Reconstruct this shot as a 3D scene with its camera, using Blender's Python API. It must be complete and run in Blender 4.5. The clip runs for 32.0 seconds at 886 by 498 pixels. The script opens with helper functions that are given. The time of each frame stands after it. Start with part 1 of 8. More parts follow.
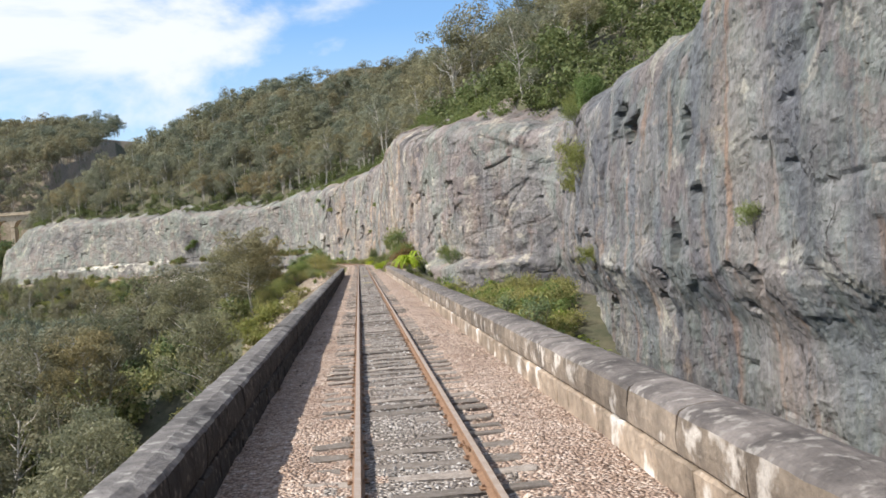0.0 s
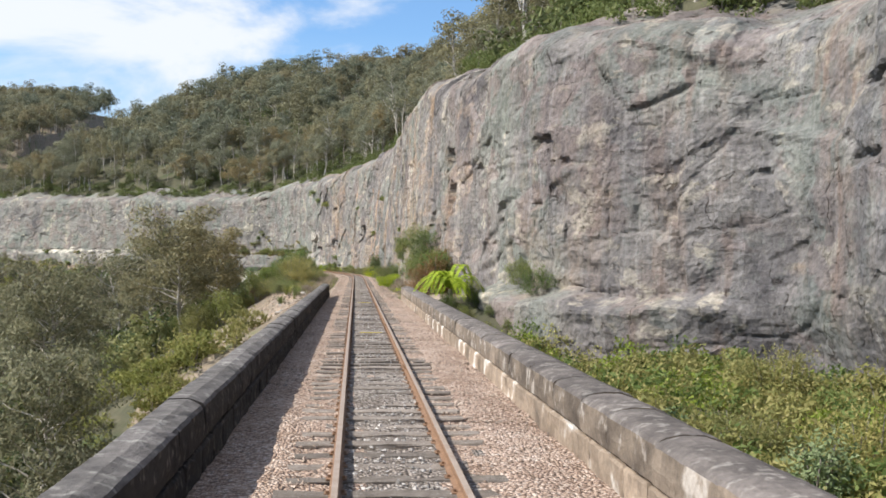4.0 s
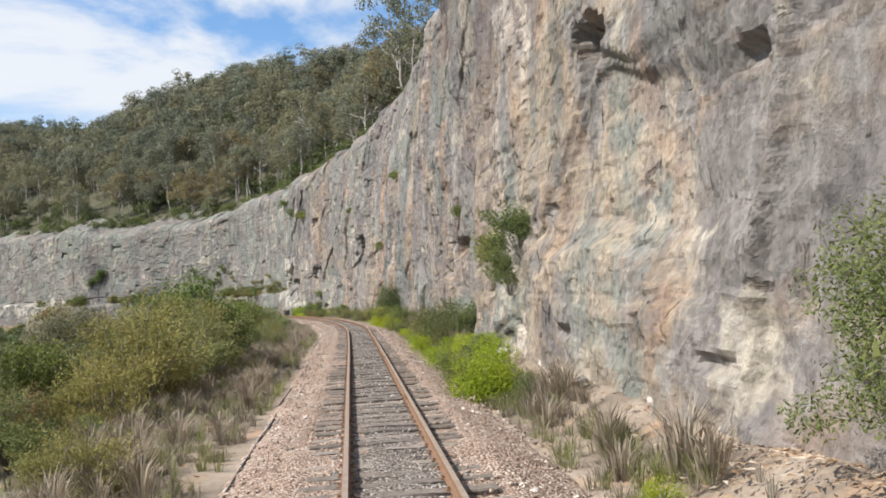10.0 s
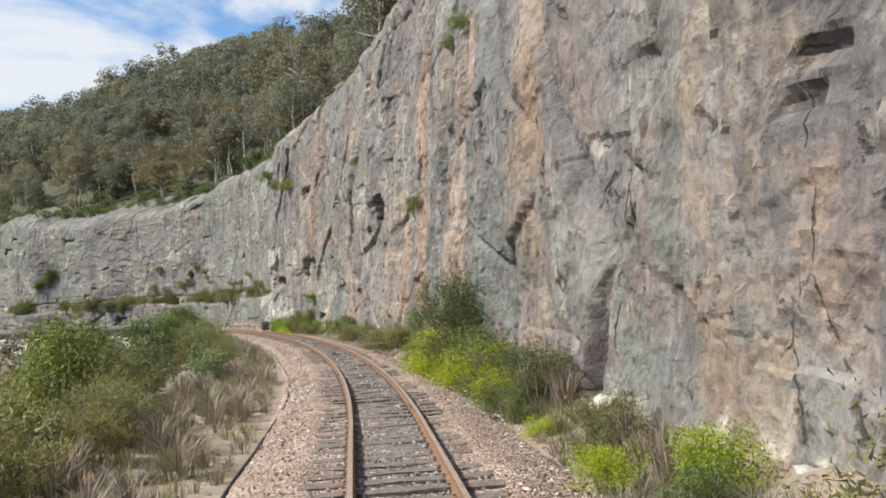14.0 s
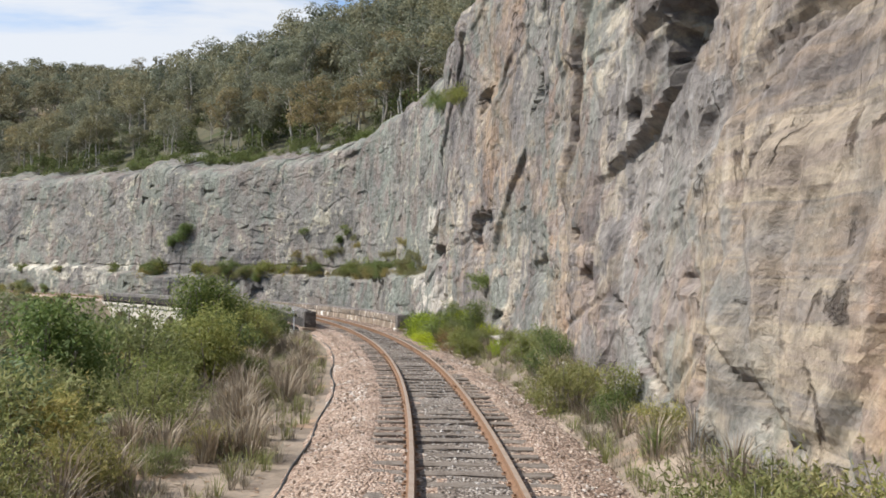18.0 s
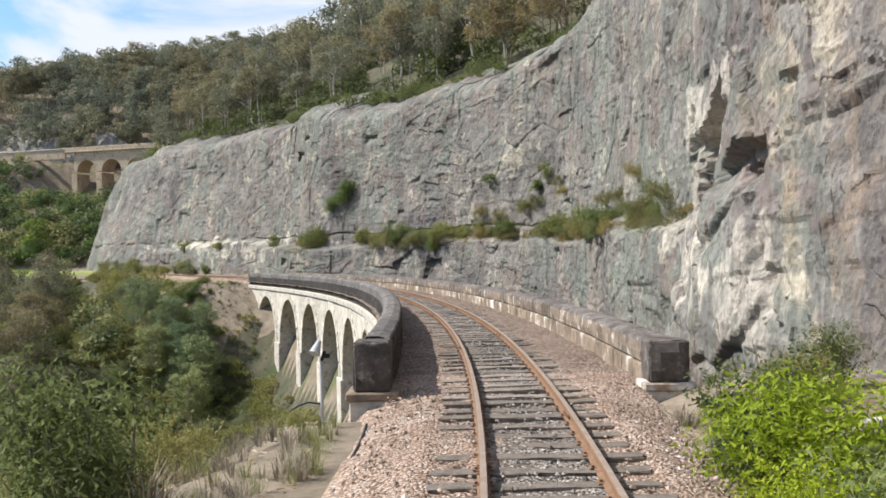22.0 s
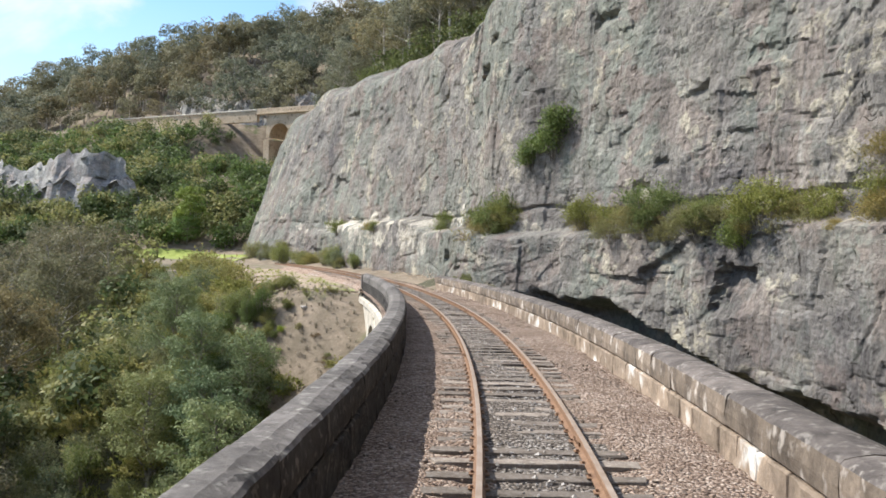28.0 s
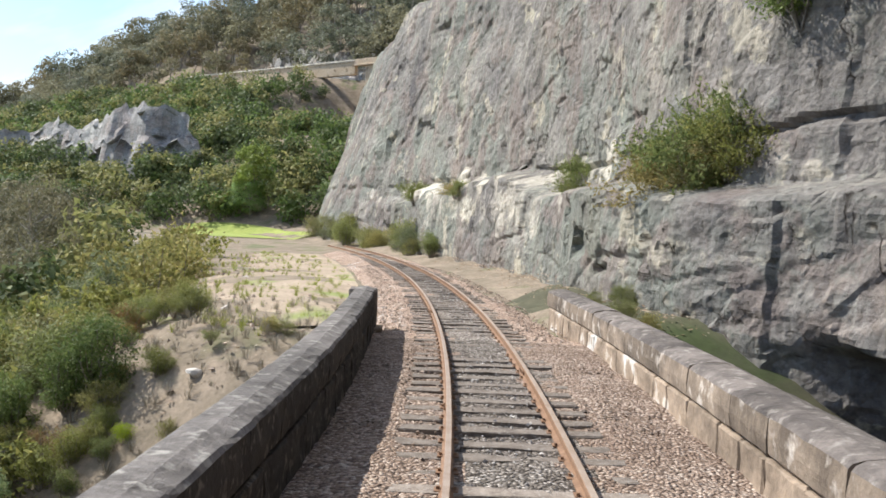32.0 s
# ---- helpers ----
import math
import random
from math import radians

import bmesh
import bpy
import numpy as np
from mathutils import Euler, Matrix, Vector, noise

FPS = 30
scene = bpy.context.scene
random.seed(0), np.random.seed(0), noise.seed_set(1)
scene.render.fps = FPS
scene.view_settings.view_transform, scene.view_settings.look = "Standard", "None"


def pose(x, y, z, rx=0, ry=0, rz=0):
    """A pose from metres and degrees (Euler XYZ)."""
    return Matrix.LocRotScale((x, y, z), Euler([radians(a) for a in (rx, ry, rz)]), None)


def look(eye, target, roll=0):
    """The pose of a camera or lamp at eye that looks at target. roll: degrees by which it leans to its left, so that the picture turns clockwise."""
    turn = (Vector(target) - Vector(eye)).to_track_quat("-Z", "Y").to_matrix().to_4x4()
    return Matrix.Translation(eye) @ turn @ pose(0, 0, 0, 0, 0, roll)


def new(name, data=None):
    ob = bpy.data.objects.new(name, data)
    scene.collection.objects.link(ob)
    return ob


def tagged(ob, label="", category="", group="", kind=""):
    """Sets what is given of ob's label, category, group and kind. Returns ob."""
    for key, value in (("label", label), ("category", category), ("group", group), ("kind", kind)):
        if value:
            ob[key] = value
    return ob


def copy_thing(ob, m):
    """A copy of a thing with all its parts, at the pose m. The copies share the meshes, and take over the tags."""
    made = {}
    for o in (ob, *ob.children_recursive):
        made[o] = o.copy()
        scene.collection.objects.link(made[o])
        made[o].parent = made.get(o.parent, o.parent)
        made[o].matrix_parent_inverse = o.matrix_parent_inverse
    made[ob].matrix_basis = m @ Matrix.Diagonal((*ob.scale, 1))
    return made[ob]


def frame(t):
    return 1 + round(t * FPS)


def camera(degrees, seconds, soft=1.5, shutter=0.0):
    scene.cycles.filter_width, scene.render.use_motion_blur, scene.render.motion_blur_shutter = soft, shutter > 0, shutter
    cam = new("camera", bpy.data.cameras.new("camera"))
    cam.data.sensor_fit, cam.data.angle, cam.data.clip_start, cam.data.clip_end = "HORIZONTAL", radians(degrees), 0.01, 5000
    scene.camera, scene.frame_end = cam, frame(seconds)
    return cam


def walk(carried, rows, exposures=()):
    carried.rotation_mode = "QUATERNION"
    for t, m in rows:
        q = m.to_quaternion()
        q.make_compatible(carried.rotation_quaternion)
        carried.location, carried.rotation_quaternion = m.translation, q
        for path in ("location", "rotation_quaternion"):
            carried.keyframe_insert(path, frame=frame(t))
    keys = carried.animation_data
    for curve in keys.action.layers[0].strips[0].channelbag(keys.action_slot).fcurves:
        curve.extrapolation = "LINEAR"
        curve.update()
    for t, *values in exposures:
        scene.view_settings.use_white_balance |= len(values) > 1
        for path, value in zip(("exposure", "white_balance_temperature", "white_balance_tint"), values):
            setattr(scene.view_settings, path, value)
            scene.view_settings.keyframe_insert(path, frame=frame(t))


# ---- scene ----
# ---- the line of the track: straight, then a left-hand curve that eases in and out ----
X0, Y0, RAD = 0.36, 153.5, 210.0
CX = X0 - RAD
ANG_END = radians(64)
S_END = Y0 + RAD * ANG_END
P_END = np.array([CX + RAD * math.cos(ANG_END), Y0 + RAD * math.sin(ANG_END)])
SWAY_S = np.array([140, 150, 160, 172, 182, 190, 198, 206, 216, 232, 248, 264, 274, 282, 290, 300, 312])
SWAY_D = np.array([0, -0.05, -0.10, -0.16, -0.10, 0.03, 0.16, 0.25, 0.26, 0.25, 0.26, 0.23, 0.17, 0.13, 0.11, 0.07, 0.03])
FALL_S = np.array([225, 236, 248, 264, 276, 288, 300, 312])
FALL_Z = np.array([0, -0.05, -0.13, -0.24, -0.33, -0.43, -0.50, -0.53])


def eased(s, at, val):
    """A smooth curve through the values."""
    s = np.asarray(s, float)
    return sum(np.interp(s + k, at, val) for k in (-7, -4.5, -2, 2, 4.5, 7)) / 6


def sway_of(s):
    """How far the line strays to the right of the even curve."""
    return eased(s, SWAY_S, SWAY_D)


def drop_of(s):
    """Height of the rail heads along the line."""
    return eased(s, FALL_S, FALL_Z)


def on_line(s, d=0.0):
    """Plan places at s metres along the line and d metres to its right."""
    s, d = np.broadcast_arrays(np.asarray(s, float), np.asarray(d, float))
    d = d + sway_of(s)
    a = np.clip((s - Y0) / RAD, 0, ANG_END)
    r = RAD + d
    x = np.where(s < Y0, X0 + d, CX + r * np.cos(a))
    y = np.where(s < Y0, s, Y0 + r * np.sin(a))
    over = np.maximum(s - S_END, 0)
    return x - over * math.sin(ANG_END), y + over * math.cos(ANG_END)


def line_of(x, y):
    """s and d of plan places."""
    a = np.arctan2(y - Y0, x - CX)
    r = np.hypot(x - CX, y - Y0)
    s, d = np.where(y < Y0, y, Y0 + RAD * a), np.where(y < Y0, x - X0, r - RAD)
    tail = (y >= Y0) & ((a > ANG_END) | (a < 0))
    ux, uy = -math.sin(ANG_END), math.cos(ANG_END)
    ts = S_END + (x - P_END[0]) * ux + (y - P_END[1]) * uy
    td = (x - P_END[0]) * uy - (y - P_END[1]) * ux
    s, d = np.where(tail, ts, s), np.where(tail, td, d)
    return s, d - sway_of(s)


def heading(s):
    return min(max((s - Y0) / RAD, 0.0), ANG_END) - float(sway_of(s + 0.5) - sway_of(s - 0.5))


def at_line(s, d, z, turn=0.0):
    """The pose of a piece at (s, d, z) that looks along the line."""
    x, y = on_line(s, d)
    return Matrix.Translation((float(x), float(y), z + float(drop_of(s)))) @ Matrix.Rotation(heading(s) + turn, 4, "Z")


# ---- camera and its ride on the train ----
cam = camera(47.8, 32.0, soft=1.7)
METRES, EYE, TILT, LEAN, TURN = 280.0, 1.95, -0.15, 4.3, -4.85
ROWS = [
    (0.0, 0.0, 0.0, 0.0, 0.0, 0.0, -0.0),
    (0.5, -0.0015, 0.0175, -0.0001, -0.48, -0.34, -0.49),
    (1.0, -0.0029, 0.0351, -0.0002, -0.9, 0.11, -1.11),
    (1.5, -0.0045, 0.0525, -0.0003, -0.46, 1.82, -0.71),
    (2.0, -0.0062, 0.0703, -0.0004, 0.08, 1.18, -3.98),
    (2.5, -0.0077, 0.0881, -0.0004, -0.11, 0.34, -3.87),
    (3.0, -0.0092, 0.1059, -0.0005, -0.14, 0.25, -4.64),
    (3.5, -0.0108, 0.1237, -0.0006, -0.17, 0.36, -4.93),
    (5.5, -0.0169, 0.1961, -0.0007, 0.3, 2.21, -3.84),
    (6.0, -0.0183, 0.2143, -0.0007, 0.35, 1.78, -1.14),
    (6.5, -0.0199, 0.2325, -0.0008, 0.66, 2.72, -0.16),
    (7.0, -0.0214, 0.2507, -0.0009, 0.28, 2.43, -1.09),
    (7.5, -0.0229, 0.2688, -0.0009, -0.21, 2.21, -0.69),
    (8.0, -0.0245, 0.2869, -0.001, 0.08, 2.47, -0.02),
    (8.5, -0.0259, 0.3049, -0.001, -0.1, 2.37, -0.42),
    (9.0, -0.0274, 0.3225, -0.0012, -0.41, 2.4, -0.47),
    (9.5, -0.029, 0.3401, -0.0012, -0.38, 2.69, -0.24),
    (10.0, -0.0304, 0.3577, -0.0013, -0.44, 2.49, -1.1),
    (10.5, -0.0319, 0.3751, -0.0013, -0.31, 2.54, -0.35),
    (11.0, -0.0334, 0.3926, -0.0015, 0.79, 3.09, -0.87),
    (11.5, -0.0349, 0.4099, -0.0015, 0.59, 2.93, -0.97),
    (12.0, -0.0362, 0.4267, -0.0016, 0.51, 2.54, -1.2),
    (12.5, -0.0377, 0.4433, -0.0016, 0.91, 3.96, -0.34),
    (13.0, -0.0391, 0.4596, -0.0015, 1.26, 3.92, -0.22),
    (13.5, -0.0403, 0.4756, -0.0017, 0.19, 2.69, -0.76),
    (15.5, -0.0458, 0.5348, -0.002, 1.13, 2.83, -2.49),
    (16.0, -0.0471, 0.5508, -0.0021, 2.47, 2.41, -3.82),
    (16.5, -0.0486, 0.5663, -0.002, 4.59, 3.14, -2.39),
    (17.0, -0.0506, 0.5816, -0.002, 7.64, 4.62, -0.52),
    (17.5, -0.053, 0.5967, -0.0023, 9.36, 2.6, -4.39),
    (18.0, -0.0554, 0.6116, -0.0026, 10.57, 1.48, -5.69),
    (18.5, -0.0578, 0.6262, -0.0027, 11.2, 1.92, -4.91),
    (19.0, -0.061, 0.6406, -0.0028, 13.42, 3.24, -5.15),
    (19.5, -0.0641, 0.655, -0.0029, 15.09, 2.52, -5.52),
    (20.0, -0.0672, 0.6695, -0.0032, 16.66, -0.5, -6.05),
    (20.5, -0.0706, 0.6835, -0.0033, 17.5, -1.64, -4.93),
    (21.0, -0.0744, 0.6975, -0.0036, 19.44, -0.83, -5.59),
    (21.5, -0.0785, 0.7116, -0.0038, 21.32, -0.44, -4.59),
    (22.0, -0.0828, 0.7256, -0.0041, 23.2, -1.48, -2.84),
    (22.5, -0.0877, 0.7395, -0.0045, 25.68, -2.34, -2.37),
    (23.0, -0.093, 0.7532, -0.0049, 27.26, -3.57, -4.19),
    (23.5, -0.0985, 0.7669, -0.0054, 28.73, -4.21, -4.94),
    (24.0, -0.1044, 0.7804, -0.0058, 29.57, -2.44, -3.69),
    (24.5, -0.1106, 0.794, -0.0063, 31.13, -1.86, -5.4),
    (26.5, -0.1369, 0.8471, -0.0082, 34.46, -1.77, -3.58),
    (27.0, -0.1443, 0.8604, -0.0088, 34.54, -2.44, -2.43),
    (27.5, -0.1522, 0.8733, -0.0095, 36.2, -2.14, -3.76),
    (28.0, -0.1603, 0.8861, -0.0101, 37.73, -2.79, -4.93),
    (28.5, -0.1684, 0.899, -0.0108, 38.89, -3.9, -5.73),
    (29.0, -0.1768, 0.9114, -0.0115, 39.06, -3.51, -6.06),
    (29.5, -0.1855, 0.9235, -0.0122, 40.44, -2.88, -5.83),
    (30.0, -0.1943, 0.9355, -0.0128, 41.85, -3.08, -4.91),
    (30.5, -0.2036, 0.947, -0.0136, 43.03, -2.87, -4.75),
    (31.0, -0.2131, 0.9584, -0.0144, 44.69, -4.09, -6.98),
]
BASE = pose(0, 0, EYE, TILT, LEAN, TURN)
PATH = [(t, BASE @ pose(METRES * x, METRES * y, METRES * z, 90 + pitch, roll, yaw)) for t, x, y, z, yaw, pitch, roll in ROWS]
PATH += [(31.5, pose(-39.36, 275.76, 1.62, 86.652, -5.034, 40.643)), (32.0, pose(-41.875, 278.99, 1.57, 88.294, -2.275, 40.285))]


def settled(t, m):
    """The pose with its eye held over the line of the track, as the carriage holds it."""
    x, y, z = m.translation
    s, _ = line_of(np.array(x), np.array(y))
    s = float(s)
    lean = min(1.0, max(0.0, (s - 140) / 25))
    x, y = on_line(s, -0.41 + 0.04 * lean)
    out = m.copy()
    out.translation = (float(x), float(y), 1.95 + 0.06 * lean + float(drop_of(s)))
    return t, out


walk(cam, [settled(t, m) for t, m in PATH], [(0.0, 0.60), (3.0, 0.55), (6.0, 0.52), (9.0, 0.47), (12.0, 0.37), (19.0, 0.38), (24.0, 0.58), (28.0, 0.65), (32.0, 0.72)])

# ---- world and sun ----
SUN_DIR = Vector((-0.84, -0.16, 0.86)).normalized()
sun_data = bpy.data.lights.new("sun", "SUN")
sun_data.energy, sun_data.angle, sun_data.color = 5.0, radians(0.53), (1.0, 0.96, 0.89)
sun = new("sun", sun_data)
sun.matrix_world = look((0, 0, 60), Vector((0, 0, 60)) - SUN_DIR)
world = bpy.data.worlds.new("sky")
scene.world = world
world.use_nodes = True


def build_world():
    nt = world.node_tree
    nt.nodes.clear()
    N, L = nt.nodes.new, nt.links.new
    out, bg = N("ShaderNodeOutputWorld"), N("ShaderNodeBackground")
    sky = N("ShaderNodeTexSky")
    sky.sky_type, sky.sun_disc = "NISHITA", False
    sky.sun_elevation = math.asin(SUN_DIR.z)
    sky.sun_rotation = math.atan2(SUN_DIR.x, SUN_DIR.y)
    sky.air_density, sky.dust_density, sky.ozone_density = 1.0, 1.2, 1.5
    tc, mp, sep = N("ShaderNodeTexCoord"), N("ShaderNodeMapping"), N("ShaderNodeSeparateXYZ")
    L(tc.outputs["Generated"], mp.inputs["Vector"])
    mp.inputs["Scale"].default_value = (1.0, 1.0, 2.6)
    mp.inputs["Location"].default_value = (0.35, 0.1, 0.2)
    n1, n2 = N("ShaderNodeTexNoise"), N("ShaderNodeTexNoise")
    n1.inputs["Scale"].default_value, n1.inputs["Detail"].default_value, n1.inputs["Roughness"].default_value = 2.3, 8, 0.55
    n1.inputs["Distortion"].default_value = 0.5
    n2.inputs["Scale"].default_value, n2.inputs["Detail"].default_value = 9.0, 6
    L(mp.outputs["Vector"], n1.inputs["Vector"])
    L(mp.outputs["Vector"], n2.inputs["Vector"])
    ramp = N("ShaderNodeValToRGB")
    ramp.color_ramp.elements[0].position, ramp.color_ramp.elements[1].position = 0.46, 0.60
    ramp.color_ramp.interpolation = "EASE"
    add = N("ShaderNodeMath")
    add.operation = "MULTIPLY_ADD"
    add.inputs[1].default_value = 0.10
    L(n2.outputs["Fac"], add.inputs[0])
    L(n1.outputs["Fac"], add.inputs[2])
    sub = N("ShaderNodeMath")
    sub.operation = "SUBTRACT"
    sub.inputs[1].default_value = 0.05
    L(add.outputs[0], sub.inputs[0])
    L(sub.outputs[0], ramp.inputs["Fac"])
    # more haze-white towards the horizon
    L(tc.outputs["Generated"], sep.inputs[0])
    hz = N("ShaderNodeMapRange")
    hz.inputs["From Min"].default_value, hz.inputs["From Max"].default_value = 0.02, 0.22
    hz.inputs["To Min"].default_value, hz.inputs["To Max"].default_value = 0.55, 0.0
    L(sep.outputs["Z"], hz.inputs["Value"])
    mx = N("ShaderNodeMath")
    mx.operation = "MAXIMUM"
    L(ramp.outputs["Color"], mx.inputs[0])
    L(hz.outputs[0], mx.inputs[1])
    mul = N("ShaderNodeMath")
    mul.operation = "MULTIPLY"
    mul.inputs[1].default_value = 0.92
    L(mx.outputs[0], mul.inputs[0])
    mix = N("ShaderNodeMix")
    mix.data_type = "RGBA"
    mix.inputs["B"].default_value = (9.4, 9.7, 10.2, 1)
    L(mul.outputs[0], mix.inputs["Factor"])
    gain = N("ShaderNodeMix")
    gain.data_type, gain.blend_type = "RGBA", "MULTIPLY"
    gain.inputs["Factor"].default_value = 1.0
    gain.inputs["B"].default_value = (1.3, 1.68, 2.02, 1)
    L(sky.outputs["Color"], gain.inputs["A"])
    L(gain.outputs["Result"], mix.inputs["A"])
    L(mix.outputs["Result"], bg.inputs["Color"])
    bg.inputs["Strength"].default_value = 0.071
    L(bg.outputs[0], out.inputs[0])


build_world()


# ---- materials ----
def shader(name):
    m = bpy.data.materials.new(name)
    m.use_nodes = True
    nt = m.node_tree
    return m, nt, nt.nodes["Principled BSDF"]


def tex_noise(nt, vec, scale, detail=5, rough=0.55, dist=0.0):
    n = nt.nodes.new("ShaderNodeTexNoise")
    n.inputs["Scale"].default_value, n.inputs["Detail"].default_value = scale, detail
    n.inputs["Roughness"].default_value, n.inputs["Distortion"].default_value = rough, dist
    if vec is not None:
        nt.links.new(vec, n.inputs["Vector"])
    return n.outputs["Fac"]


def coords(nt, scale=(1, 1, 1), kind="Object", loc=(0, 0, 0)):
    tc, mp = nt.nodes.new("ShaderNodeTexCoord"), nt.nodes.new("ShaderNodeMapping")
    nt.links.new(tc.outputs[kind], mp.inputs["Vector"])
    mp.inputs["Scale"].default_value, mp.inputs["Location"].default_value = scale, loc
    return mp.outputs["Vector"]


def world_coords(nt, scale=(1, 1, 1), loc=(0, 0, 0)):
    g, mp = nt.nodes.new("ShaderNodeNewGeometry"), nt.nodes.new("ShaderNodeMapping")
    nt.links.new(g.outputs["Position"], mp.inputs["Vector"])
    mp.inputs["Scale"].default_value, mp.inputs["Location"].default_value = scale, loc
    return mp.outputs["Vector"]


def ramp_node(nt, fac, stops, interp="LINEAR"):
    r = nt.nodes.new("ShaderNodeValToRGB")
    els = r.color_ramp.elements
    r.color_ramp.interpolation = interp
    while len(els) < len(stops):
        els.new(0.5)
    for e, (p, c) in zip(els, stops):
        e.position = p
        e.color = (c, c, c, 1) if isinstance(c, (int, float)) else (*c, 1)
    nt.links.new(fac, r.inputs["Fac"])
    return r.outputs["Color"]


def blend(nt, fac, a, b, mode="MIX"):
    m = nt.nodes.new("ShaderNodeMix")
    m.data_type, m.blend_type = "RGBA", mode
    for key, v in (("Factor", fac), ("A", a), ("B", b)):
        if isinstance(v, (int, float)):
            m.inputs[key].default_value = v
        elif isinstance(v, tuple):
            m.inputs[key].default_value = (*v, 1)
        else:
            nt.links.new(v, m.inputs[key])
    return m.outputs["Result"]


def relief(nt, bsdf, height, strength=0.5, distance=0.05):
    b = nt.nodes.new("ShaderNodeBump")
    b.inputs["Strength"].default_value, b.inputs["Distance"].default_value = strength, distance
    nt.links.new(height, b.inputs["Height"])
    nt.links.new(b.outputs["Normal"], bsdf.inputs["Normal"])


def rand_of(nt, kind):
    if kind == "object":
        return nt.nodes.new("ShaderNodeObjectInfo").outputs["Random"]
    return nt.nodes.new("ShaderNodeNewGeometry").outputs["Random Per Island"]


def mottled(name, c1, c2, scale=6.0, rough=0.9, bump=0.3, dist=0.02, rand=None, c3=None, spots=18.0, grain=60.0, spread=0.25):
    """A surface of two colours in patches, a third in small spots, fine grain and relief."""
    m, nt, b = shader(name)
    v = world_coords(nt)
    col = ramp_node(nt, tex_noise(nt, v, scale, 6, 0.6), [(0.35, c1), (0.65, c2)])
    if c3:
        col = blend(nt, ramp_node(nt, tex_noise(nt, v, spots, 4), [(0.56, 0.0), (0.66, 1.0)]), col, c3)
    fine = tex_noise(nt, v, grain, 4, 0.7)
    col = blend(nt, 1.0, col, ramp_node(nt, fine, [(0.25, 0.7), (0.75, 1.2)]), "MULTIPLY")
    if rand:
        col = blend(nt, 1.0, col, ramp_node(nt, rand_of(nt, rand), [(0.0, 1 - spread), (1.0, 1 + spread)]), "MULTIPLY")
    nt.links.new(col, b.inputs["Base Color"])
    b.inputs["Roughness"].default_value = rough
    b.inputs["Specular IOR Level"].default_value = 0.25
    if bump:
        relief(nt, b, tex_noise(nt, v, grain * 0.5, 6, 0.7), bump, dist)
    return m


def snapped(nt, fac, step):
    m = nt.nodes.new("ShaderNodeMath")
    m.operation = "SNAP"
    nt.links.new(fac, m.inputs[0])
    m.inputs[1].default_value = step
    return m.outputs[0]


def weighted(nt, terms):
    """The sum of values times weights."""
    total = None
    for src, w in terms:
        m = nt.nodes.new("ShaderNodeMath")
        m.operation = "MULTIPLY_ADD"
        nt.links.new(src, m.inputs[0])
        m.inputs[1].default_value, m.inputs[2].default_value = w, 0.0
        if total is not None:
            nt.links.new(total, m.inputs[2])
        total = m.outputs[0]
    return total


def along(nt, y, lo, hi, a, c):
    m = nt.nodes.new("ShaderNodeMapRange")
    for key, val in (("From Min", lo), ("From Max", hi), ("To Min", a), ("To Max", c)):
        m.inputs[key].default_value = val
    nt.links.new(y, m.inputs["Value"])
    return m.outputs[0]


def blocks(nt, u, z, su, sz):
    """A value for each block of a wall laid out in u and z, its courses broken from column to column."""
    def op(kind, a, b):
        m = nt.nodes.new("ShaderNodeMath")
        m.operation = kind
        for i, q in enumerate((a, b)):
            if isinstance(q, (int, float)):
                m.inputs[i].default_value = q
            elif q is not None:
                nt.links.new(q, m.inputs[i])
        return m.outputs[0]
    col = op("FLOOR", op("DIVIDE", u, su), None)
    w1, w2 = nt.nodes.new("ShaderNodeTexWhiteNoise"), nt.nodes.new("ShaderNodeTexWhiteNoise")
    w1.noise_dimensions = "1D"
    w2.noise_dimensions = "2D"
    nt.links.new(col, w1.inputs["W"])
    row = op("FLOOR", op("ADD", op("DIVIDE", z, sz), op("MULTIPLY", w1.outputs["Value"], 7.0)), None)
    xyz = nt.nodes.new("ShaderNodeCombineXYZ")
    nt.links.new(col, xyz.inputs[0])
    nt.links.new(row, xyz.inputs[1])
    nt.links.new(xyz.outputs[0], w2.inputs["Vector"])
    return w2.outputs["Value"]


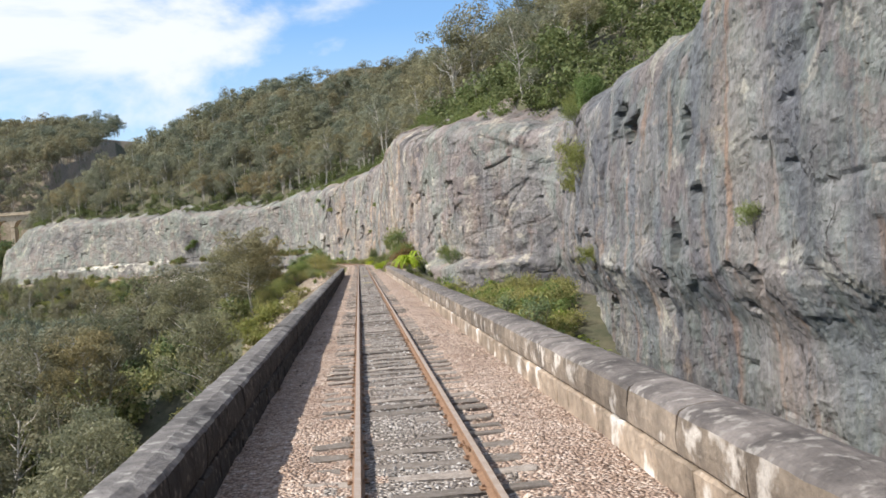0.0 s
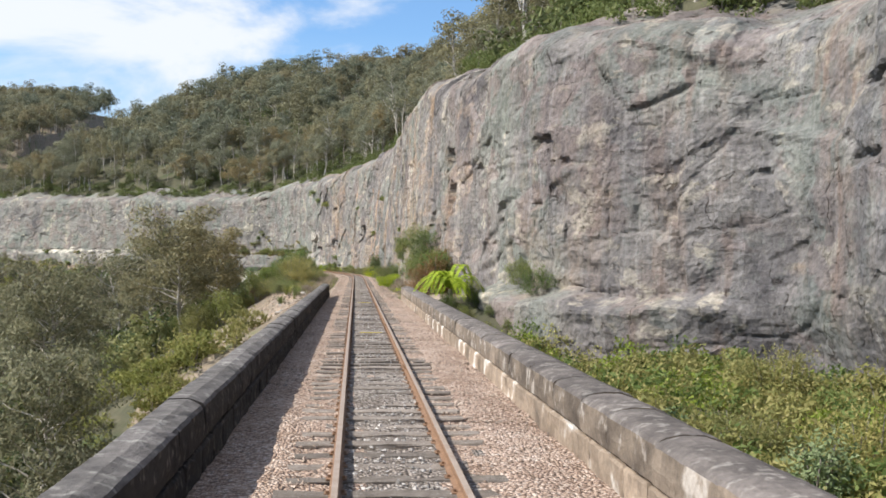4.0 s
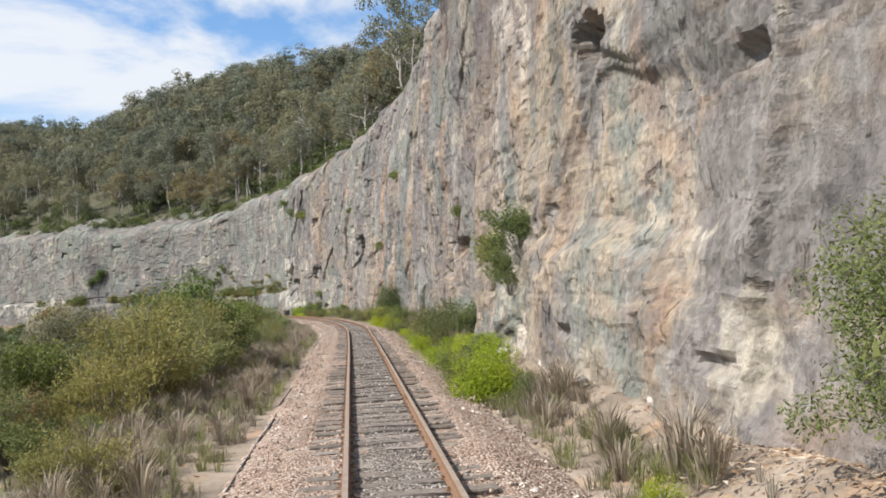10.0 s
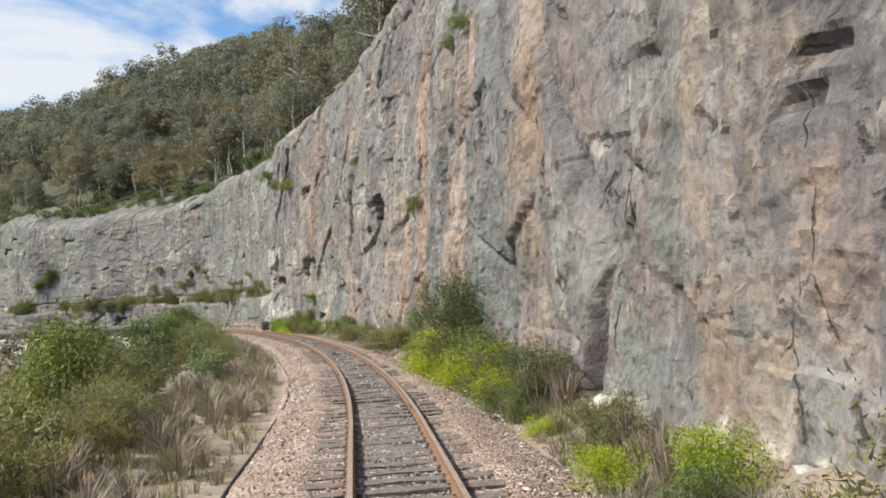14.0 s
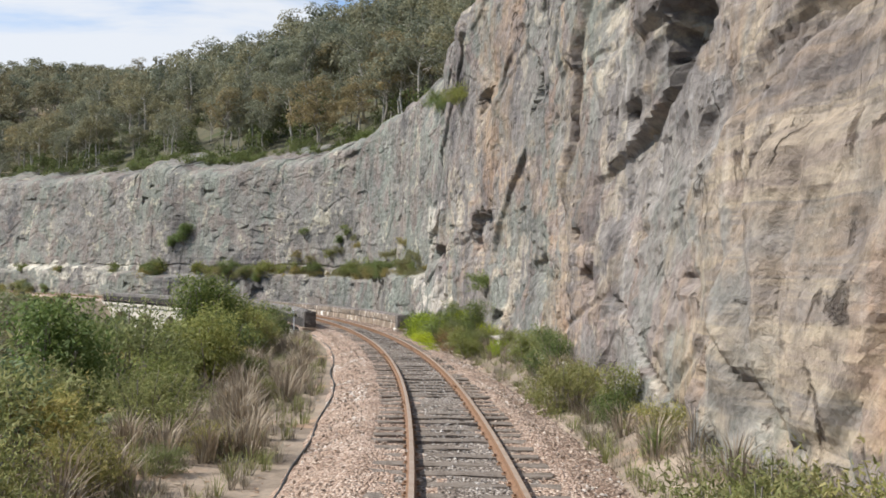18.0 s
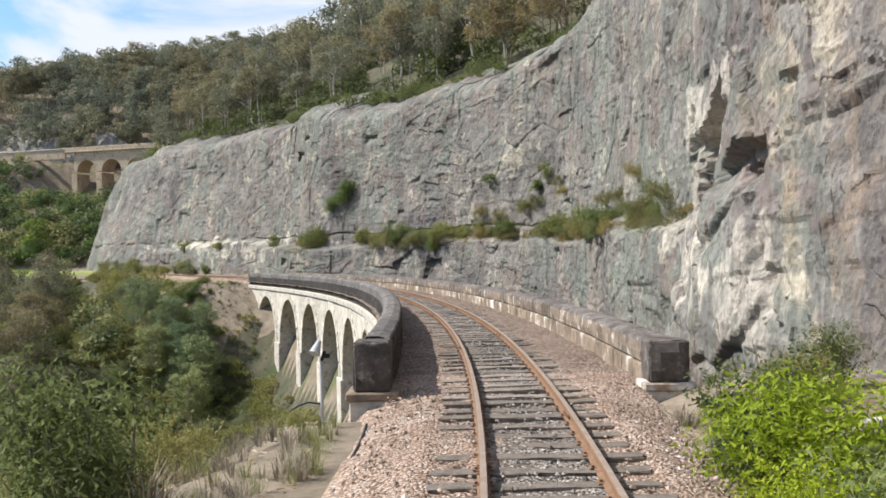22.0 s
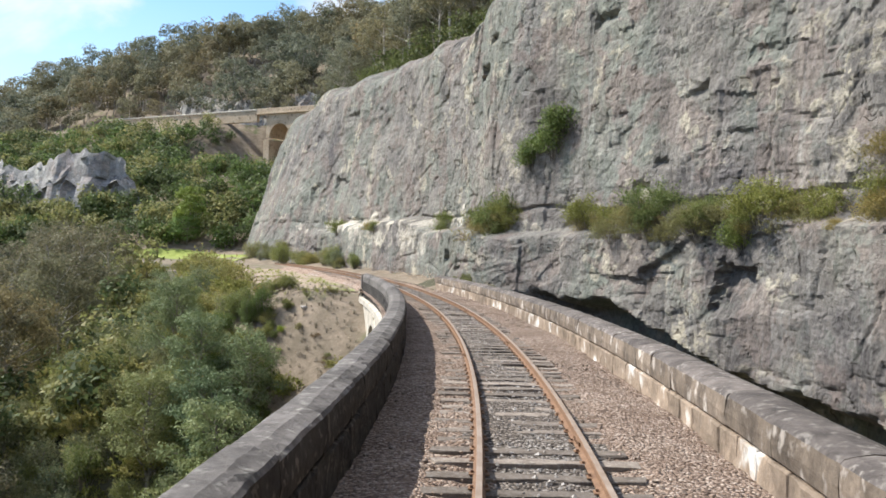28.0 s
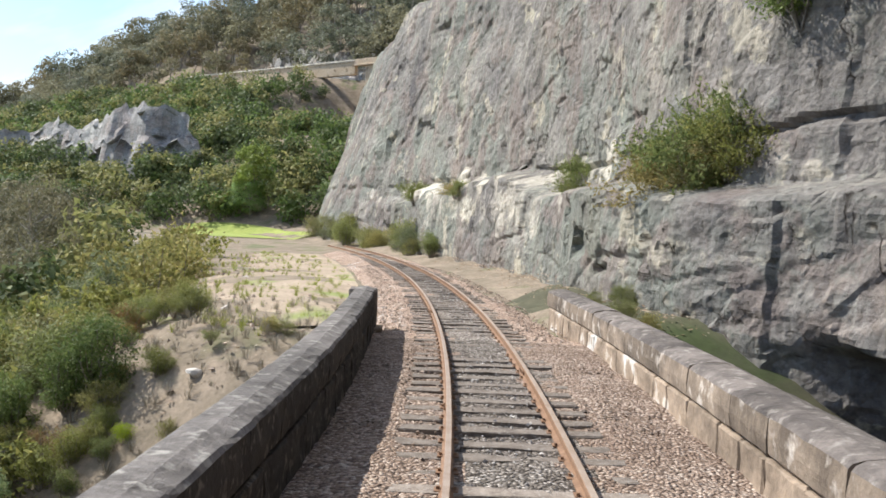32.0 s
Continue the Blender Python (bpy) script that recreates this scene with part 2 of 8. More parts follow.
def rock_material(name, tones, stain, pale, dark):
    """Sandstone that spalls in thin ragged plates: patches of tone, streaks that run down the face, pale fresh scars."""
    m, nt, b = shader(name)
    v = world_coords(nt)
    sep = nt.nodes.new("ShaderNodeSeparateXYZ")
    nt.links.new(v, sep.inputs[0])
    north = sep.outputs["Y"]
    plate = tex_noise(nt, world_coords(nt, (0.30, 0.30, 0.36), (2, 7, 5)), 1.0, 8, 0.60, 0.3)
    chip = tex_noise(nt, world_coords(nt, (1.0, 1.0, 1.5), (7, 5, 1)), 1.0, 8, 0.62, 0.2)
    crumb = tex_noise(nt, v, 4.5, 8, 0.68)
    # patches of tone, broken along the edges of the plates
    col = ramp_node(nt, weighted(nt, ((tex_noise(nt, v, 0.10, 6, 0.6, 0.6), 0.7), (snapped(nt, plate, 0.06), 0.3))), [(0.36, tones[0]), (0.45, tones[1]), (0.53, tones[2]), (0.62, tones[1])])
    col = blend(nt, ramp_node(nt, plate, [(0.52, 0.0), (0.56, 0.8)]), col, tones[3])
    col = blend(nt, ramp_node(nt, chip, [(0.57, 0.0), (0.61, 0.5)]), col, tones[2])
    # rust and buff in the stretch between the two gullies
    zone = blend(nt, 1.0, along(nt, north, 70, 96, 0.22, 1.0), along(nt, north, 215, 250, 1.0, 0.15), "MULTIPLY")
    band = weighted(nt, ((tex_noise(nt, world_coords(nt, (0.17, 0.17, 0.06), (3, 1, 0)), 1.0, 7, 0.62, 0.7), 0.7), (chip, 0.3)))
    col = blend(nt, blend(nt, 1.0, ramp_node(nt, band, [(0.52, 0.0), (0.62, 0.45)]), zone, "MULTIPLY"), col, stain)
    scar = weighted(nt, ((tex_noise(nt, world_coords(nt, (0.22, 0.22, 0.24), (9, 2, 4)), 1.0, 6, 0.65, 0.6), 0.6), (chip, 0.4)))
    col = blend(nt, ramp_node(nt, scar, [(0.555, 0.0), (0.59, 0.75)]), col, pale)
    # fresher rock: buff, rust and cream in thin level beds
    held = {}
    for key in ("buff", "pale"):
        at = nt.nodes.new("ShaderNodeAttribute")
        at.attribute_name = key
        held[key] = at.outputs["Fac"]
    beds = tex_noise(nt, world_coords(nt, (0.09, 0.09, 1.5), (4, 8, 1)), 1.0, 7, 0.62, 0.35)
    rust = tex_noise(nt, world_coords(nt, (0.30, 0.30, 0.11), (8, 3, 6)), 1.0, 6, 0.6, 0.4)
    fresh = ramp_node(nt, beds, [(0.34, (0.20, 0.165, 0.14)), (0.43, (0.34, 0.26, 0.185)), (0.50, (0.255, 0.215, 0.185)), (0.56, (0.43, 0.35, 0.25)), (0.66, (0.27, 0.215, 0.175))])
    fresh = blend(nt, ramp_node(nt, rust, [(0.48, 0.0), (0.62, 0.62)]), fresh, (0.40, 0.235, 0.135))
    most = weighted(nt, ((held["buff"], 0.62), (plate, 0.5), (chip, 0.3), (beds, 0.25)))
    col = blend(nt, ramp_node(nt, most, [(0.78, 0.0), (0.90, 0.85)]), col, fresh)
    white = weighted(nt, ((held["pale"], 0.6), (plate, 0.4), (chip, 0.5)))
    col = blend(nt, ramp_node(nt, white, [(0.68, 0.0), (0.80, 0.85)]), col, (0.56, 0.50, 0.42))
    # seepage: dark and light streaks, in some places only
    some = ramp_node(nt, tex_noise(nt, world_coords(nt, (0.16, 0.16, 0.12), (1, 4, 2)), 1.0, 4), [(0.40, 0.35), (0.55, 1.0)])
    for k, (w, lo, hi, most, tone) in enumerate(((1.0, 0.50, 0.66, 0.45, dark), (3.4, 0.57, 0.72, 0.32, dark), (2.2, 0.57, 0.71, 0.36, (0.46, 0.44, 0.41)))):
        run = tex_noise(nt, world_coords(nt, (w, w, 0.055 * w ** 0.5), (5 + k, 3, 1)), 1.0, 6, 0.6, 0.25)
        col = blend(nt, blend(nt, 1.0, ramp_node(nt, run, [(lo, 0.0), (hi, most)]), some, "MULTIPLY"), col, tone)
    # the bluish, wet-stained face beside the first viaduct
    wet = along(nt, north, 52, 84, 1.0, 0.0)
    col = blend(nt, blend(nt, 1.0, wet, ramp_node(nt, tex_noise(nt, world_coords(nt, (0.7, 0.7, 0.04), (2, 2, 2)), 1.0, 6, 0.6), [(0.56, 0.0), (0.64, 0.8)]), "MULTIPLY"), col, (0.30, 0.19, 0.13))
    col = blend(nt, wet, col, blend(nt, 1.0, col, (0.76, 0.80, 0.84), "MULTIPLY"))
    col = blend(nt, blend(nt, 1.0, wet, ramp_node(nt, tex_noise(nt, world_coords(nt, (0.5, 0.5, 0.06), (6, 1, 3)), 1.0, 7, 0.62), [(0.46, 0.0), (0.60, 0.75)]), "MULTIPLY"), col, (0.105, 0.108, 0.118))
    late = along(nt, north, 225, 250, 0.0, 1.0)
    col = blend(nt, late, col, blend(nt, 1.0, col, (0.99, 1.02, 1.0), "MULTIPLY"))
    # old dark patina over the faces that have stood longest
    patina = weighted(nt, ((tex_noise(nt, world_coords(nt, (0.13, 0.13, 0.10), (3, 9, 7)), 1.0, 7, 0.62, 0.8), 0.75), (chip, 0.25)))
    col = blend(nt, ramp_node(nt, patina, [(0.45, 0.0), (0.58, 0.85)]), col, blend(nt, 1.0, col, (0.70, 0.69, 0.73), "MULTIPLY"))
    # joints: long, broken, mostly upright
    warp = nt.nodes.new("ShaderNodeVectorMath")
    warp.operation = "MULTIPLY_ADD"
    wn = nt.nodes.new("ShaderNodeTexNoise")
    wn.inputs["Scale"].default_value, wn.inputs["Detail"].default_value = 0.8, 7
    nt.links.new(v, wn.inputs["Vector"])
    nt.links.new(wn.outputs["Color"], warp.inputs[0])
    warp.inputs[1].default_value = (1.2, 1.2, 0.9)
    nt.links.new(v, warp.inputs[2])
    lines = []
    for k, (sx, sz, width, lo) in enumerate(((0.42, 0.10, 0.012, 0.55), (0.22, 0.70, 0.014, 0.58))):
        mp = nt.nodes.new("ShaderNodeMapping")
        mp.inputs["Scale"].default_value, mp.inputs["Location"].default_value = (sx, sx, sz), (k * 3.1, k * 1.7, k * 5.3)
        nt.links.new(warp.outputs[0], mp.inputs["Vector"])
        edge = nt.nodes.new("ShaderNodeTexVoronoi")
        edge.feature = "DISTANCE_TO_EDGE"
        edge.inputs["Scale"].default_value = 1.0
        nt.links.new(mp.outputs["Vector"], edge.inputs["Vector"])
        here = ramp_node(nt, tex_noise(nt, world_coords(nt, (0.5, 0.5, 0.5), (k * 7, k, 3)), 1.0, 6, 0.65), [(lo, 0.0), (lo + 0.05, 1.0)])
        line = blend(nt, 1.0, ramp_node(nt, edge.outputs["Distance"], [(0.0, 1.0), (width * 0.4, 0.9), (width, 0.0)]), here, "MULTIPLY")
        col = blend(nt, line, col, blend(nt, 1.0, col, (0.35, 0.32, 0.30), "MULTIPLY"))
        lines.append(line)
    # blocks between joints and beds
    mix = nt.nodes.new("ShaderNodeSeparateXYZ")
    nt.links.new(warp.outputs[0], mix.inputs[0])
    uu = weighted(nt, ((mix.outputs["Y"], 1.0), (mix.outputs["X"], -0.7)))
    squares = []
    for k, (su, sz, lo) in enumerate(((2.9, 2.2, 0.46), (1.0, 0.62, 0.50))):
        val = blocks(nt, uu, mix.outputs["Z"], su, sz)
        here = ramp_node(nt, tex_noise(nt, world_coords(nt, (0.25, 0.25, 0.25), (k * 5, 3 + k, 8)), 1.0, 5, 0.6), [(lo, 0.15), (lo + 0.06, 1.0)])
        squares.append(blend(nt, 1.0, val, here, "MULTIPLY"))
        col = blend(nt, here, col, blend(nt, 1.0, col, ramp_node(nt, val, [(0.0, 0.80), (0.5, 1.0), (1.0, 1.14)]), "MULTIPLY"))
    col = blend(nt, 1.0, col, ramp_node(nt, crumb, [(0.30, 0.62), (0.5, 1.0), (0.70, 1.3)]), "MULTIPLY")
    # crevices: short, mostly level; the shade inside them is darkened into the colour
    crev = ramp_node(nt, tex_noise(nt, world_coords(nt, (0.85, 0.85, 2.1), (1, 6, 9)), 1.0, 9, 0.66, 0.5), [(0.315, 1.0), (0.375, 0.0)])
    crack = ramp_node(nt, tex_noise(nt, world_coords(nt, (2.3, 2.3, 0.7), (5, 2, 4)), 1.0, 8, 0.62, 0.4), [(0.29, 1.0), (0.345, 0.0)])
    for line in (crev, crack):
        col = blend(nt, line, col, blend(nt, 1.0, col, (0.42, 0.39, 0.37), "MULTIPLY"))
        lines.append(line)
    nt.links.new(col, b.inputs["Base Color"])
    b.inputs["Roughness"].default_value = 0.92
    b.inputs["Specular IOR Level"].default_value = 0.2
    height = weighted(nt, ((snapped(nt, plate, 0.05), 0.34), (snapped(nt, chip, 0.05), 0.26), (chip, 0.15), (crumb, 0.14), (squares[0], 0.17), (squares[1], 0.09), (lines[0], -0.08), (lines[1], -0.06), (crev, -0.16), (crack, -0.10)))
    relief(nt, b, height, 0.9, 0.6)
    return m


def leaf_material(name, c1, c2, c3, through_amount=0.25):
    m, nt, b = shader(name)
    col = ramp_node(nt, rand_of(nt, "island"), [(0.0, c1), (0.55, c2), (1.0, c3)])
    col = blend(nt, 1.0, col, ramp_node(nt, tex_noise(nt, world_coords(nt), 0.25, 3), [(0.3, 0.75), (0.7, 1.25)]), "MULTIPLY")
    col = blend(nt, 1.0, col, ramp_node(nt, rand_of(nt, "object"), [(0.0, (0.88, 0.98, 1.02)), (0.5, (1.1, 1.1, 1.08)), (1.0, (1.42, 1.26, 1.05))]), "MULTIPLY")
    nt.links.new(col, b.inputs["Base Color"])
    b.inputs["Roughness"].default_value, b.inputs["Specular IOR Level"].default_value = 0.65, 0.2
    tr, mix = nt.nodes.new("ShaderNodeBsdfTranslucent"), nt.nodes.new("ShaderNodeMixShader")
    nt.links.new(col, tr.inputs["Color"])
    mix.inputs["Fac"].default_value = through_amount
    nt.links.new(b.outputs[0], mix.inputs[1])
    nt.links.new(tr.outputs[0], mix.inputs[2])
    nt.links.new(mix.outputs[0], nt.nodes["Material Output"].inputs["Surface"])
    return m


M_ROCK = rock_material("sandstone_cliff", ((0.125, 0.112, 0.108), (0.245, 0.22, 0.198), (0.20, 0.206, 0.176), (0.225, 0.18, 0.16)), (0.48, 0.31, 0.165), (0.46, 0.405, 0.315), (0.115, 0.103, 0.10))
M_ROCK_FAR = rock_material("sandstone_outcrop", ((0.26, 0.24, 0.235), (0.44, 0.41, 0.385), (0.35, 0.335, 0.32), (0.46, 0.39, 0.355)), (0.40, 0.31, 0.22), (0.50, 0.47, 0.43), (0.11, 0.105, 0.10))
M_EARTH = mottled("dry_earth", (0.16, 0.13, 0.092), (0.27, 0.215, 0.16), 0.9, 0.95, 0.6, 0.05, c3=(0.12, 0.13, 0.06), spots=0.35, grain=7.0)
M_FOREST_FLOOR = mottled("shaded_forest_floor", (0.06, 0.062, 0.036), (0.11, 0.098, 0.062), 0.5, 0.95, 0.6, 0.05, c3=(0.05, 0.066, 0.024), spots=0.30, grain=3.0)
M_VERGE = mottled("straw_littered_verge", (0.21, 0.165, 0.125), (0.36, 0.29, 0.225), 0.8, 0.95, 0.7, 0.04, c3=(0.40, 0.27, 0.18), spots=0.9, grain=12.0)
M_CLEARING = mottled("trodden_clearing", (0.27, 0.21, 0.15), (0.39, 0.315, 0.235), 0.5, 0.95, 0.6, 0.04, c3=(0.22, 0.25, 0.085), spots=0.42, grain=9.0)


def ballast_material(name, tones):
    m, nt, b = shader(name)
    v = world_coords(nt)
    vo = nt.nodes.new("ShaderNodeTexVoronoi")
    vo.inputs["Scale"].default_value = 27.0
    nt.links.new(v, vo.inputs["Vector"])
    sep = nt.nodes.new("ShaderNodeSeparateColor")
    nt.links.new(vo.outputs["Color"], sep.inputs["Color"])
    col = ramp_node(nt, sep.outputs["Red"], list(zip((0.0, 0.35, 0.7, 1.0), tones)))
    # shade in the gaps between stones is painted as a darker colour
    col = blend(nt, 1.0, col, ramp_node(nt, vo.outputs["Distance"], [(0.0, 1.1), (0.55, 0.9), (0.8, 0.5)]), "MULTIPLY")
    col = blend(nt, 1.0, col, ramp_node(nt, tex_noise(nt, v, 0.8, 4), [(0.35, (0.86, 0.80, 0.76)), (0.65, (1.12, 1.10, 1.08))]), "MULTIPLY")
    nt.links.new(col, b.inputs["Base Color"])
    b.inputs["Roughness"].default_value, b.inputs["Specular IOR Level"].default_value = 0.95, 0.2
    inv = nt.nodes.new("ShaderNodeMath")
    inv.operation = "SUBTRACT"
    inv.inputs[0].default_value = 1.0
    nt.links.new(vo.outputs["Distance"], inv.inputs[1])
    relief(nt, b, inv.outputs[0], 0.9, 0.05)
    return m


M_BALLAST = ballast_material("grey_ballast", ((0.10, 0.085, 0.07), (0.20, 0.172, 0.148), (0.285, 0.252, 0.222), (0.52, 0.48, 0.44)))
M_BALLAST_PINK = ballast_material("pinkish_ballast", ((0.20, 0.14, 0.105), (0.36, 0.262, 0.20), (0.47, 0.355, 0.285), (0.62, 0.53, 0.455)))
M_BALLAST_OLD = ballast_material("old_grey_ballast", ((0.06, 0.05, 0.042), (0.125, 0.108, 0.092), (0.19, 0.168, 0.148), (0.40, 0.37, 0.34)))
M_BALLAST_RUST = ballast_material("rust_stained_ballast", ((0.12, 0.085, 0.065), (0.23, 0.168, 0.13), (0.32, 0.245, 0.195), (0.48, 0.41, 0.35)))
M_STONE_RUST = mottled("rust_stained_stone", (0.18, 0.135, 0.105), (0.31, 0.25, 0.205), 2.5, 0.9, 0.2, 0.01, rand="island", spread=0.45)
M_STONE = mottled("ballast_stone", (0.27, 0.205, 0.16), (0.44, 0.355, 0.29), 2.5, 0.9, 0.2, 0.01, rand="island", spread=0.45)
M_STONE_GREY = mottled("grey_ballast_stone", (0.22, 0.20, 0.18), (0.42, 0.39, 0.36), 2.5, 0.9, 0.2, 0.01, rand="island", spread=0.5)
M_STONE_PALE = mottled("pale_gravel", (0.50, 0.44, 0.385), (0.66, 0.60, 0.54), 2.5, 0.9, 0.2, 0.01, rand="island", spread=0.3)
M_SLEEPER = mottled("weathered_sleeper", (0.15, 0.122, 0.10), (0.255, 0.215, 0.18), 7.0, 0.9, 0.7, 0.015, rand="object", c3=(0.28, 0.25, 0.22), spots=25.0, spread=0.35)
M_RAIL = mottled("rusty_rail", (0.17, 0.095, 0.055), (0.25, 0.15, 0.09), 9.0, 0.7, 0.2, 0.004)
M_RAILTOP = mottled("worn_rail_head", (0.26, 0.19, 0.14), (0.34, 0.27, 0.22), 5.0, 0.45, 0.1, 0.002)
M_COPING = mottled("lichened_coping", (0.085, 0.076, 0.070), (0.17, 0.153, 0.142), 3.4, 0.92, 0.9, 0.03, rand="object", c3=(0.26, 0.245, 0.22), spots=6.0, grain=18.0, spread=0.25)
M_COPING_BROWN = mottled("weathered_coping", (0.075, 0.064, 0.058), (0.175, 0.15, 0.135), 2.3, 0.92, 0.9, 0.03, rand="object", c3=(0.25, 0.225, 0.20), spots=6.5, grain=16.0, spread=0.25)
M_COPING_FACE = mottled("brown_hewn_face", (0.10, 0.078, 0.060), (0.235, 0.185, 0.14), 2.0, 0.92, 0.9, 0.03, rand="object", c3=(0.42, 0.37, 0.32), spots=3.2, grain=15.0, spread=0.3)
# dark stone of the left walls; the shade on them is put into the colour
M_WALL_SHADED = mottled("shade_darkened_masonry", (0.024, 0.021, 0.02), (0.048, 0.042, 0.037), 2.2, 0.94, 0.7, 0.02, rand="object", c3=(0.12, 0.105, 0.09), spots=9.0, grain=24.0, spread=0.2)
M_WALL = mottled("stained_masonry", (0.15, 0.115, 0.085), (0.37, 0.285, 0.21), 1.3, 0.92, 0.8, 0.03, rand="object", c3=(0.62, 0.60, 0.56), spots=1.3, grain=14.0, spread=0.2)
M_ASHLAR = mottled("pale_ashlar", (0.47, 0.42, 0.35), (0.62, 0.57, 0.49), 1.5, 0.9, 0.6, 0.03, c3=(0.30, 0.26, 0.21), spots=2.4, grain=8.0, rand="object", spread=0.15)
M_ASHLAR_WARM = mottled("warm_ashlar", (0.50, 0.38, 0.26), (0.64, 0.52, 0.38), 0.6, 0.9, 0.5, 0.03, c3=(0.30, 0.22, 0.15), spots=1.2, grain=5.0)
M_BARK = mottled("grey_bark", (0.17, 0.145, 0.12), (0.30, 0.27, 0.235), 3.0, 0.95, 0.6, 0.02, grain=12.0)
M_BARK_PALE = mottled("pale_gum_bark", (0.38, 0.34, 0.29), (0.52, 0.48, 0.43), 2.0, 0.9, 0.3, 0.01, c3=(0.25, 0.21, 0.17), spots=4.0, grain=12.0)
M_GUM = leaf_material("gum_leaves", (0.11, 0.116, 0.077), (0.17, 0.174, 0.117), (0.25, 0.25, 0.176), 0.38)
M_GUM_BROWN = leaf_material("browning_gum_leaves", (0.124, 0.116, 0.066), (0.178, 0.16, 0.094), (0.25, 0.205, 0.125), 0.38)
M_GUM_NEAR = leaf_material("olive_brown_gum_leaves", (0.13, 0.126, 0.07), (0.195, 0.182, 0.105), (0.28, 0.245, 0.15), 0.42)
M_SHRUB = leaf_material("shrub_leaves", (0.105, 0.132, 0.044), (0.162, 0.188, 0.062), (0.235, 0.25, 0.098), 0.42)
M_SHRUB_FAR = leaf_material("dense_bush_leaves", (0.07, 0.092, 0.034), (0.108, 0.13, 0.05), (0.165, 0.178, 0.08), 0.35)
M_HEATH = leaf_material("olive_heath", (0.145, 0.158, 0.06), (0.218, 0.222, 0.084), (0.32, 0.295, 0.142), 0.42)
M_FERN = leaf_material("bright_fern", (0.20, 0.26, 0.016), (0.31, 0.37, 0.026), (0.43, 0.46, 0.05), 0.45)
M_GULLY = leaf_material("gully_fern_leaves", (0.13, 0.17, 0.024), (0.19, 0.23, 0.034), (0.26, 0.29, 0.055), 0.4)
M_GLOSSY = leaf_material("glossy_green_leaves", (0.08, 0.118, 0.034), (0.13, 0.172, 0.05), (0.20, 0.235, 0.082), 0.4)
M_WATTLE = leaf_material("blue_wattle_leaves", (0.12, 0.158, 0.07), (0.17, 0.21, 0.098), (0.235, 0.262, 0.14))
M_FRESH = leaf_material("fresh_green_leaves", (0.13, 0.20, 0.06), (0.19, 0.275, 0.085), (0.27, 0.35, 0.13), 0.42)
M_SCRUB = leaf_material("grey_green_scrub_leaves", (0.128, 0.15, 0.07), (0.185, 0.2, 0.1), (0.26, 0.25, 0.15), 0.4)
M_BENCH = leaf_material("brown_olive_heath", (0.15, 0.142, 0.055), (0.215, 0.195, 0.078), (0.30, 0.25, 0.125), 0.4)
M_DRY = leaf_material("dry_grass", (0.17, 0.135, 0.10), (0.25, 0.205, 0.155), (0.36, 0.31, 0.24), 0.25)
M_OLIVE = leaf_material("olive_tree_leaves", (0.085, 0.11, 0.034), (0.135, 0.162, 0.052), (0.215, 0.22, 0.09), 0.38)
M_RED = leaf_material("reddish_shoots", (0.15, 0.10, 0.055), (0.20, 0.13, 0.07), (0.26, 0.17, 0.09), 0.35)
M_LITTER = leaf_material("leaf_litter", (0.20, 0.12, 0.075), (0.33, 0.22, 0.14), (0.46, 0.39, 0.31), 0.1)
M_GRASS = leaf_material("lawn_grass", (0.15, 0.19, 0.04), (0.21, 0.25, 0.055), (0.28, 0.31, 0.09), 0.3)
M_METAL = mottled("galvanised_steel", (0.42, 0.43, 0.44), (0.52, 0.53, 0.54), 9.0, 0.45, 0.1, 0.002)
M_BLACK = mottled("black_plastic", (0.02, 0.02, 0.02), (0.035, 0.035, 0.035), 9.0, 0.5, 0.1, 0.002)
M_YELLOW = mottled("yellow_paint", (0.55, 0.42, 0.06), (0.65, 0.52, 0.12), 9.0, 0.7, 0.1, 0.002)


# ---- numeric tools ----
def lattice(ix, iy, iz, seed):
    h = (ix.astype(np.uint32) * np.uint32(374761393) + iy.astype(np.uint32) * np.uint32(668265263)
         + iz.astype(np.uint32) * np.uint32(2147483647 & 1274126177) + np.uint32(seed * 7919 + 13))
    h = (h ^ (h >> np.uint32(13))) * np.uint32(1274126177)
    h = (h ^ (h >> np.uint32(16))) * np.uint32(2246822519)
    h = h ^ (h >> np.uint32(13))
    return h.astype(np.float64) / 4294967295.0


def vnoise(x, y, z=None, seed=0):
    """Smooth value noise, -1 to 1."""
    x, y = np.asarray(x, float), np.asarray(y, float)
    z = np.zeros_like(x) if z is None else np.asarray(z, float)
    ix, iy, iz = (np.floor(a).astype(np.int64) for a in (x, y, z))
    fx, fy, fz = x - ix, y - iy, z - iz
    fx, fy, fz = (f * f * (3 - 2 * f) for f in (fx, fy, fz))
    tot = 0
    for dx in (0, 1):
        wx = fx if dx else 1 - fx
        for dy in (0, 1):
            wy = fy if dy else 1 - fy
            for dz in (0, 1):
                wz = fz if dz else 1 - fz
                tot = tot + wx * wy * wz * lattice(ix + dx, iy + dy, iz + dz, seed)
    return tot * 2 - 1


def fbm(x, y, z=None, octaves=4, seed=0):
    tot, amp = 0, 1.0
    for o in range(octaves):
        k = 2.0 ** o
        tot = tot + amp * vnoise(x * k, y * k, None if z is None else z * k, seed + o)
        amp *= 0.5
    return tot


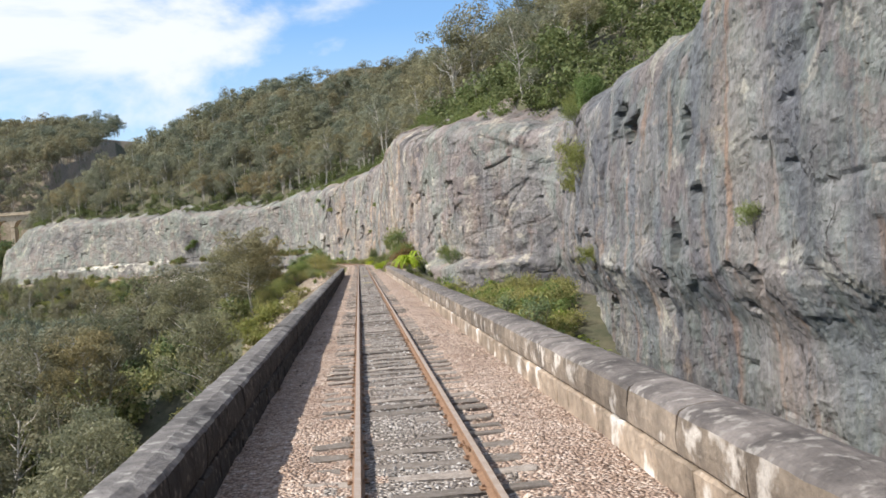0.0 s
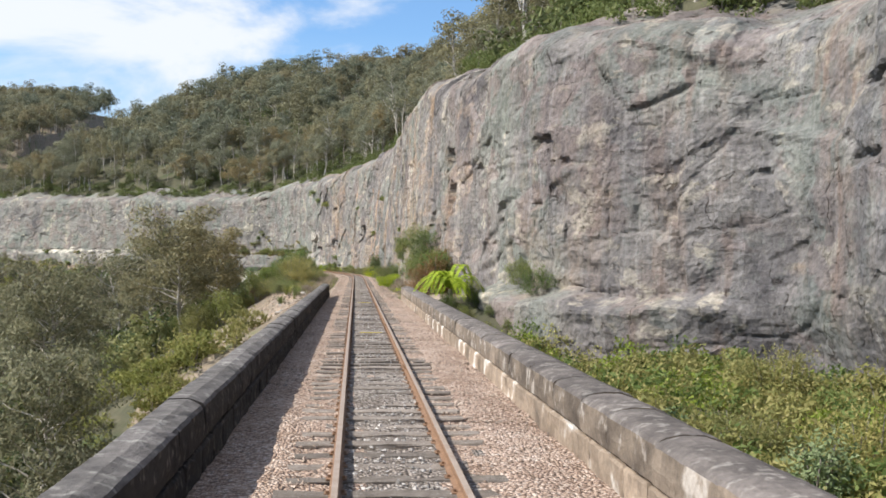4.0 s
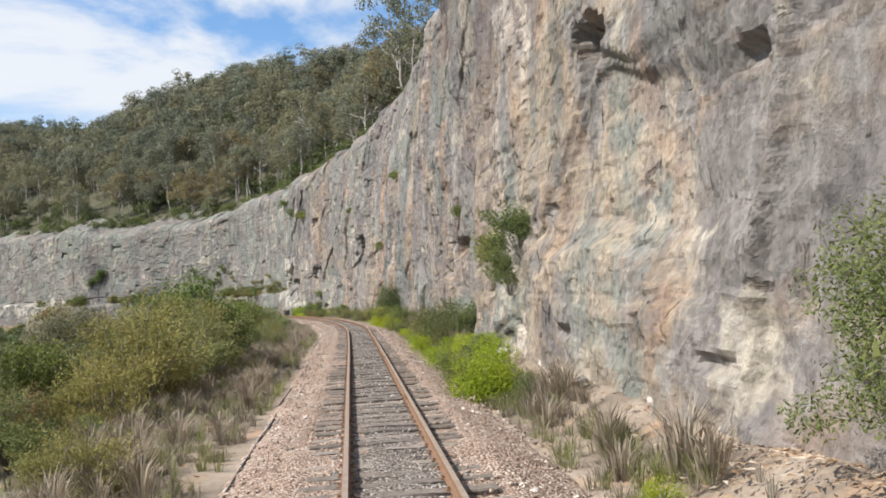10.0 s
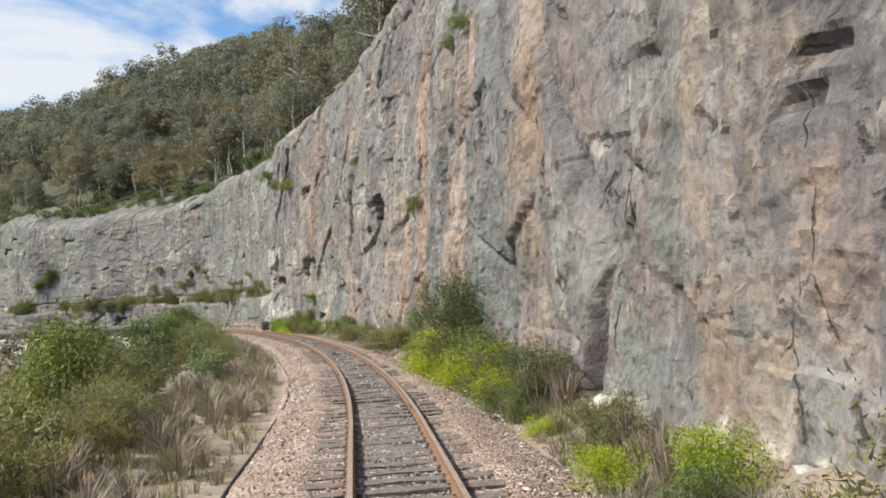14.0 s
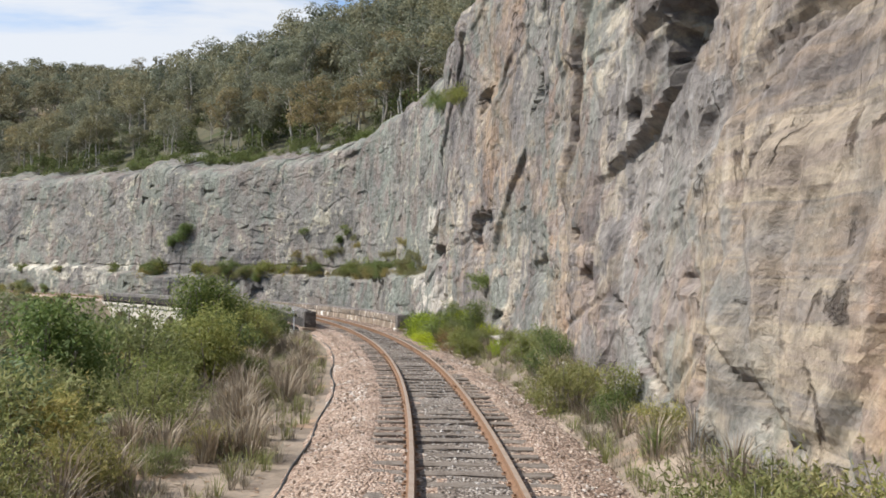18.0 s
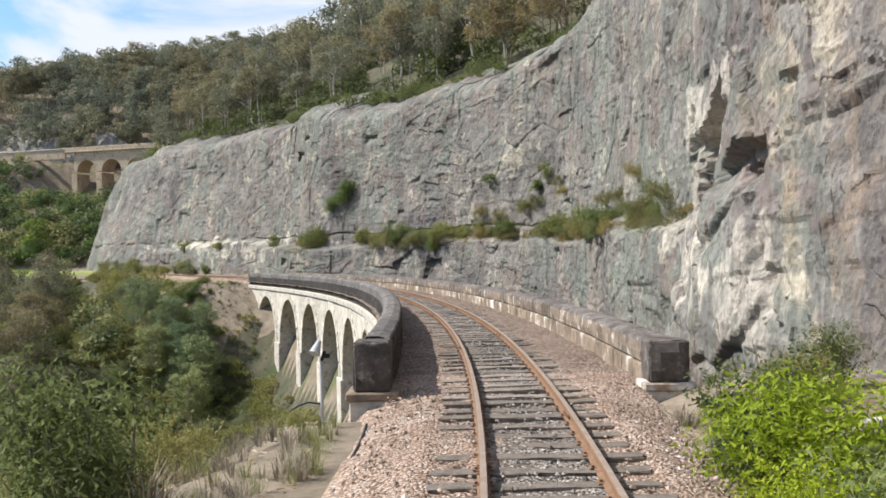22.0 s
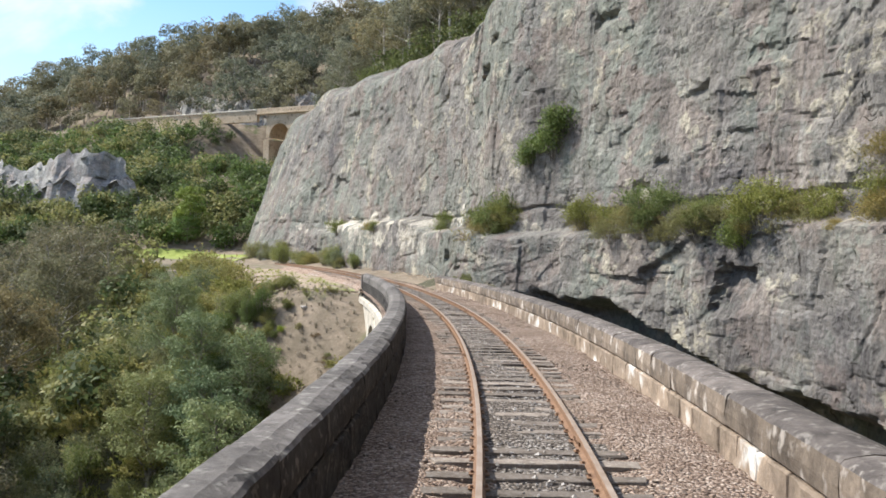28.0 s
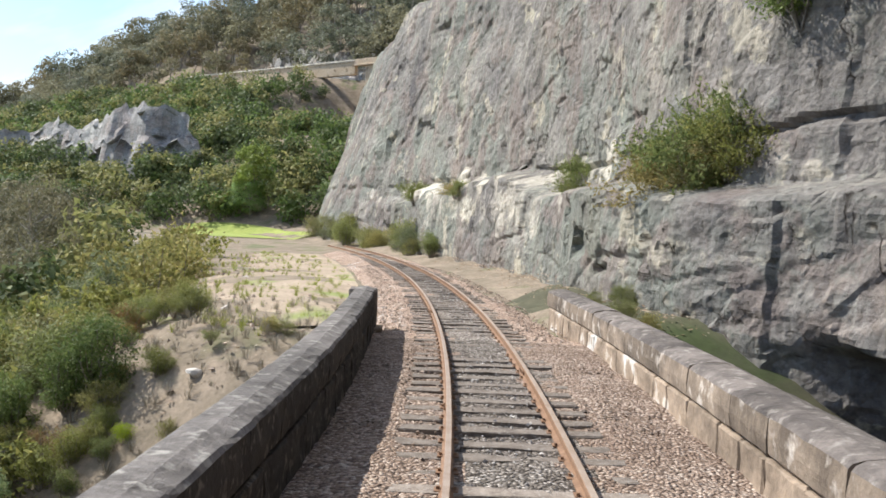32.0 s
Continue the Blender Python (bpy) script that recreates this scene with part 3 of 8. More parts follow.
def cells(x, y, seed=0):
    """A value from 0 to 1 that is constant in each cell, the cell's own slant, and the gap to the next cell (0 at the joint)."""
    ix, iy = np.floor(x).astype(np.int64), np.floor(y).astype(np.int64)
    d1, d2 = np.full(x.shape, 9.0), np.full(x.shape, 9.0)
    val, slant = np.zeros(x.shape), np.zeros(x.shape)
    for dx in (-1, 0, 1):
        for dy in (-1, 0, 1):
            cx, cy = ix + dx, iy + dy
            o = np.zeros_like(cx)
            px, py = cx + lattice(cx, cy, o, seed), cy + lattice(cx, cy, o + 1, seed)
            d = np.hypot(x - px, y - py)
            v = lattice(cx, cy, o + 2, seed)
            sl = (x - px) * (lattice(cx, cy, o + 3, seed) - 0.5) + (y - py) * (lattice(cx, cy, o + 4, seed) - 0.5)
            near = d < d1
            d2 = np.where(near, d1, np.minimum(d2, d))
            val, slant = np.where(near, v, val), np.where(near, sl, slant)
            d1 = np.where(near, d, d1)
    return val, slant, d2 - d1


def ss(a, b, x):
    t = np.clip((np.asarray(x, float) - a) / (b - a), 0, 1)
    return t * t * (3 - 2 * t)


def mesh_of(name, verts, faces, materials, smooth=False):
    """A mesh from arrays: verts (n, 3); faces (m, 3 or 4), or a list of such arrays, one for each material."""
    me = bpy.data.meshes.new(name)
    groups = faces if isinstance(faces, list) else [faces]
    mats = materials if isinstance(materials, (list, tuple)) else [materials]
    verts = np.asarray(verts, np.float32)
    me.vertices.add(len(verts))
    me.vertices.foreach_set("co", verts.ravel())
    loops = np.concatenate([np.asarray(g, np.int32).ravel() for g in groups])
    sizes = np.concatenate([np.full(len(g), np.asarray(g).shape[1], np.int32) for g in groups])
    me.loops.add(len(loops))
    me.loops.foreach_set("vertex_index", loops)
    me.polygons.add(len(sizes))
    me.polygons.foreach_set("loop_start", np.concatenate([[0], np.cumsum(sizes)[:-1]]).astype(np.int32))
    me.polygons.foreach_set("material_index", np.concatenate([np.full(len(g), i, np.int32) for i, g in enumerate(groups)]))
    me.polygons.foreach_set("use_smooth", np.full(len(sizes), smooth, bool))
    for m in mats:
        me.materials.append(m)
    me.update(calc_edges=True)
    return me


def part(name, bm, material, parent=None, label="", m=None):
    me = bpy.data.meshes.new(name)
    bm.to_mesh(me)
    bm.free()
    me.materials.append(material)
    return child(name, me, parent, label, m)


def child(name, me, parent=None, label="", m=None):
    ob = new(name, me)
    ob.parent = parent
    if m is not None:
        ob.matrix_basis = m
    if label:
        tagged(ob, label)
    return ob


def grid_faces(nu, nv, flip=False):
    i = np.arange(nu * nv).reshape(nu, nv)
    f = np.stack([i[:-1, :-1], i[1:, :-1], i[1:, 1:], i[:-1, 1:]], -1).reshape(-1, 4)
    return f[:, ::-1] if flip else f


def block(bm, m, size, bevel=0.0):
    """A box with softened edges, added to bm."""
    g = bmesh.ops.create_cube(bm, size=1.0, matrix=m @ Matrix.Diagonal((*size, 1)))
    if bevel:
        edges = list({e for v in g["verts"] for e in v.link_edges})
        bmesh.ops.bevel(bm, geom=edges, offset=bevel, segments=1, affect="EDGES", profile=0.5)
    return g["verts"]


# ---- the cliff's plan line and the ground ----
CLIFF = np.array([(10.0, -60), (10.5, 20), (11.5, 45), (12.0, 56), (13.4, 61), (13.7, 69), (12.9, 72), (10.9, 74.2), (8.6, 77.4), (7.3, 81), (6.2, 86), (5.3, 95), (4.6, 110),
                  (3.8, 140), (3.5, 160), (2.2, 178), (0.4, 190), (-1.0, 197), (-2.5, 209), (-4.2, 218), (-6.3, 225), (-8.8, 238), (-11.8, 247),
                  (-16.0, 262), (-22.0, 275), (-33.0, 288), (-47.5, 299), (-62.0, 310.5), (-88.0, 331), (-98.0, 338.5), (-112.0, 349.5), (-120.0, 356),
                  (-125.0, 371), (-127.0, 420), (-128.0, 560)], float)
RIM = np.array([9.6, 9.8, 9.6, 9.2, 9.5, 10.2, 10.6, 11.2, 11.8, 12.1, 12.4, 12.8, 14.6, 16, 16.6, 17.2, 17.3, 17.2, 17.3, 17.2, 17.2, 17.3, 17.6, 18.0, 17.6, 16.8, 17.0, 17.6, 18.4, 18.6, 18.2, 11, 13, 22, 24], float)


def resample():
    seg = np.hypot(*np.diff(CLIFF, axis=0).T)
    u = np.concatenate([[0], np.cumsum(seg)])
    fine = np.arange(0, u[-1], 0.5)
    x, y, r = (np.interp(fine, u, a) for a in (CLIFF[:, 0], CLIFF[:, 1], RIM))
    k = np.exp(-0.5 * (np.arange(-10, 11) / 3.5) ** 2)
    k /= k.sum()
    pad = lambda a: np.convolve(np.pad(a, 10, mode="edge"), k, "valid")
    return fine, pad(x), pad(y), pad(r)


CU, CXS, CYS, CRIM = resample()


def behind_cliff(x, y):
    """Distance behind the cliff's plan line (in front of it: negative), and the rim's height there."""
    shape = x.shape
    x, y = x.ravel(), y.ravel()
    px, py = CXS[::6], CYS[::6]
    best, bi = np.full(x.shape, 1e9), np.zeros(x.shape, int)
    sign = np.zeros(x.shape)
    for i in range(len(px) - 1):
        ax, ay, bx, by = px[i], py[i], px[i + 1], py[i + 1]
        ux, uy = bx - ax, by - ay
        ll = ux * ux + uy * uy
        t = np.clip(((x - ax) * ux + (y - ay) * uy) / ll, 0, 1)
        dx, dy = x - ax - t * ux, y - ay - t * uy
        d = dx * dx + dy * dy
        m = d < best
        best[m], bi[m] = d[m], i
        sign[m] = ((dx * uy - dy * ux)[m] > 0) * 2.0 - 1
    return (np.sqrt(best) * sign).reshape(shape), CRIM[::6][bi].reshape(shape)


V1_END, V2_START, V2_END = 94.0, 220.6, 308.2


def hill_height(x, y, cd, rim):
    s, _ = line_of(x, y)
    early = 1 - ss(70, 120, y)
    rise = (0.56 + 0.10 * early) * np.clip(cd - 4, 0, 60) + 0.36 * np.clip(cd - 64, 0, 60) + 0.12 * np.clip(cd - 124, 0, 400)
    z = rim - 0.3 + 0.05 * np.clip(cd, 0, 4) + rise
    return z + 2.2 * fbm(x / 24, y / 24, None, 3, 5) * ss(6, 30, cd)


def ground_height(x, y):
    x, y = np.asarray(x, float), np.asarray(y, float)
    s, d = line_of(x, y)
    cd, rim = behind_cliff(x, y)
    rail = drop_of(s)
    v1 = ss(-90, -60, s) * (1 - ss(78, 95, s))
    v2 = ss(219, 232, s) * (1 - ss(294, 310, s))
    shelf = 3.4 + 2.6 * ss(98, 110, s) * (1 - ss(207, 218, s)) + 4.5 * ss(304, 316, s) + 5.0 * ss(325, 345, s)
    left = np.maximum(-d - shelf, 0)
    fall = 26 - 26 * np.exp(-0.62 * left / 26)
    zl = rail - 0.42 - (v1 * 8.0 * ss(0.5, 4.5, -d) + v2 * 9.5 * ss(-1.5, 4.0, -d)) * (1 - ss(12, 60, -d)) - fall
    zl = zl + (0.14 * fbm(x / 2.2, y / 2.2, None, 3, 2)) * ss(2.6, 4.5, np.abs(d)) + 1.0 * fbm(x / 16, y / 16, None, 3, 3) * ss(5, 20, left)
    v2r = ss(219, 232, s) * (1 - ss(302, 310, s))
    v1r = ss(-90, -60, s) * (1 - ss(74, 86, s))
    zr = rail - 0.42 + 0.55 * ss(2.4, 3.4, d) * (1 - v1r) * (1 - v2) - v1r * (5.6 - 2.3 * ss(42, 54, s) - 1.9 * ss(50, 60, s) * ss(4.5, 10.5, d)) * ss(1.6, 4.5, d) - v2r * 6.0 * ss(0.5, 4.0, d)
    zr = zr + 0.16 * fbm(x / 1.8, y / 1.8, None, 3, 4) * ss(2.4, 3.2, d)
    z = np.where(d < 0, zl, zr)
    # the far slope below the upper road
    h2 = (x + 118) * -0.235 + (y - 352) * 0.97
    west = ss(-190, -270, x)
    z2 = -1.0 + 0.475 * np.clip(h2, -60, 54) + 1.6 * fbm(x / 18, y / 18, None, 3, 9) * ss(4, 20, h2)
    z2 = z2 + 0.70 * np.clip(h2 - 62, 0, 36) + 0.26 * np.clip(h2 - 110, 0, 120) - 12 * west - 34 * ss(-250, -345, x)
    z2 = z2 - 7 * ss(-168, -158, x) * ss(30, 40, h2) * (1 - ss(54, 60, h2))
    z = np.where((d > -30) & (cd < 3) & (s > 330), np.maximum(z, np.where(h2 > 0, z2, -99)), z)
    z = np.where((d <= -30) & (h2 > 0), np.maximum(z, z2), z)
    # hill behind the cliff
    hill = hill_height(x, y, cd, rim)
    k = ss(3.2, 6.0, cd)
    zz = np.where(cd > 0, z * (1 - k) + hill * k, z)
    far = ss(600, 1500, np.hypot(x, y - 200))
    return zz * (1 - far) + 20 * far


def build_ground():
    ax = np.concatenate([[-3500, -2000, -1200, -800, -600, -500, -440, -400], np.arange(-380, -60, 4.0), np.arange(-60, 40, 1.0), np.arange(40, 150, 5.0), [180, 240, 340, 500, 800, 1300, 2200, 3500]])
    ay = np.concatenate([[-3500, -2000, -1000, -500, -250, -150, -110], np.arange(-90, -20, 5.0), np.arange(-20, 350, 1.25), np.arange(350, 480, 4.0), [500, 560, 640, 760, 1000, 1500, 2400, 3700]])
    gx, gy = np.meshgrid(ax, ay, indexing="ij")
    v = np.stack([gx, gy, ground_height(gx, gy)], -1).reshape(-1, 3)
    faces = np.asarray(grid_faces(len(ax), len(ay)))
    c = v[faces].mean(1)
    s, d = line_of(c[:, 0], c[:, 1])
    cd, _ = behind_cliff(c[:, 0], c[:, 1])
    rough = 1.5 * vnoise(c[:, 0] / 3, c[:, 1] / 3, None, 77)
    verge = (s > np.where(d > 0, 87, 96.5)) & (s < 207) & (d > -np.where(s < 110, 6.0, 4.6) + rough) & (cd < 1)
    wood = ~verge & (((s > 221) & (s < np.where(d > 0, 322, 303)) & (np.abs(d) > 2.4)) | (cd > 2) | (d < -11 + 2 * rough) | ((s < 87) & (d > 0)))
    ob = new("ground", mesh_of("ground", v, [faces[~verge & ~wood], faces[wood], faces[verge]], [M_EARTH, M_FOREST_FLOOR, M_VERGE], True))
    tagged(ob, "dry brown earth with leaf litter under the bush", "ground", kind="structure")


build_ground()


# hollows and overhangs: distance along the wall, height, half width, half height, slant
HOLLOWS_0 = ((104.0, 7.2, 1.3, 0.6, 1), (92.6, 5.4, 0.7, 0.6, 1), (93.8, 1.6, 0.6, 0.62, 1), (91.0, 3.2, 0.5, 0.2, 0), (101.0, 5.6, 0.4, 0.4, 1), (123.0, 6.6, 1.2, 0.3, 0), (126.5, 5.0, 0.9, 0.2, 0), (96.5, 0.2, 0.9, 0.4, 1), (97.5, -0.8, 0.6, 0.4, 1), (110.0, -1.8, 1.3, 0.6, -1), (117.5, -1.2, 1.3, 0.62, 1), (86.0, 0.5, 0.7, 0.3, 1))
HOLLOWS_A = ((80.1, -2.3, 0.49, 0.16, 0), (81.1, -1.1, 0.26, 0.16, 0), (83.7, 3.4, 0.51, 0.16, 0), (83.8, 5.0, 0.51, 0.16, 0), (85.3, 4.1, 0.30, 0.16, 0), (87.8, -0.4, 0.51, 0.16, 0), (88.2, 0.8, 0.49, 0.16, 0), (89.4, -2.3, 0.52, 0.16, 0), (90.8, -3.9, 0.68, 0.21, 0), (91.2, 3.1, 0.72, 0.22, 0), (92.6, 1.4, 0.56, 0.18, 0), (101.7, 6.2, 2.08, 0.65, 0), (108.1, 0.1, 0.64, 0.20, 0), (113.2, 1.9, 0.64, 0.49, 0), (126.8, 7.2, 0.80, 0.25, 0), (132.1, 5.0, 0.51, 0.16, 0), (141.3, 6.0, 0.37, 0.19, 0), (141.6, 3.1, 0.19, 0.30, 0))
HOLLOWS_B = ((142.3, 6.0, 0.24, 0.16, 0), (143.2, 7.0, 1.00, 0.31, 0), (143.9, 4.4, 0.44, 0.16, 0), (145.3, -1.6, 0.51, 0.16, 0), (147.7, 5.8, 0.49, 0.16, 0), (148.0, 3.8, 0.60, 0.19, 1), (149.1, 2.8, 0.45, 0.16, 0), (152.0, 6.6, 0.84, 0.26, 1), (158.3, 5.8, 2.00, 0.62, 1), (159.4, 7.9, 1.84, 0.58, 0), (160.0, 3.9, 0.84, 0.26, 0), (162.0, 3.7, 0.26, 0.28, 1), (163.8, 3.6, 0.52, 0.16, 1), (164.1, 4.4, 0.68, 0.21, 1), (165.4, 4.5, 1.39, 0.75, 0), (169.0, 5.1, 0.74, 0.29, 0), (173.5, 4.5, 0.51, 0.16, 0), (174.4, 0.9, 0.51, 0.16, 0))
HOLLOWS_C = ((181.1, 6.5, 1.56, 0.49, 1), (182.4, 1.0, 0.51, 0.16, 0), (183.5, 2.7, 0.33, 0.16, 0), (184.3, 3.6, 0.38, 0.16, 0), (184.4, 5.0, 0.51, 0.16, 0), (187.6, 1.0, 0.51, 0.16, 0), (190.6, 1.9, 0.51, 0.16, 0), (201.4, 3.6, 1.16, 0.36, 1), (202.6, 3.6, 0.60, 0.33, 1), (204.4, 2.6, 0.51, 0.16, 0), (206.3, 2.3, 0.51, 0.16, 0), (207.4, 2.0, 0.39, 0.16, 0), (207.7, 5.2, 0.51, 0.16, 0), (208.1, 5.5, 0.51, 0.16, 0), (208.7, 4.0, 0.51, 0.16, 0), (209.2, 3.6, 0.51, 0.16, 0), (212.3, 7.9, 0.51, 0.16, 0), (222.2, 10.9, 1.64, 0.51, 0))
HOLLOWS_D = ((235.8, 3.0, 0.52, 0.16, 0), (236.5, 5.4, 0.78, 0.26, 0), (239.0, 2.5, 0.60, 0.19, -1), (242.5, 1.7, 0.56, 0.18, 0), (249.1, 2.2, 0.51, 0.16, 0), (250.3, 6.5, 2.60, 0.81, 0), (250.6, 6.1, 2.16, 0.68, 1), (252.8, 3.2, 0.42, 0.16, 0), (254.1, 5.5, 0.55, 0.25, 0), (257.2, 2.3, 0.65, 0.29, -1), (259.0, 3.3, 0.84, 0.26, 0), (260.8, 7.8, 0.64, 0.20, 0), (269.1, 9.0, 2.29, 1.07, 0), (271.0, 5.7, 0.84, 0.26, -1), (273.0, 5.0, 0.51, 0.16, 0), (275.1, 0.8, 1.04, 0.33, 0), (278.8, 4.9, 1.54, 0.84, 1), (279.9, 4.7, 2.56, 0.80, 1))
HOLLOWS_E = ((280.3, 10.6, 1.56, 0.49, 0), (287.1, 5.1, 0.51, 0.16, 0), (289.8, 3.8, 1.72, 0.54, 0), (290.9, 3.6, 0.88, 0.28, 0), (292.4, 3.7, 1.68, 0.53, 0), (299.8, 3.9, 2.60, 1.21, 1), (301.7, 5.3, 1.20, 0.38, 0), (318.8, 7.5, 1.44, 0.45, 0), (359.5, 8.3, 0.52, 0.16, 0), (359.6, 0.5, 1.24, 1.15, 0), (367.1, 5.8, 0.63, 0.25, 0), (368.8, 4.7, 0.84, 0.31, 0), (370.8, 8.4, 0.51, 0.16, 0), (372.8, 13.4, 1.16, 0.36, 1), (385.3, 0.4, 0.60, 0.19, 0), (385.4, 14.7, 0.84, 0.26, 0), (387.8, 13.0, 1.48, 0.46, 1), (388.3, 1.1, 1.18, 0.43, 0))


# stretches of fresher rock: along the wall from and to, height from and to, how buff, how pale
BUFF = ((338, 440, 2.6, 3.9, 0.4, 0.42), (300, 345, 2.4, 3.4, 0.3, 0.3), (117.5, 120.5, 0, 8, 1.3, 0), (108, 110, -3, 5, 1.2, 0), (99, 100.5, -4, 6, 1.3, 0), (95.5, 96.8, -4, 7, 1.0, 0), (88, 91, 4, 9, 1.0, 0.2), (126, 153, 2.5, 11, 0.30, 0), (155, 166, 1.5, 8, 0.45, 0.30), (167, 191, -1, 12, 0.46, 0), (186.5, 191.5, 0, 10, 0.30, 0.42), (203.5, 206, -1, 9, 0.65, 0), (208, 211, 0, 10, 0.45, 0), (229, 233.5, 1, 9, 0.45, 0),
        (242, 249, 0, 8, 0.60, 0.1), (246, 247.6, 2, 12, 0.75, 0), (257.5, 264, -1, 5, 0.62, 0), (261, 263, 0, 12, 0.85, 0), (265, 300, 2, 15, 0.26, 0.16), (288, 295, 0.0, 2.2, 0.2, 0.55), (199, 285, -1.5, 0.3, 0.2, 0.5), (312, 330, 4, 14, 0.2, 0.1), (212, 241, 1.5, 12, 0.36, 0.08), (226.6, 228.6, 2, 9, 0.75, 0.35), (229.6, 231, 1, 10, 0.6, 0.1), (236.5, 239, 0, 12, 0.85, 0.05), (258.6, 262.8, 0.3, 4.6, 1.0, 0.05), (252, 268, 3, 9, 0.42, 0.22),
        (190, 197, 1, 9, 0.65, 0.1), (268, 285, 1, 9, 0.4, 0.12), (295.8, 303.4, 2.2, 7.5, 0.45, 0.6), (294.5, 301, 0.6, 2.4, 0.1, 0.8), (390, 436, 3.35, 3.8, 0.2, 0.95), (396, 418, 1.2, 3.3, 0.35, 0.5))


def spalls(u, z, su, sz, seed, share, depth):
    """Places where slabs have dropped away: a sharp roof, deepest under it, running out downwards. Returns the depth taken off, and where."""
    ix, iz = np.floor(u / su).astype(np.int64), np.floor(z / sz).astype(np.int64)
    gone, where = np.zeros(u.shape), np.zeros(u.shape)
    jag = 0.07 * sz * vnoise(u * 2.3 / su, z * 1.1 / sz, None, seed + 7) + 0.012 * sz * vnoise(u * 7 / su, z * 4 / sz, None, seed + 8)
    for dx in (-1, 0, 1):
        for dz in (-1, 0, 1):
            cx, cz = ix + dx, iz + dz
            r = [lattice(cx, cz, np.zeros_like(cx) + k, seed) for k in range(8)]
            pu, pz = (cx + r[0]) * su, (cz + r[1]) * sz
            w, h = su * (0.16 + 0.38 * r[2]), sz * (0.25 + 0.75 * r[3])
            a = (u - pu) / w + 0.25 * vnoise(z * 3.0 / sz, u * 0.7 / su, None, seed + 9)
            q = (pz + (r[4] - 0.5) * 1.1 * a * w * 0.7 + jag - z) / h
            on = (r[5] < share) & (np.abs(a) < 1) & (q > 0) & (q < 1)
            lean = np.clip(0.55 + np.where(r[6] < 0.5, 1, -1) * 0.45 * a, 0, 1)
            side = ss(0.0, 0.22, (1 - np.abs(a)) * w)
            g = np.where(on, depth * (0.4 + r[7]) * (1 - np.clip(q, 0, 1)) ** 0.8 * lean * side * ss(0.0, 0.24, q * h), 0.0)
            where = np.where(g > gone, 1.0 * (r[7] > 0.3), where)
            gone = np.maximum(gone, g)
    return gone, where


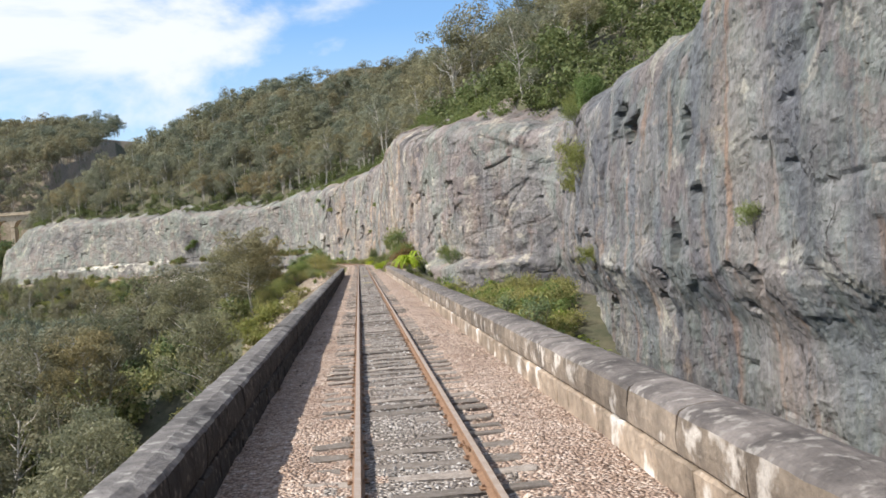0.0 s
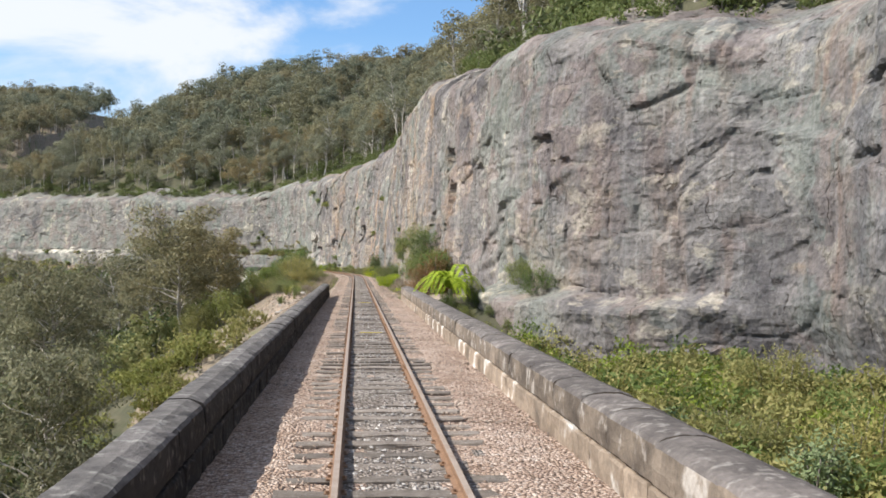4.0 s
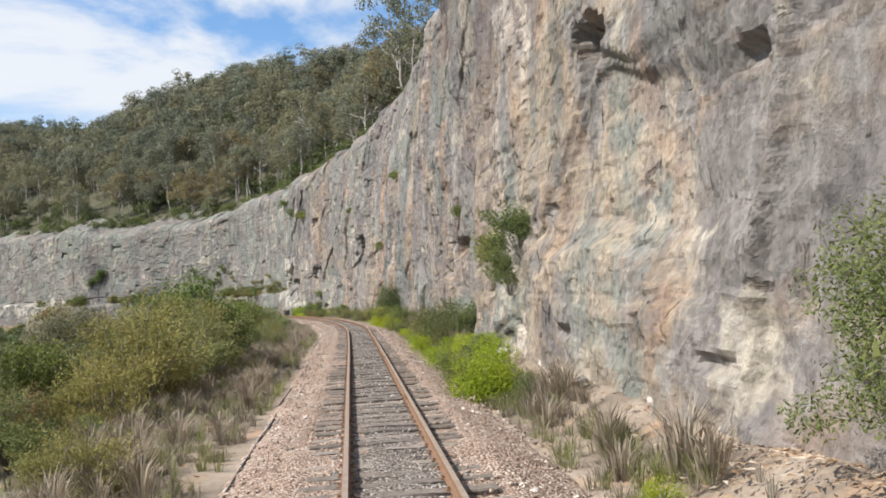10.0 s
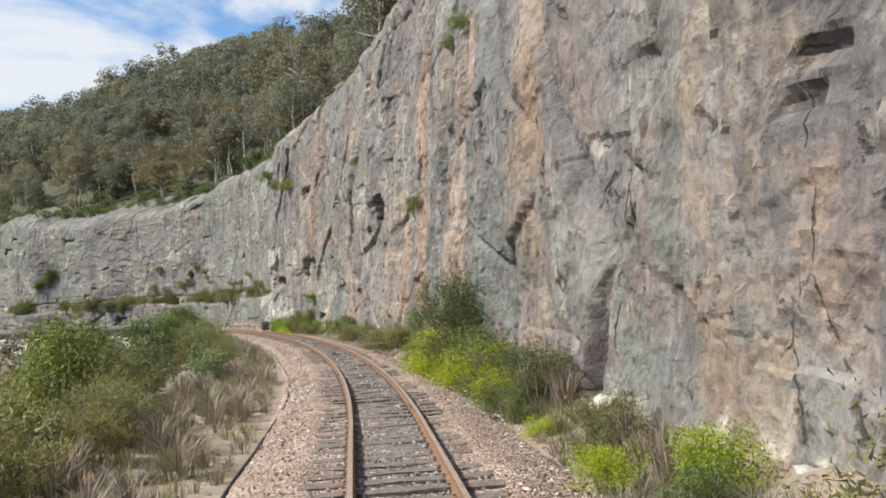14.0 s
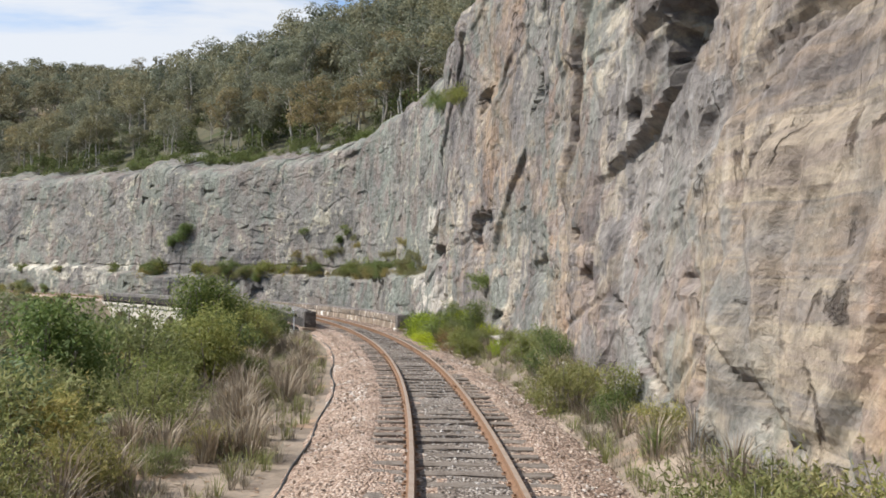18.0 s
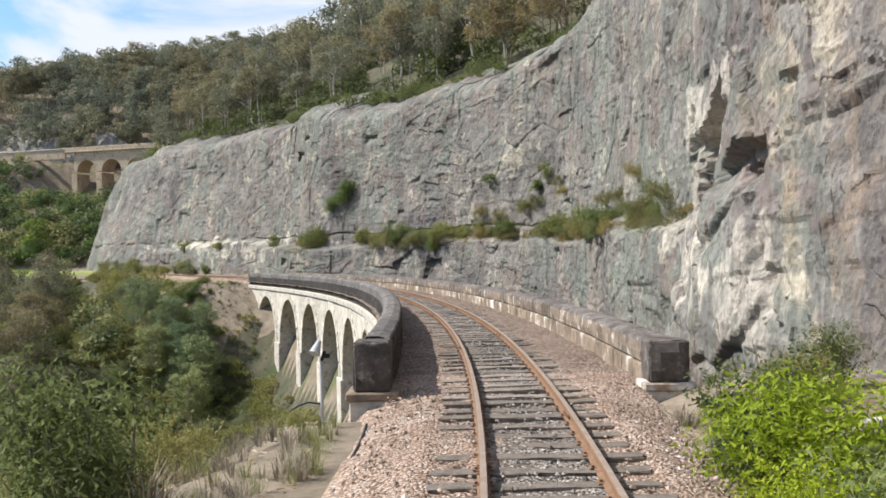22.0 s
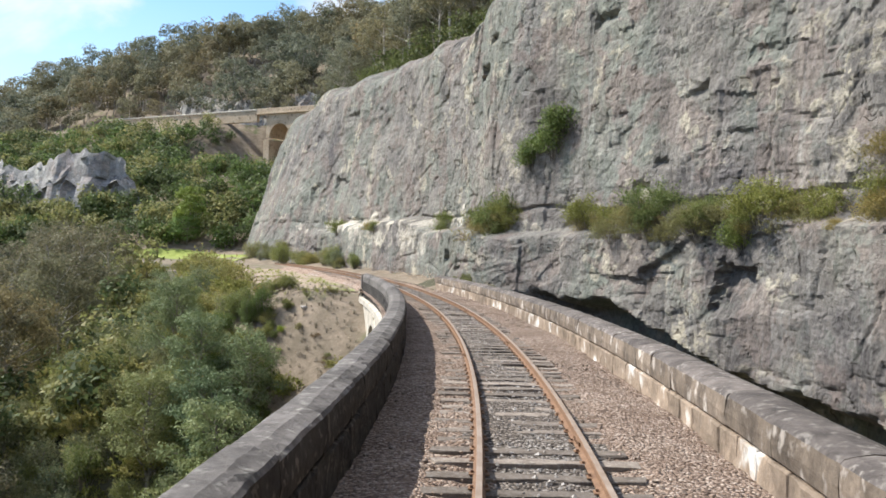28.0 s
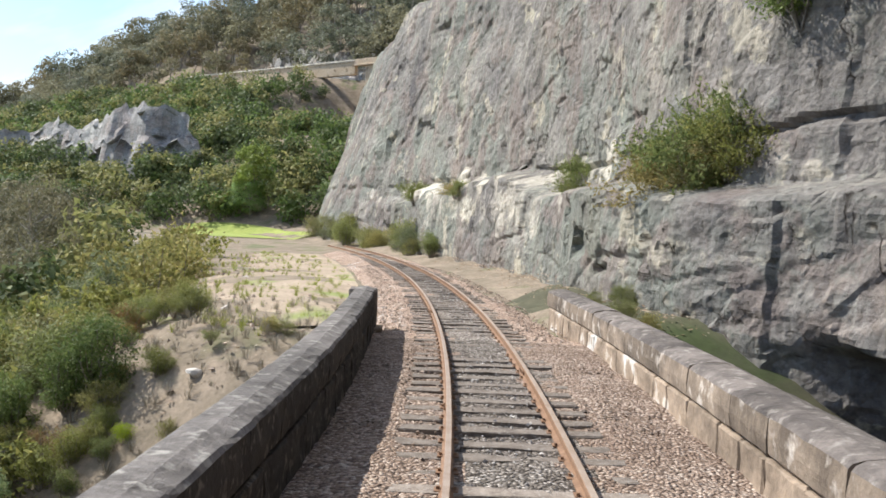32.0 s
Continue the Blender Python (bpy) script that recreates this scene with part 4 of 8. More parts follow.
def wall_relief(u, z):
    """How far the face stands out at u along it and height z, how buff and how pale the rock is there."""
    d = 0.60 * fbm(u / 19, z / 17, None, 2, 11) + 0.03 * fbm(u / 3.4, z / 6, None, 3, 14) + 0.10 * np.floor(5 * fbm(u / 3.0, z / 2.6, None, 4, 15)) / 5
    wu, wz = u + 0.22 * vnoise(u / 2.5, z / 3.5, None, 31) + 0.05 * vnoise(u * 2, z * 2, None, 36), z + 0.22 * vnoise(u / 2.2, z / 1.6, None, 32)
    # squared blocks between upright joints and level beds
    for su, sz, amp, k in ((3.4, 4.6, 0.09, 1.0), (1.25, 0.85, 0.06, 2.0), (0.55, 0.40, 0.025, 3.0)):
        q = np.floor((wu + 0.05 * vnoise(u * 2.3, z * 2.3, None, 33)) / su)
        r = np.floor((wz + 0.06 * vnoise(u * 2.1, z * 2.9, None, 34)) / sz + 7 * (np.sin(q * 12.9898 + k) * 43758.5453 % 1))
        h = np.sin(q * 127.1 + r * 311.7 + k) * 43758.5453 % 1
        d += amp * (1 + 0.8 * ss(300, 315, u)) * (h - 0.5) * ss(-0.2, 0.3, vnoise(u / (su * 3), z / (sz * 3), None, 35 + int(k)))
    # tall slabs, some proud and some fallen away; then blocks, then chips
    for su, sz, seed, proud, gone, low, high, tilt in ((2.6, 9.0, 20, 0.16, 0.20, 0.18, 0.83, 0.10), (7.5, 6.0, 19, 0.24, 0.30, 0.22, 0.78, 0.22), (4.6, 3.6, 21, 0.17, 0.23, 0.15, 0.84, 0.09),
                                                       (1.7, 1.1, 22, 0.07, 0.15, 0.08, 0.90, 0.03), (0.66, 0.45, 23, 0.03, 0.08, 0.06, 0.91, 0.02)):
        v, sl, gap = cells(wu / su, wz / sz, seed)
        flat = 1 - (0.6 if seed < 22 else 0.0) * ss(300, 315, u)
        patchy = ss(-0.35, 0.25, vnoise(u / (su * 3.5), z / (sz * 2.5 + 2), None, seed + 30))
        d += ((proud * (v < low) - gone * (v > high) * (0.5 + 2.5 * (v - high))) * ss(0.0, (0.6 if seed < 22 else 0.24) / su, gap) + 0.045 * (v - 0.5) * ss(0.0, 0.16 / su, gap)) * (0.2 + 0.8 * patchy) * flat + tilt * flat * sl * ss(0.0, (0.5 if seed < 22 else 0.16) / su, gap)
        if seed < 22:
            d -= 0.07 * (1 - ss(0.0, 0.34 / su, gap)) * patchy
    # thin beds that weather in and out
    beds = ss(-0.1, 0.4, vnoise(u / 14, z / 4, None, 42))
    d += (0.03 * vnoise(z / 0.6, u / 9, None, 24) + 0.012 * np.sign(vnoise(z / 0.33, u / 6, None, 25))) * beds + 0.02 * fbm(u / 0.5, z / 0.4, None, 2, 26)
    calm = (0.15 + 0.85 * ss(-0.15, 0.25, vnoise(u / 9, z / 6, None, 44))) * (1 - 0.2 * ss(296, 310, u)) * (1 - 0.4 * (1 - ss(116, 126, u)))
    buff, pale = np.zeros(u.shape), np.zeros(u.shape)
    for su, sz, seed, share, depth in ((7.0, 5.2, 301, 0.34, 0.46), (3.1, 2.1, 302, 0.30, 0.30), (1.3, 0.8, 303, 0.26, 0.13)):
        g, w = spalls(u, z, su, sz, seed, share, depth)
        d -= g * calm
        buff = np.maximum(buff, 0.42 * w * (depth > 0.2))
    jag = 0.12 * vnoise(u * 6.1, z * 6.3, None, 52) + 0.20 * vnoise(u * 1.6, z * 1.3, None, 50) + 0.14 * vnoise(u * 3.1, z * 3.3, None, 51)
    for hu, hz, hw, hh, slant in HOLLOWS_0 + HOLLOWS_A + HOLLOWS_B + HOLLOWS_C + HOLLOWS_D + HOLLOWS_E:
        m = np.abs(u - hu) < 5
        if not m.any():
            continue
        hw, hh = min(hw, 1.35 if hu < 285 else 1.6), min(hh, 0.62 if hu < 285 else 0.9)
        turn = slant if slant else 0.6 * math.sin(9 * hu)
        a = (u[m] - hu) / hw + jag[m]
        q = (hz + hh + (0.45 * turn * a + 0.5 * jag[m]) * hh - z[m]) / (2.2 * hh * np.clip(1 + 0.5 * turn * a, 0.5, 1.5))
        on = (np.abs(a) < 1) & (q > 0) & (q < 1)
        depth = min(0.75, 0.28 + 0.75 * hh)
        d[m] -= np.where(on, depth * (1 - np.clip(q, 0, 1)) ** 0.7 * ss(0, 0.2, (1 - np.abs(a)) * hw) * ss(0, 0.24, q * 2 * hh), 0)
    # the deep notch with a slanting roof over the near end of the bench
    a, q = (u - 299.4) / 2.9 + 0.5 * jag, (6.1 + 0.28 * (299.4 - u) + 0.8 * jag - z) / 3.2
    d -= 1.5 * ss(0, 0.35, 1 - np.abs(a)) * ss(0, 0.06, q) * (1 - np.clip(q, 0, 1)) ** 0.6 * (q < 1)
    edge = 0.8 * vnoise(u / 1.3, z / 1.1, None, 45) + 0.5 * vnoise(u * 2.2, z * 2.0, None, 46)
    for u0, u1, z0, z1, b, p in BUFF:
        k = ss(-0.5, 0.5, np.minimum(np.minimum(u - u0, u1 - u), np.minimum(z - z0, z1 - z)) + edge)
        buff, pale = np.maximum(buff * (1 - 0.3 * k), b * k), np.maximum(pale, p * k)
    quiet = 1 - 0.75 * ss(292, 312, u) - 0.55 * (1 - ss(118, 128, u))
    return d, buff * quiet, pale


def build_cliff(u0, u1, step, nz, apron=16):
    """A stretch of the wall from u0 to u1, with its apron over the rim."""
    us = np.linspace(u0, u1, int((u1 - u0) / step) + 1)
    px, py, rim = (np.interp(us, CU, a) for a in (CXS, CYS, CRIM))
    tx = np.interp(us + 2.5, CU, CXS) - np.interp(us - 2.5, CU, CXS)
    ty = np.interp(us + 2.5, CU, CYS) - np.interp(us - 2.5, CU, CYS)
    ll = np.hypot(tx, ty)
    nx, ny = -ty / ll, tx / ll          # out of the rock, towards the line
    q = np.linspace(0, 1, nz)
    top = rim + 0.7 * fbm(us / 9, us * 0, None, 4, 60) + 0.35 * (cells(us / 3.1, us * 0 + 0.5, 61)[0] - 0.5)
    Z = -8.0 + (top + 8.0)[:, None] * q[None, :]
    U = np.repeat(us[:, None], nz, 1)
    out, buff, pale = (a.reshape(U.shape) for a in wall_relief(U.ravel(), Z.ravel()))
    # batter, the bench over the second viaduct, the cave below it, the rounded rim
    bench = ss(226, 246, py)[:, None] * (1 - ss(-70, -100, px)[:, None])
    ledge = 3.1 + 0.7 * fbm(us / 11, us * 0, None, 3, 62)[:, None]
    out += 1.1 * bench * (1 - ss(-0.25, 0.25, Z - ledge)) - 0.6 * bench
    seam = 0.22 * ss(255, 262, py)[:, None] * (1 - ss(0.0, 0.16, np.abs(Z - 3.9 - 0.15 * fbm(us / 3, us * 0, None, 2, 67)[:, None])))
    out -= seam
    out -= 0.055 * np.clip(Z, 0, 30)
    out += (1.3 * ss(-46, -52, px) * (1 - ss(-54, -64, px)))[:, None]
    out += (0.5 * ss(-46, -52, px) * (1 - ss(-86, -100, px)))[:, None] * (1 - ss(-0.25, 0.25, Z - ledge))
    out += 0.21 * ss(424, 449, us)[:, None] * np.clip(18 - Z, 0, 18.5)
    early = (1 - ss(60, 84, py))[:, None]
    out -= early * 0.04 * np.clip(Z - 4, 0, 30) ** 1.2
    out += early * 0.9 * ss(-1.5, 1.0, Z) - early * 0.9
    toe = (ss(71, 75, py) * (1 - ss(84, 90, py)))[:, None]
    out += 1.4 * toe * (1 - ss(0.2, 0.8, Z - 0.3 * fbm(us / 3, us * 0, None, 2, 68)[:, None]))
    mouth = ss(-49, -45, px)[:, None] * (1 - ss(-31, -28, px))[:, None] * (py > 270)[:, None]
    lip = (-0.55 - 2.55 * ss(-43, -33, px))[:, None] + 0.25 * fbm(us / 2.0, us * 0, None, 3, 66)[:, None]
    out -= 2.6 * mouth * (1 - ss(-0.6, 0.1, Z - lip))
    edge = np.clip((Z - (top[:, None] - 1.3)) / 1.3, 0, 1)
    out -= 0.9 * edge ** 2.2
    X = px[:, None] + nx[:, None] * out
    Y = py[:, None] + ny[:, None] * out
    back = np.linspace(0.5, 9.0, apron)
    base = out[:, -1][:, None] - back[None, :]
    AX, AY = px[:, None] + nx[:, None] * base, py[:, None] + ny[:, None] * base
    AZ = top[:, None] + 0.28 * back[None, :] ** 1.15 + 0.3 * fbm(AX / 2.5, AY / 2.5, None, 3, 63)
    AZ -= ss(6.5, 9.0, back)[None, :] * 3.0
    X, Y, Z = np.hstack([X, AX]), np.hstack([Y, AY]), np.hstack([Z, AZ])
    v = np.stack([X, Y, Z], -1).reshape(-1, 3)
    ob = new("cliff", mesh_of("cliff", v, grid_faces(len(us), nz + apron, flip=True), M_ROCK, False))
    for key, val in (("buff", buff), ("pale", pale)):
        whole = np.hstack([val, np.repeat(val[:, -1:], apron, 1)])
        ob.data.attributes.new(key, "FLOAT", "POINT").data.foreach_set("value", whole.astype(np.float32).ravel())
    tagged(ob, "tall weathered grey and rust-streaked sandstone cliff beside the track", "cliff", kind="structure")
    k = 1 if step > 0.2 else 2
    rows = np.r_[np.linspace(0, nz - 1, 100).astype(int), np.arange(nz, nz + apron)]
    return X[::k, rows], Y[::k, rows], Z[::k, rows]


U_NEAR, U_FAR = (float(CU[np.argmin(np.abs(CYS - y))]) for y in (88.0, 222.0))
U_TURN = float(CU[np.argmin(np.abs(CXS + 70))])
STRETCHES = [build_cliff(0.0, 70.0, 1.0, 90), build_cliff(70.0, U_NEAR, 0.14, 150), build_cliff(U_NEAR, U_FAR, 0.085, 290), build_cliff(U_FAR, U_TURN, 0.115, 215), build_cliff(U_TURN, float(CU[-1]), 0.45, 90)]
CLIFF_X, CLIFF_Y, CLIFF_Z = (np.concatenate([st[i] for st in STRETCHES]) for i in range(3))


# ---- the railway ----
def sweep_line(profile, s0, s1, step, closed=True):
    """A profile of (d, z) carried along the line."""
    n = max(2, int((s1 - s0) / step) + 1)
    ss_ = np.linspace(s0, s1, n)
    pr = np.array(profile, float)
    x, y = on_line(np.repeat(ss_[:, None], len(pr), 1), np.repeat(pr[None, :, 0], n, 0))
    z = pr[None, :, 1] + drop_of(ss_)[:, None]
    v = np.stack([x, y, z], -1).reshape(-1, 3)
    i = np.arange(n * len(pr)).reshape(n, len(pr))
    j = np.roll(i, -1, 1) if closed else i[:, 1:]
    k = i if closed else i[:, :-1]
    f = np.stack([k[:-1], j[:-1], j[1:], k[1:]], -1).reshape(-1, 4)
    return v, f


def build_ballast():
    n, S0, S1 = 44, -30, 352
    ss_ = np.arange(S0, S1, 0.3)
    d = np.linspace(-2.5, 2.5, n)
    S, D = np.meshgrid(ss_, d, indexing="ij")
    x, y = on_line(S, D)
    open_bank = ss(94, 98, S) * (1 - ss(218, 222, S)) + ss(307, 311, S)
    shoulder = np.where(np.abs(D) < 1.25, 0, (np.abs(D) - 1.25))
    z = -0.152 + 0.03 * ss(1.0, 1.2, np.abs(D)) - open_bank * 0.30 * shoulder - 0.06 * (1 - open_bank) * shoulder + 0.022 * fbm(x / 0.25, y / 0.25, None, 2, 70) + 0.03 * fbm(x / 1.5, y / 1.5, None, 2, 71)
    z -= open_bank * 0.5 * ss(2.1, 2.5, np.abs(D))
    z += drop_of(S)
    v = np.stack([x, y, z], -1).reshape(-1, 3)
    faces = np.asarray(grid_faces(len(ss_), n, flip=True))
    mid = np.abs(d[np.min(faces, 1) % n] + 0.05 * np.random.default_rng(9).normal(0, 3, len(faces))) < 0.6
    along, _ = line_of(np.asarray(v)[faces].mean(1)[:, 0], np.asarray(v)[faces].mean(1)[:, 1])
    sooty = (along > 222) & (along < 307)
    ob = new("ballast_bed", mesh_of("ballast_bed", v, [faces[mid & ~sooty], faces[~mid & ~sooty], faces[mid & sooty], faces[~mid & sooty]], [M_BALLAST, M_BALLAST_PINK, M_BALLAST_OLD, M_BALLAST_RUST], True))
    tagged(ob, "bed of brown and grey crushed stone under the track", "ballast", kind="structure")


build_ballast()

OCT = np.array([(1, 0, 0), (-1, 0, 0), (0, 1, 0), (0, -1, 0), (0, 0, 1), (0, 0, -1)], float)
OCT_F = np.array([(0, 2, 4), (2, 1, 4), (1, 3, 4), (3, 0, 4), (2, 0, 5), (1, 2, 5), (3, 1, 5), (0, 3, 5)])


def scatter_stones(name, s, d, z, size, material, label, seed):
    rng = np.random.default_rng(seed)
    n = len(s)
    x, y = on_line(s, d)
    c = np.stack([x, y, z + drop_of(s)], -1)
    v = OCT[None] * size[:, None, None] * rng.uniform(0.55, 1.25, (n, 6, 1)) * np.array([1, 1, 0.75])
    v += rng.normal(0, 0.18, (n, 6, 3)) * size[:, None, None]
    a = rng.uniform(0, 6.28, n)
    ca, sa = np.cos(a)[:, None], np.sin(a)[:, None]
    v = np.stack([v[..., 0] * ca - v[..., 1] * sa, v[..., 0] * sa + v[..., 1] * ca, v[..., 2]], -1) + c[:, None]
    f = OCT_F[None] + 6 * np.arange(n)[:, None, None]
    ob = new(name, mesh_of(name, v.reshape(-1, 3), f.reshape(-1, 3), material))
    tagged(ob, label, "ballast stones", kind="stuff")


def ballast_stones():
    rng = np.random.default_rng(3)
    n = 60000
    s = rng.uniform(2, 335, n)
    d = rng.uniform(-1.9, 2.0, n)
    keep = (np.abs(d - 0.565) > 0.09) & (np.abs(d + 0.565) > 0.09)
    over = np.abs((s + 8.0) / 0.61 - np.round((s + 8.0) / 0.61)) * 0.61 < 0.125
    keep &= ~over | (np.abs(d) > 1.08) | (rng.random(n) < np.where(np.abs(d) < 0.5, 0.30, 0.12))
    s, d = s[keep], d[keep]
    z, size, mid = -0.137 - 0.05 * np.clip(np.abs(d) - 1.25, 0, 1), rng.uniform(0.014, 0.036, len(s)), np.abs(d) < 0.565
    scatter_stones("ballast_stones", s[mid], d[mid], z[mid], size[mid], M_STONE_GREY, "loose grey crushed stone between the rails", 4)
    sooty = ~mid & (s > 222) & (s < 307)
    fresh = ~mid & ~sooty
    scatter_stones("ballast_stones", s[fresh], d[fresh], z[fresh], size[fresh], M_STONE, "loose pinkish-brown crushed stone over the sleeper ends", 6)
    scatter_stones("ballast_stones", s[sooty], d[sooty], z[sooty], size[sooty], M_STONE_RUST, "rust-stained crushed stone over the sleeper ends on the viaduct", 7)
    n = 14000
    s = np.concatenate([rng.uniform(96, 219, n), rng.uniform(309, 345, 3000)])
    side = np.where(rng.random(len(s)) < 0.6, -1, 1)
    d = side * rng.uniform(1.25, 2.1, len(s))
    scatter_stones("pale_ballast_shoulder", s, d, -0.15 - 0.30 * (np.abs(d) - 1.25), rng.uniform(0.018, 0.042, len(s)), M_STONE_PALE, "fresh pale gravel along the edge of the track", 5)


ballast_stones()

track = tagged(new("railway_track"), "single narrow-gauge railway track on weathered timber sleepers", "railway track")


def rail_profile(d0):
    half = [(0.06, -0.135), (0.06, -0.122), (0.012, -0.106), (0.010, -0.045), (0.034, -0.036), (0.035, -0.006), (0.028, 0.0)]
    return [(d0 + a, b) for a, b in half] + [(d0 - a, b) for a, b in reversed(half)]


for d0 in (-0.565, 0.565):
    v, f = sweep_line(rail_profile(d0), -28, 360, 1.0)
    k = np.arange(len(f)) % 14
    child("rail", mesh_of("rail", v, [f[k != 6], f[k == 6]], [M_RAIL, M_RAILTOP]), track, "rusty steel rail with a worn head")


def sleeper_mesh(seed):
    rng = random.Random(seed)
    bm = bmesh.new()
    block(bm, Matrix.Identity(4), (2.12, 0.225, 0.125), 0.012)
    bmesh.ops.subdivide_edges(bm, edges=[e for e in bm.edges if abs(e.verts[0].co.x - e.verts[1].co.x) > 1], cuts=5)
    for v in bm.verts:
        v.co.y += rng.uniform(-0.016, 0.016)
        v.co.z += rng.uniform(-0.012, 0.008)
        if abs(v.co.x) > 1.0:
            v.co.x += rng.uniform(-0.05, 0.03)
    me = bpy.data.meshes.new("sleeper")
    bm.to_mesh(me)
    bm.free()
    me.materials.append(M_SLEEPER)
    return me


SLEEPERS = [sleeper_mesh(i) for i in range(6)]
SPACING = 0.61


def lay_sleepers():
    rng = random.Random(8)
    s, i = -8.0, 0
    rest_v, rest_f, off = [], [], 0
    near = set(range(14, 144)) | set(range(178, 210)) | set(range(372, 500))
    while s < 350:
        m = at_line(s + rng.uniform(-0.03, 0.03), rng.uniform(-0.04, 0.04), -0.19 + rng.uniform(-0.012, 0.012), rng.uniform(-0.02, 0.02))
        me = SLEEPERS[rng.randrange(6)]
        if i in near:
            child("sleeper", me, track, m=m)
        else:
            co = np.empty(len(me.vertices) * 3)
            me.vertices.foreach_get("co", co)
            co = co.reshape(-1, 3) @ np.array(m.to_3x3()).T + np.array(m.translation)
            rest_v.append(co)
            rest_f += [[off + k for k in p.vertices] for p in me.polygons]
            off += len(co)
        s += SPACING
        i += 1
    me = bpy.data.meshes.new("sleepers")
    me.from_pydata(np.concatenate(rest_v).tolist(), [], rest_f)
    me.materials.append(M_SLEEPER)
    tagged(child("sleeper_stretch", me, track, "far stretch of weathered timber sleepers"), kind="stuff")


def rail_fastenings():
    """Bearing plates and spike heads beside the rails."""
    rng = np.random.default_rng(9)
    bm_v, bm_f = [], []
    box_f = np.array([(0, 1, 3, 2), (4, 6, 7, 5), (0, 4, 5, 1), (2, 3, 7, 6), (0, 2, 6, 4), (1, 5, 7, 3)])
    unit = np.array([(x, y, z) for x in (-1, 1) for y in (-1, 1) for z in (-1, 1)], float)
    s = np.arange(-8.0, 335, SPACING)
    n = 0
    for d0 in (-0.565, 0.565):
        for dd, sx, sy, sz, z in ((0.0, 0.10, 0.07, 0.006, -0.122), (-0.068, 0.014, 0.016, 0.016, -0.108), (0.068, 0.014, 0.016, 0.016, -0.108)):
            jit = rng.uniform(-0.03, 0.03, len(s))
            x, y = on_line(s + jit, d0 + dd)
            h = np.clip((s - Y0) / RAD, 0, ANG_END)
            u = unit * (sx, sy, sz)
            vx = x[:, None] + u[None, :, 0] * np.cos(h)[:, None] - u[None, :, 1] * np.sin(h)[:, None]
            vy = y[:, None] + u[None, :, 0] * np.sin(h)[:, None] + u[None, :, 1] * np.cos(h)[:, None]
            vz = z + u[None, :, 2] + drop_of(s)[:, None]
            bm_v.append(np.stack([vx, vy, vz], -1).reshape(-1, 3))
            bm_f.append((box_f[None] + 8 * (n + np.arange(len(s)))[:, None, None]).reshape(-1, 4))
            n += len(s)
    ob = child("rail_fastening", mesh_of("rail_fastening", np.concatenate(bm_v), np.concatenate(bm_f), M_RAIL), track, "rusty bearing plates and spikes")
    tagged(ob, kind="stuff")


rail_fastenings()


def fishplates():
    bm = bmesh.new()
    block(bm, Matrix.Identity(4), (0.024, 0.46, 0.062), 0.004)
    for k in (-0.17, -0.06, 0.06, 0.17):
        bmesh.ops.create_cone(bm, cap_ends=True, segments=6, radius1=0.014, radius2=0.014, depth=0.05, matrix=pose(0.005, k, 0, 0, 90, 0))
    me = bpy.data.meshes.new("fishplate")
    bm.to_mesh(me)
    bm.free()
    me.materials.append(M_RAIL)
    for s in np.arange(7, 330, 12.2):
        for d0, e in ((-0.565, 0.0), (0.565, 3.1)):
            for side in (-1, 1):
                child("fishplate", me, track, m=at_line(s + e, d0 + side * 0.026, -0.068) @ Matrix.Rotation(0 if side > 0 else math.pi, 4, "Z"))


fishplates()


# ---- stone viaducts ----
def coping_mesh(length, seed, material, side, width=0.62, z0=0.14, z1=0.565):
    """One coping stone: a heavy block with a weathered, slightly crowned top and a hewn face towards the track (+x), its foot cut back. Long side along y."""
    rng = random.Random(seed)
    h = width / 2
    prof = [(-h + 0.02, z0), (-h, z0 + 0.03), (-h, z1 - 0.13), (-h + 0.05, z1 - 0.05), (-0.12, z1 - 0.004), (0.06, z1), (h - 0.11, z1 - 0.022), (h - 0.028, z1 - 0.048), (h, z1 - 0.082), (h + 0.012, z0 + 0.17), (h, z0 + 0.035), (h - 0.035, z0)]
    n = 9
    skew = rng.uniform(-0.012, 0.012)
    chip = {rng.randrange(n): rng.uniform(0.006, 0.022) for _ in range(2)}
    verts, faces, mats = [], [], []
    for i in range(n):
        t = i / (n - 1)
        y = (t - 0.5) * (length - 0.006)
        sink = 0.004 if i in (0, n - 1) else 0.0
        for q, (a, b) in enumerate(prof):
            a = a * (1 - sink * 1.2) + rng.uniform(-0.006, 0.006)
            b = b - sink * (b > z0 + 0.1) + rng.uniform(-0.006, 0.004) + skew * (t - 0.5) * (b > z0 + 0.1)
            if q in (7, 8):
                a, b = a - chip.get(i, 0.0), b - 0.5 * chip.get(i, 0.0)
            verts.append((a, y, b))
    k = len(prof)
    for i in range(n - 1):
        for j in range(k):
            faces.append((i * k + j, (i + 1) * k + j, (i + 1) * k + (j + 1) % k, i * k + (j + 1) % k))
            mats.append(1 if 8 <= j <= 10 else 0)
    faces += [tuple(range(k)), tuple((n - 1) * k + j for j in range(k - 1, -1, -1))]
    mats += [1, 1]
    me = bpy.data.meshes.new("coping_stone")
    me.from_pydata(verts, [], faces)
    me.materials.append(material)
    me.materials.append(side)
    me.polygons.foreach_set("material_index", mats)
    return me


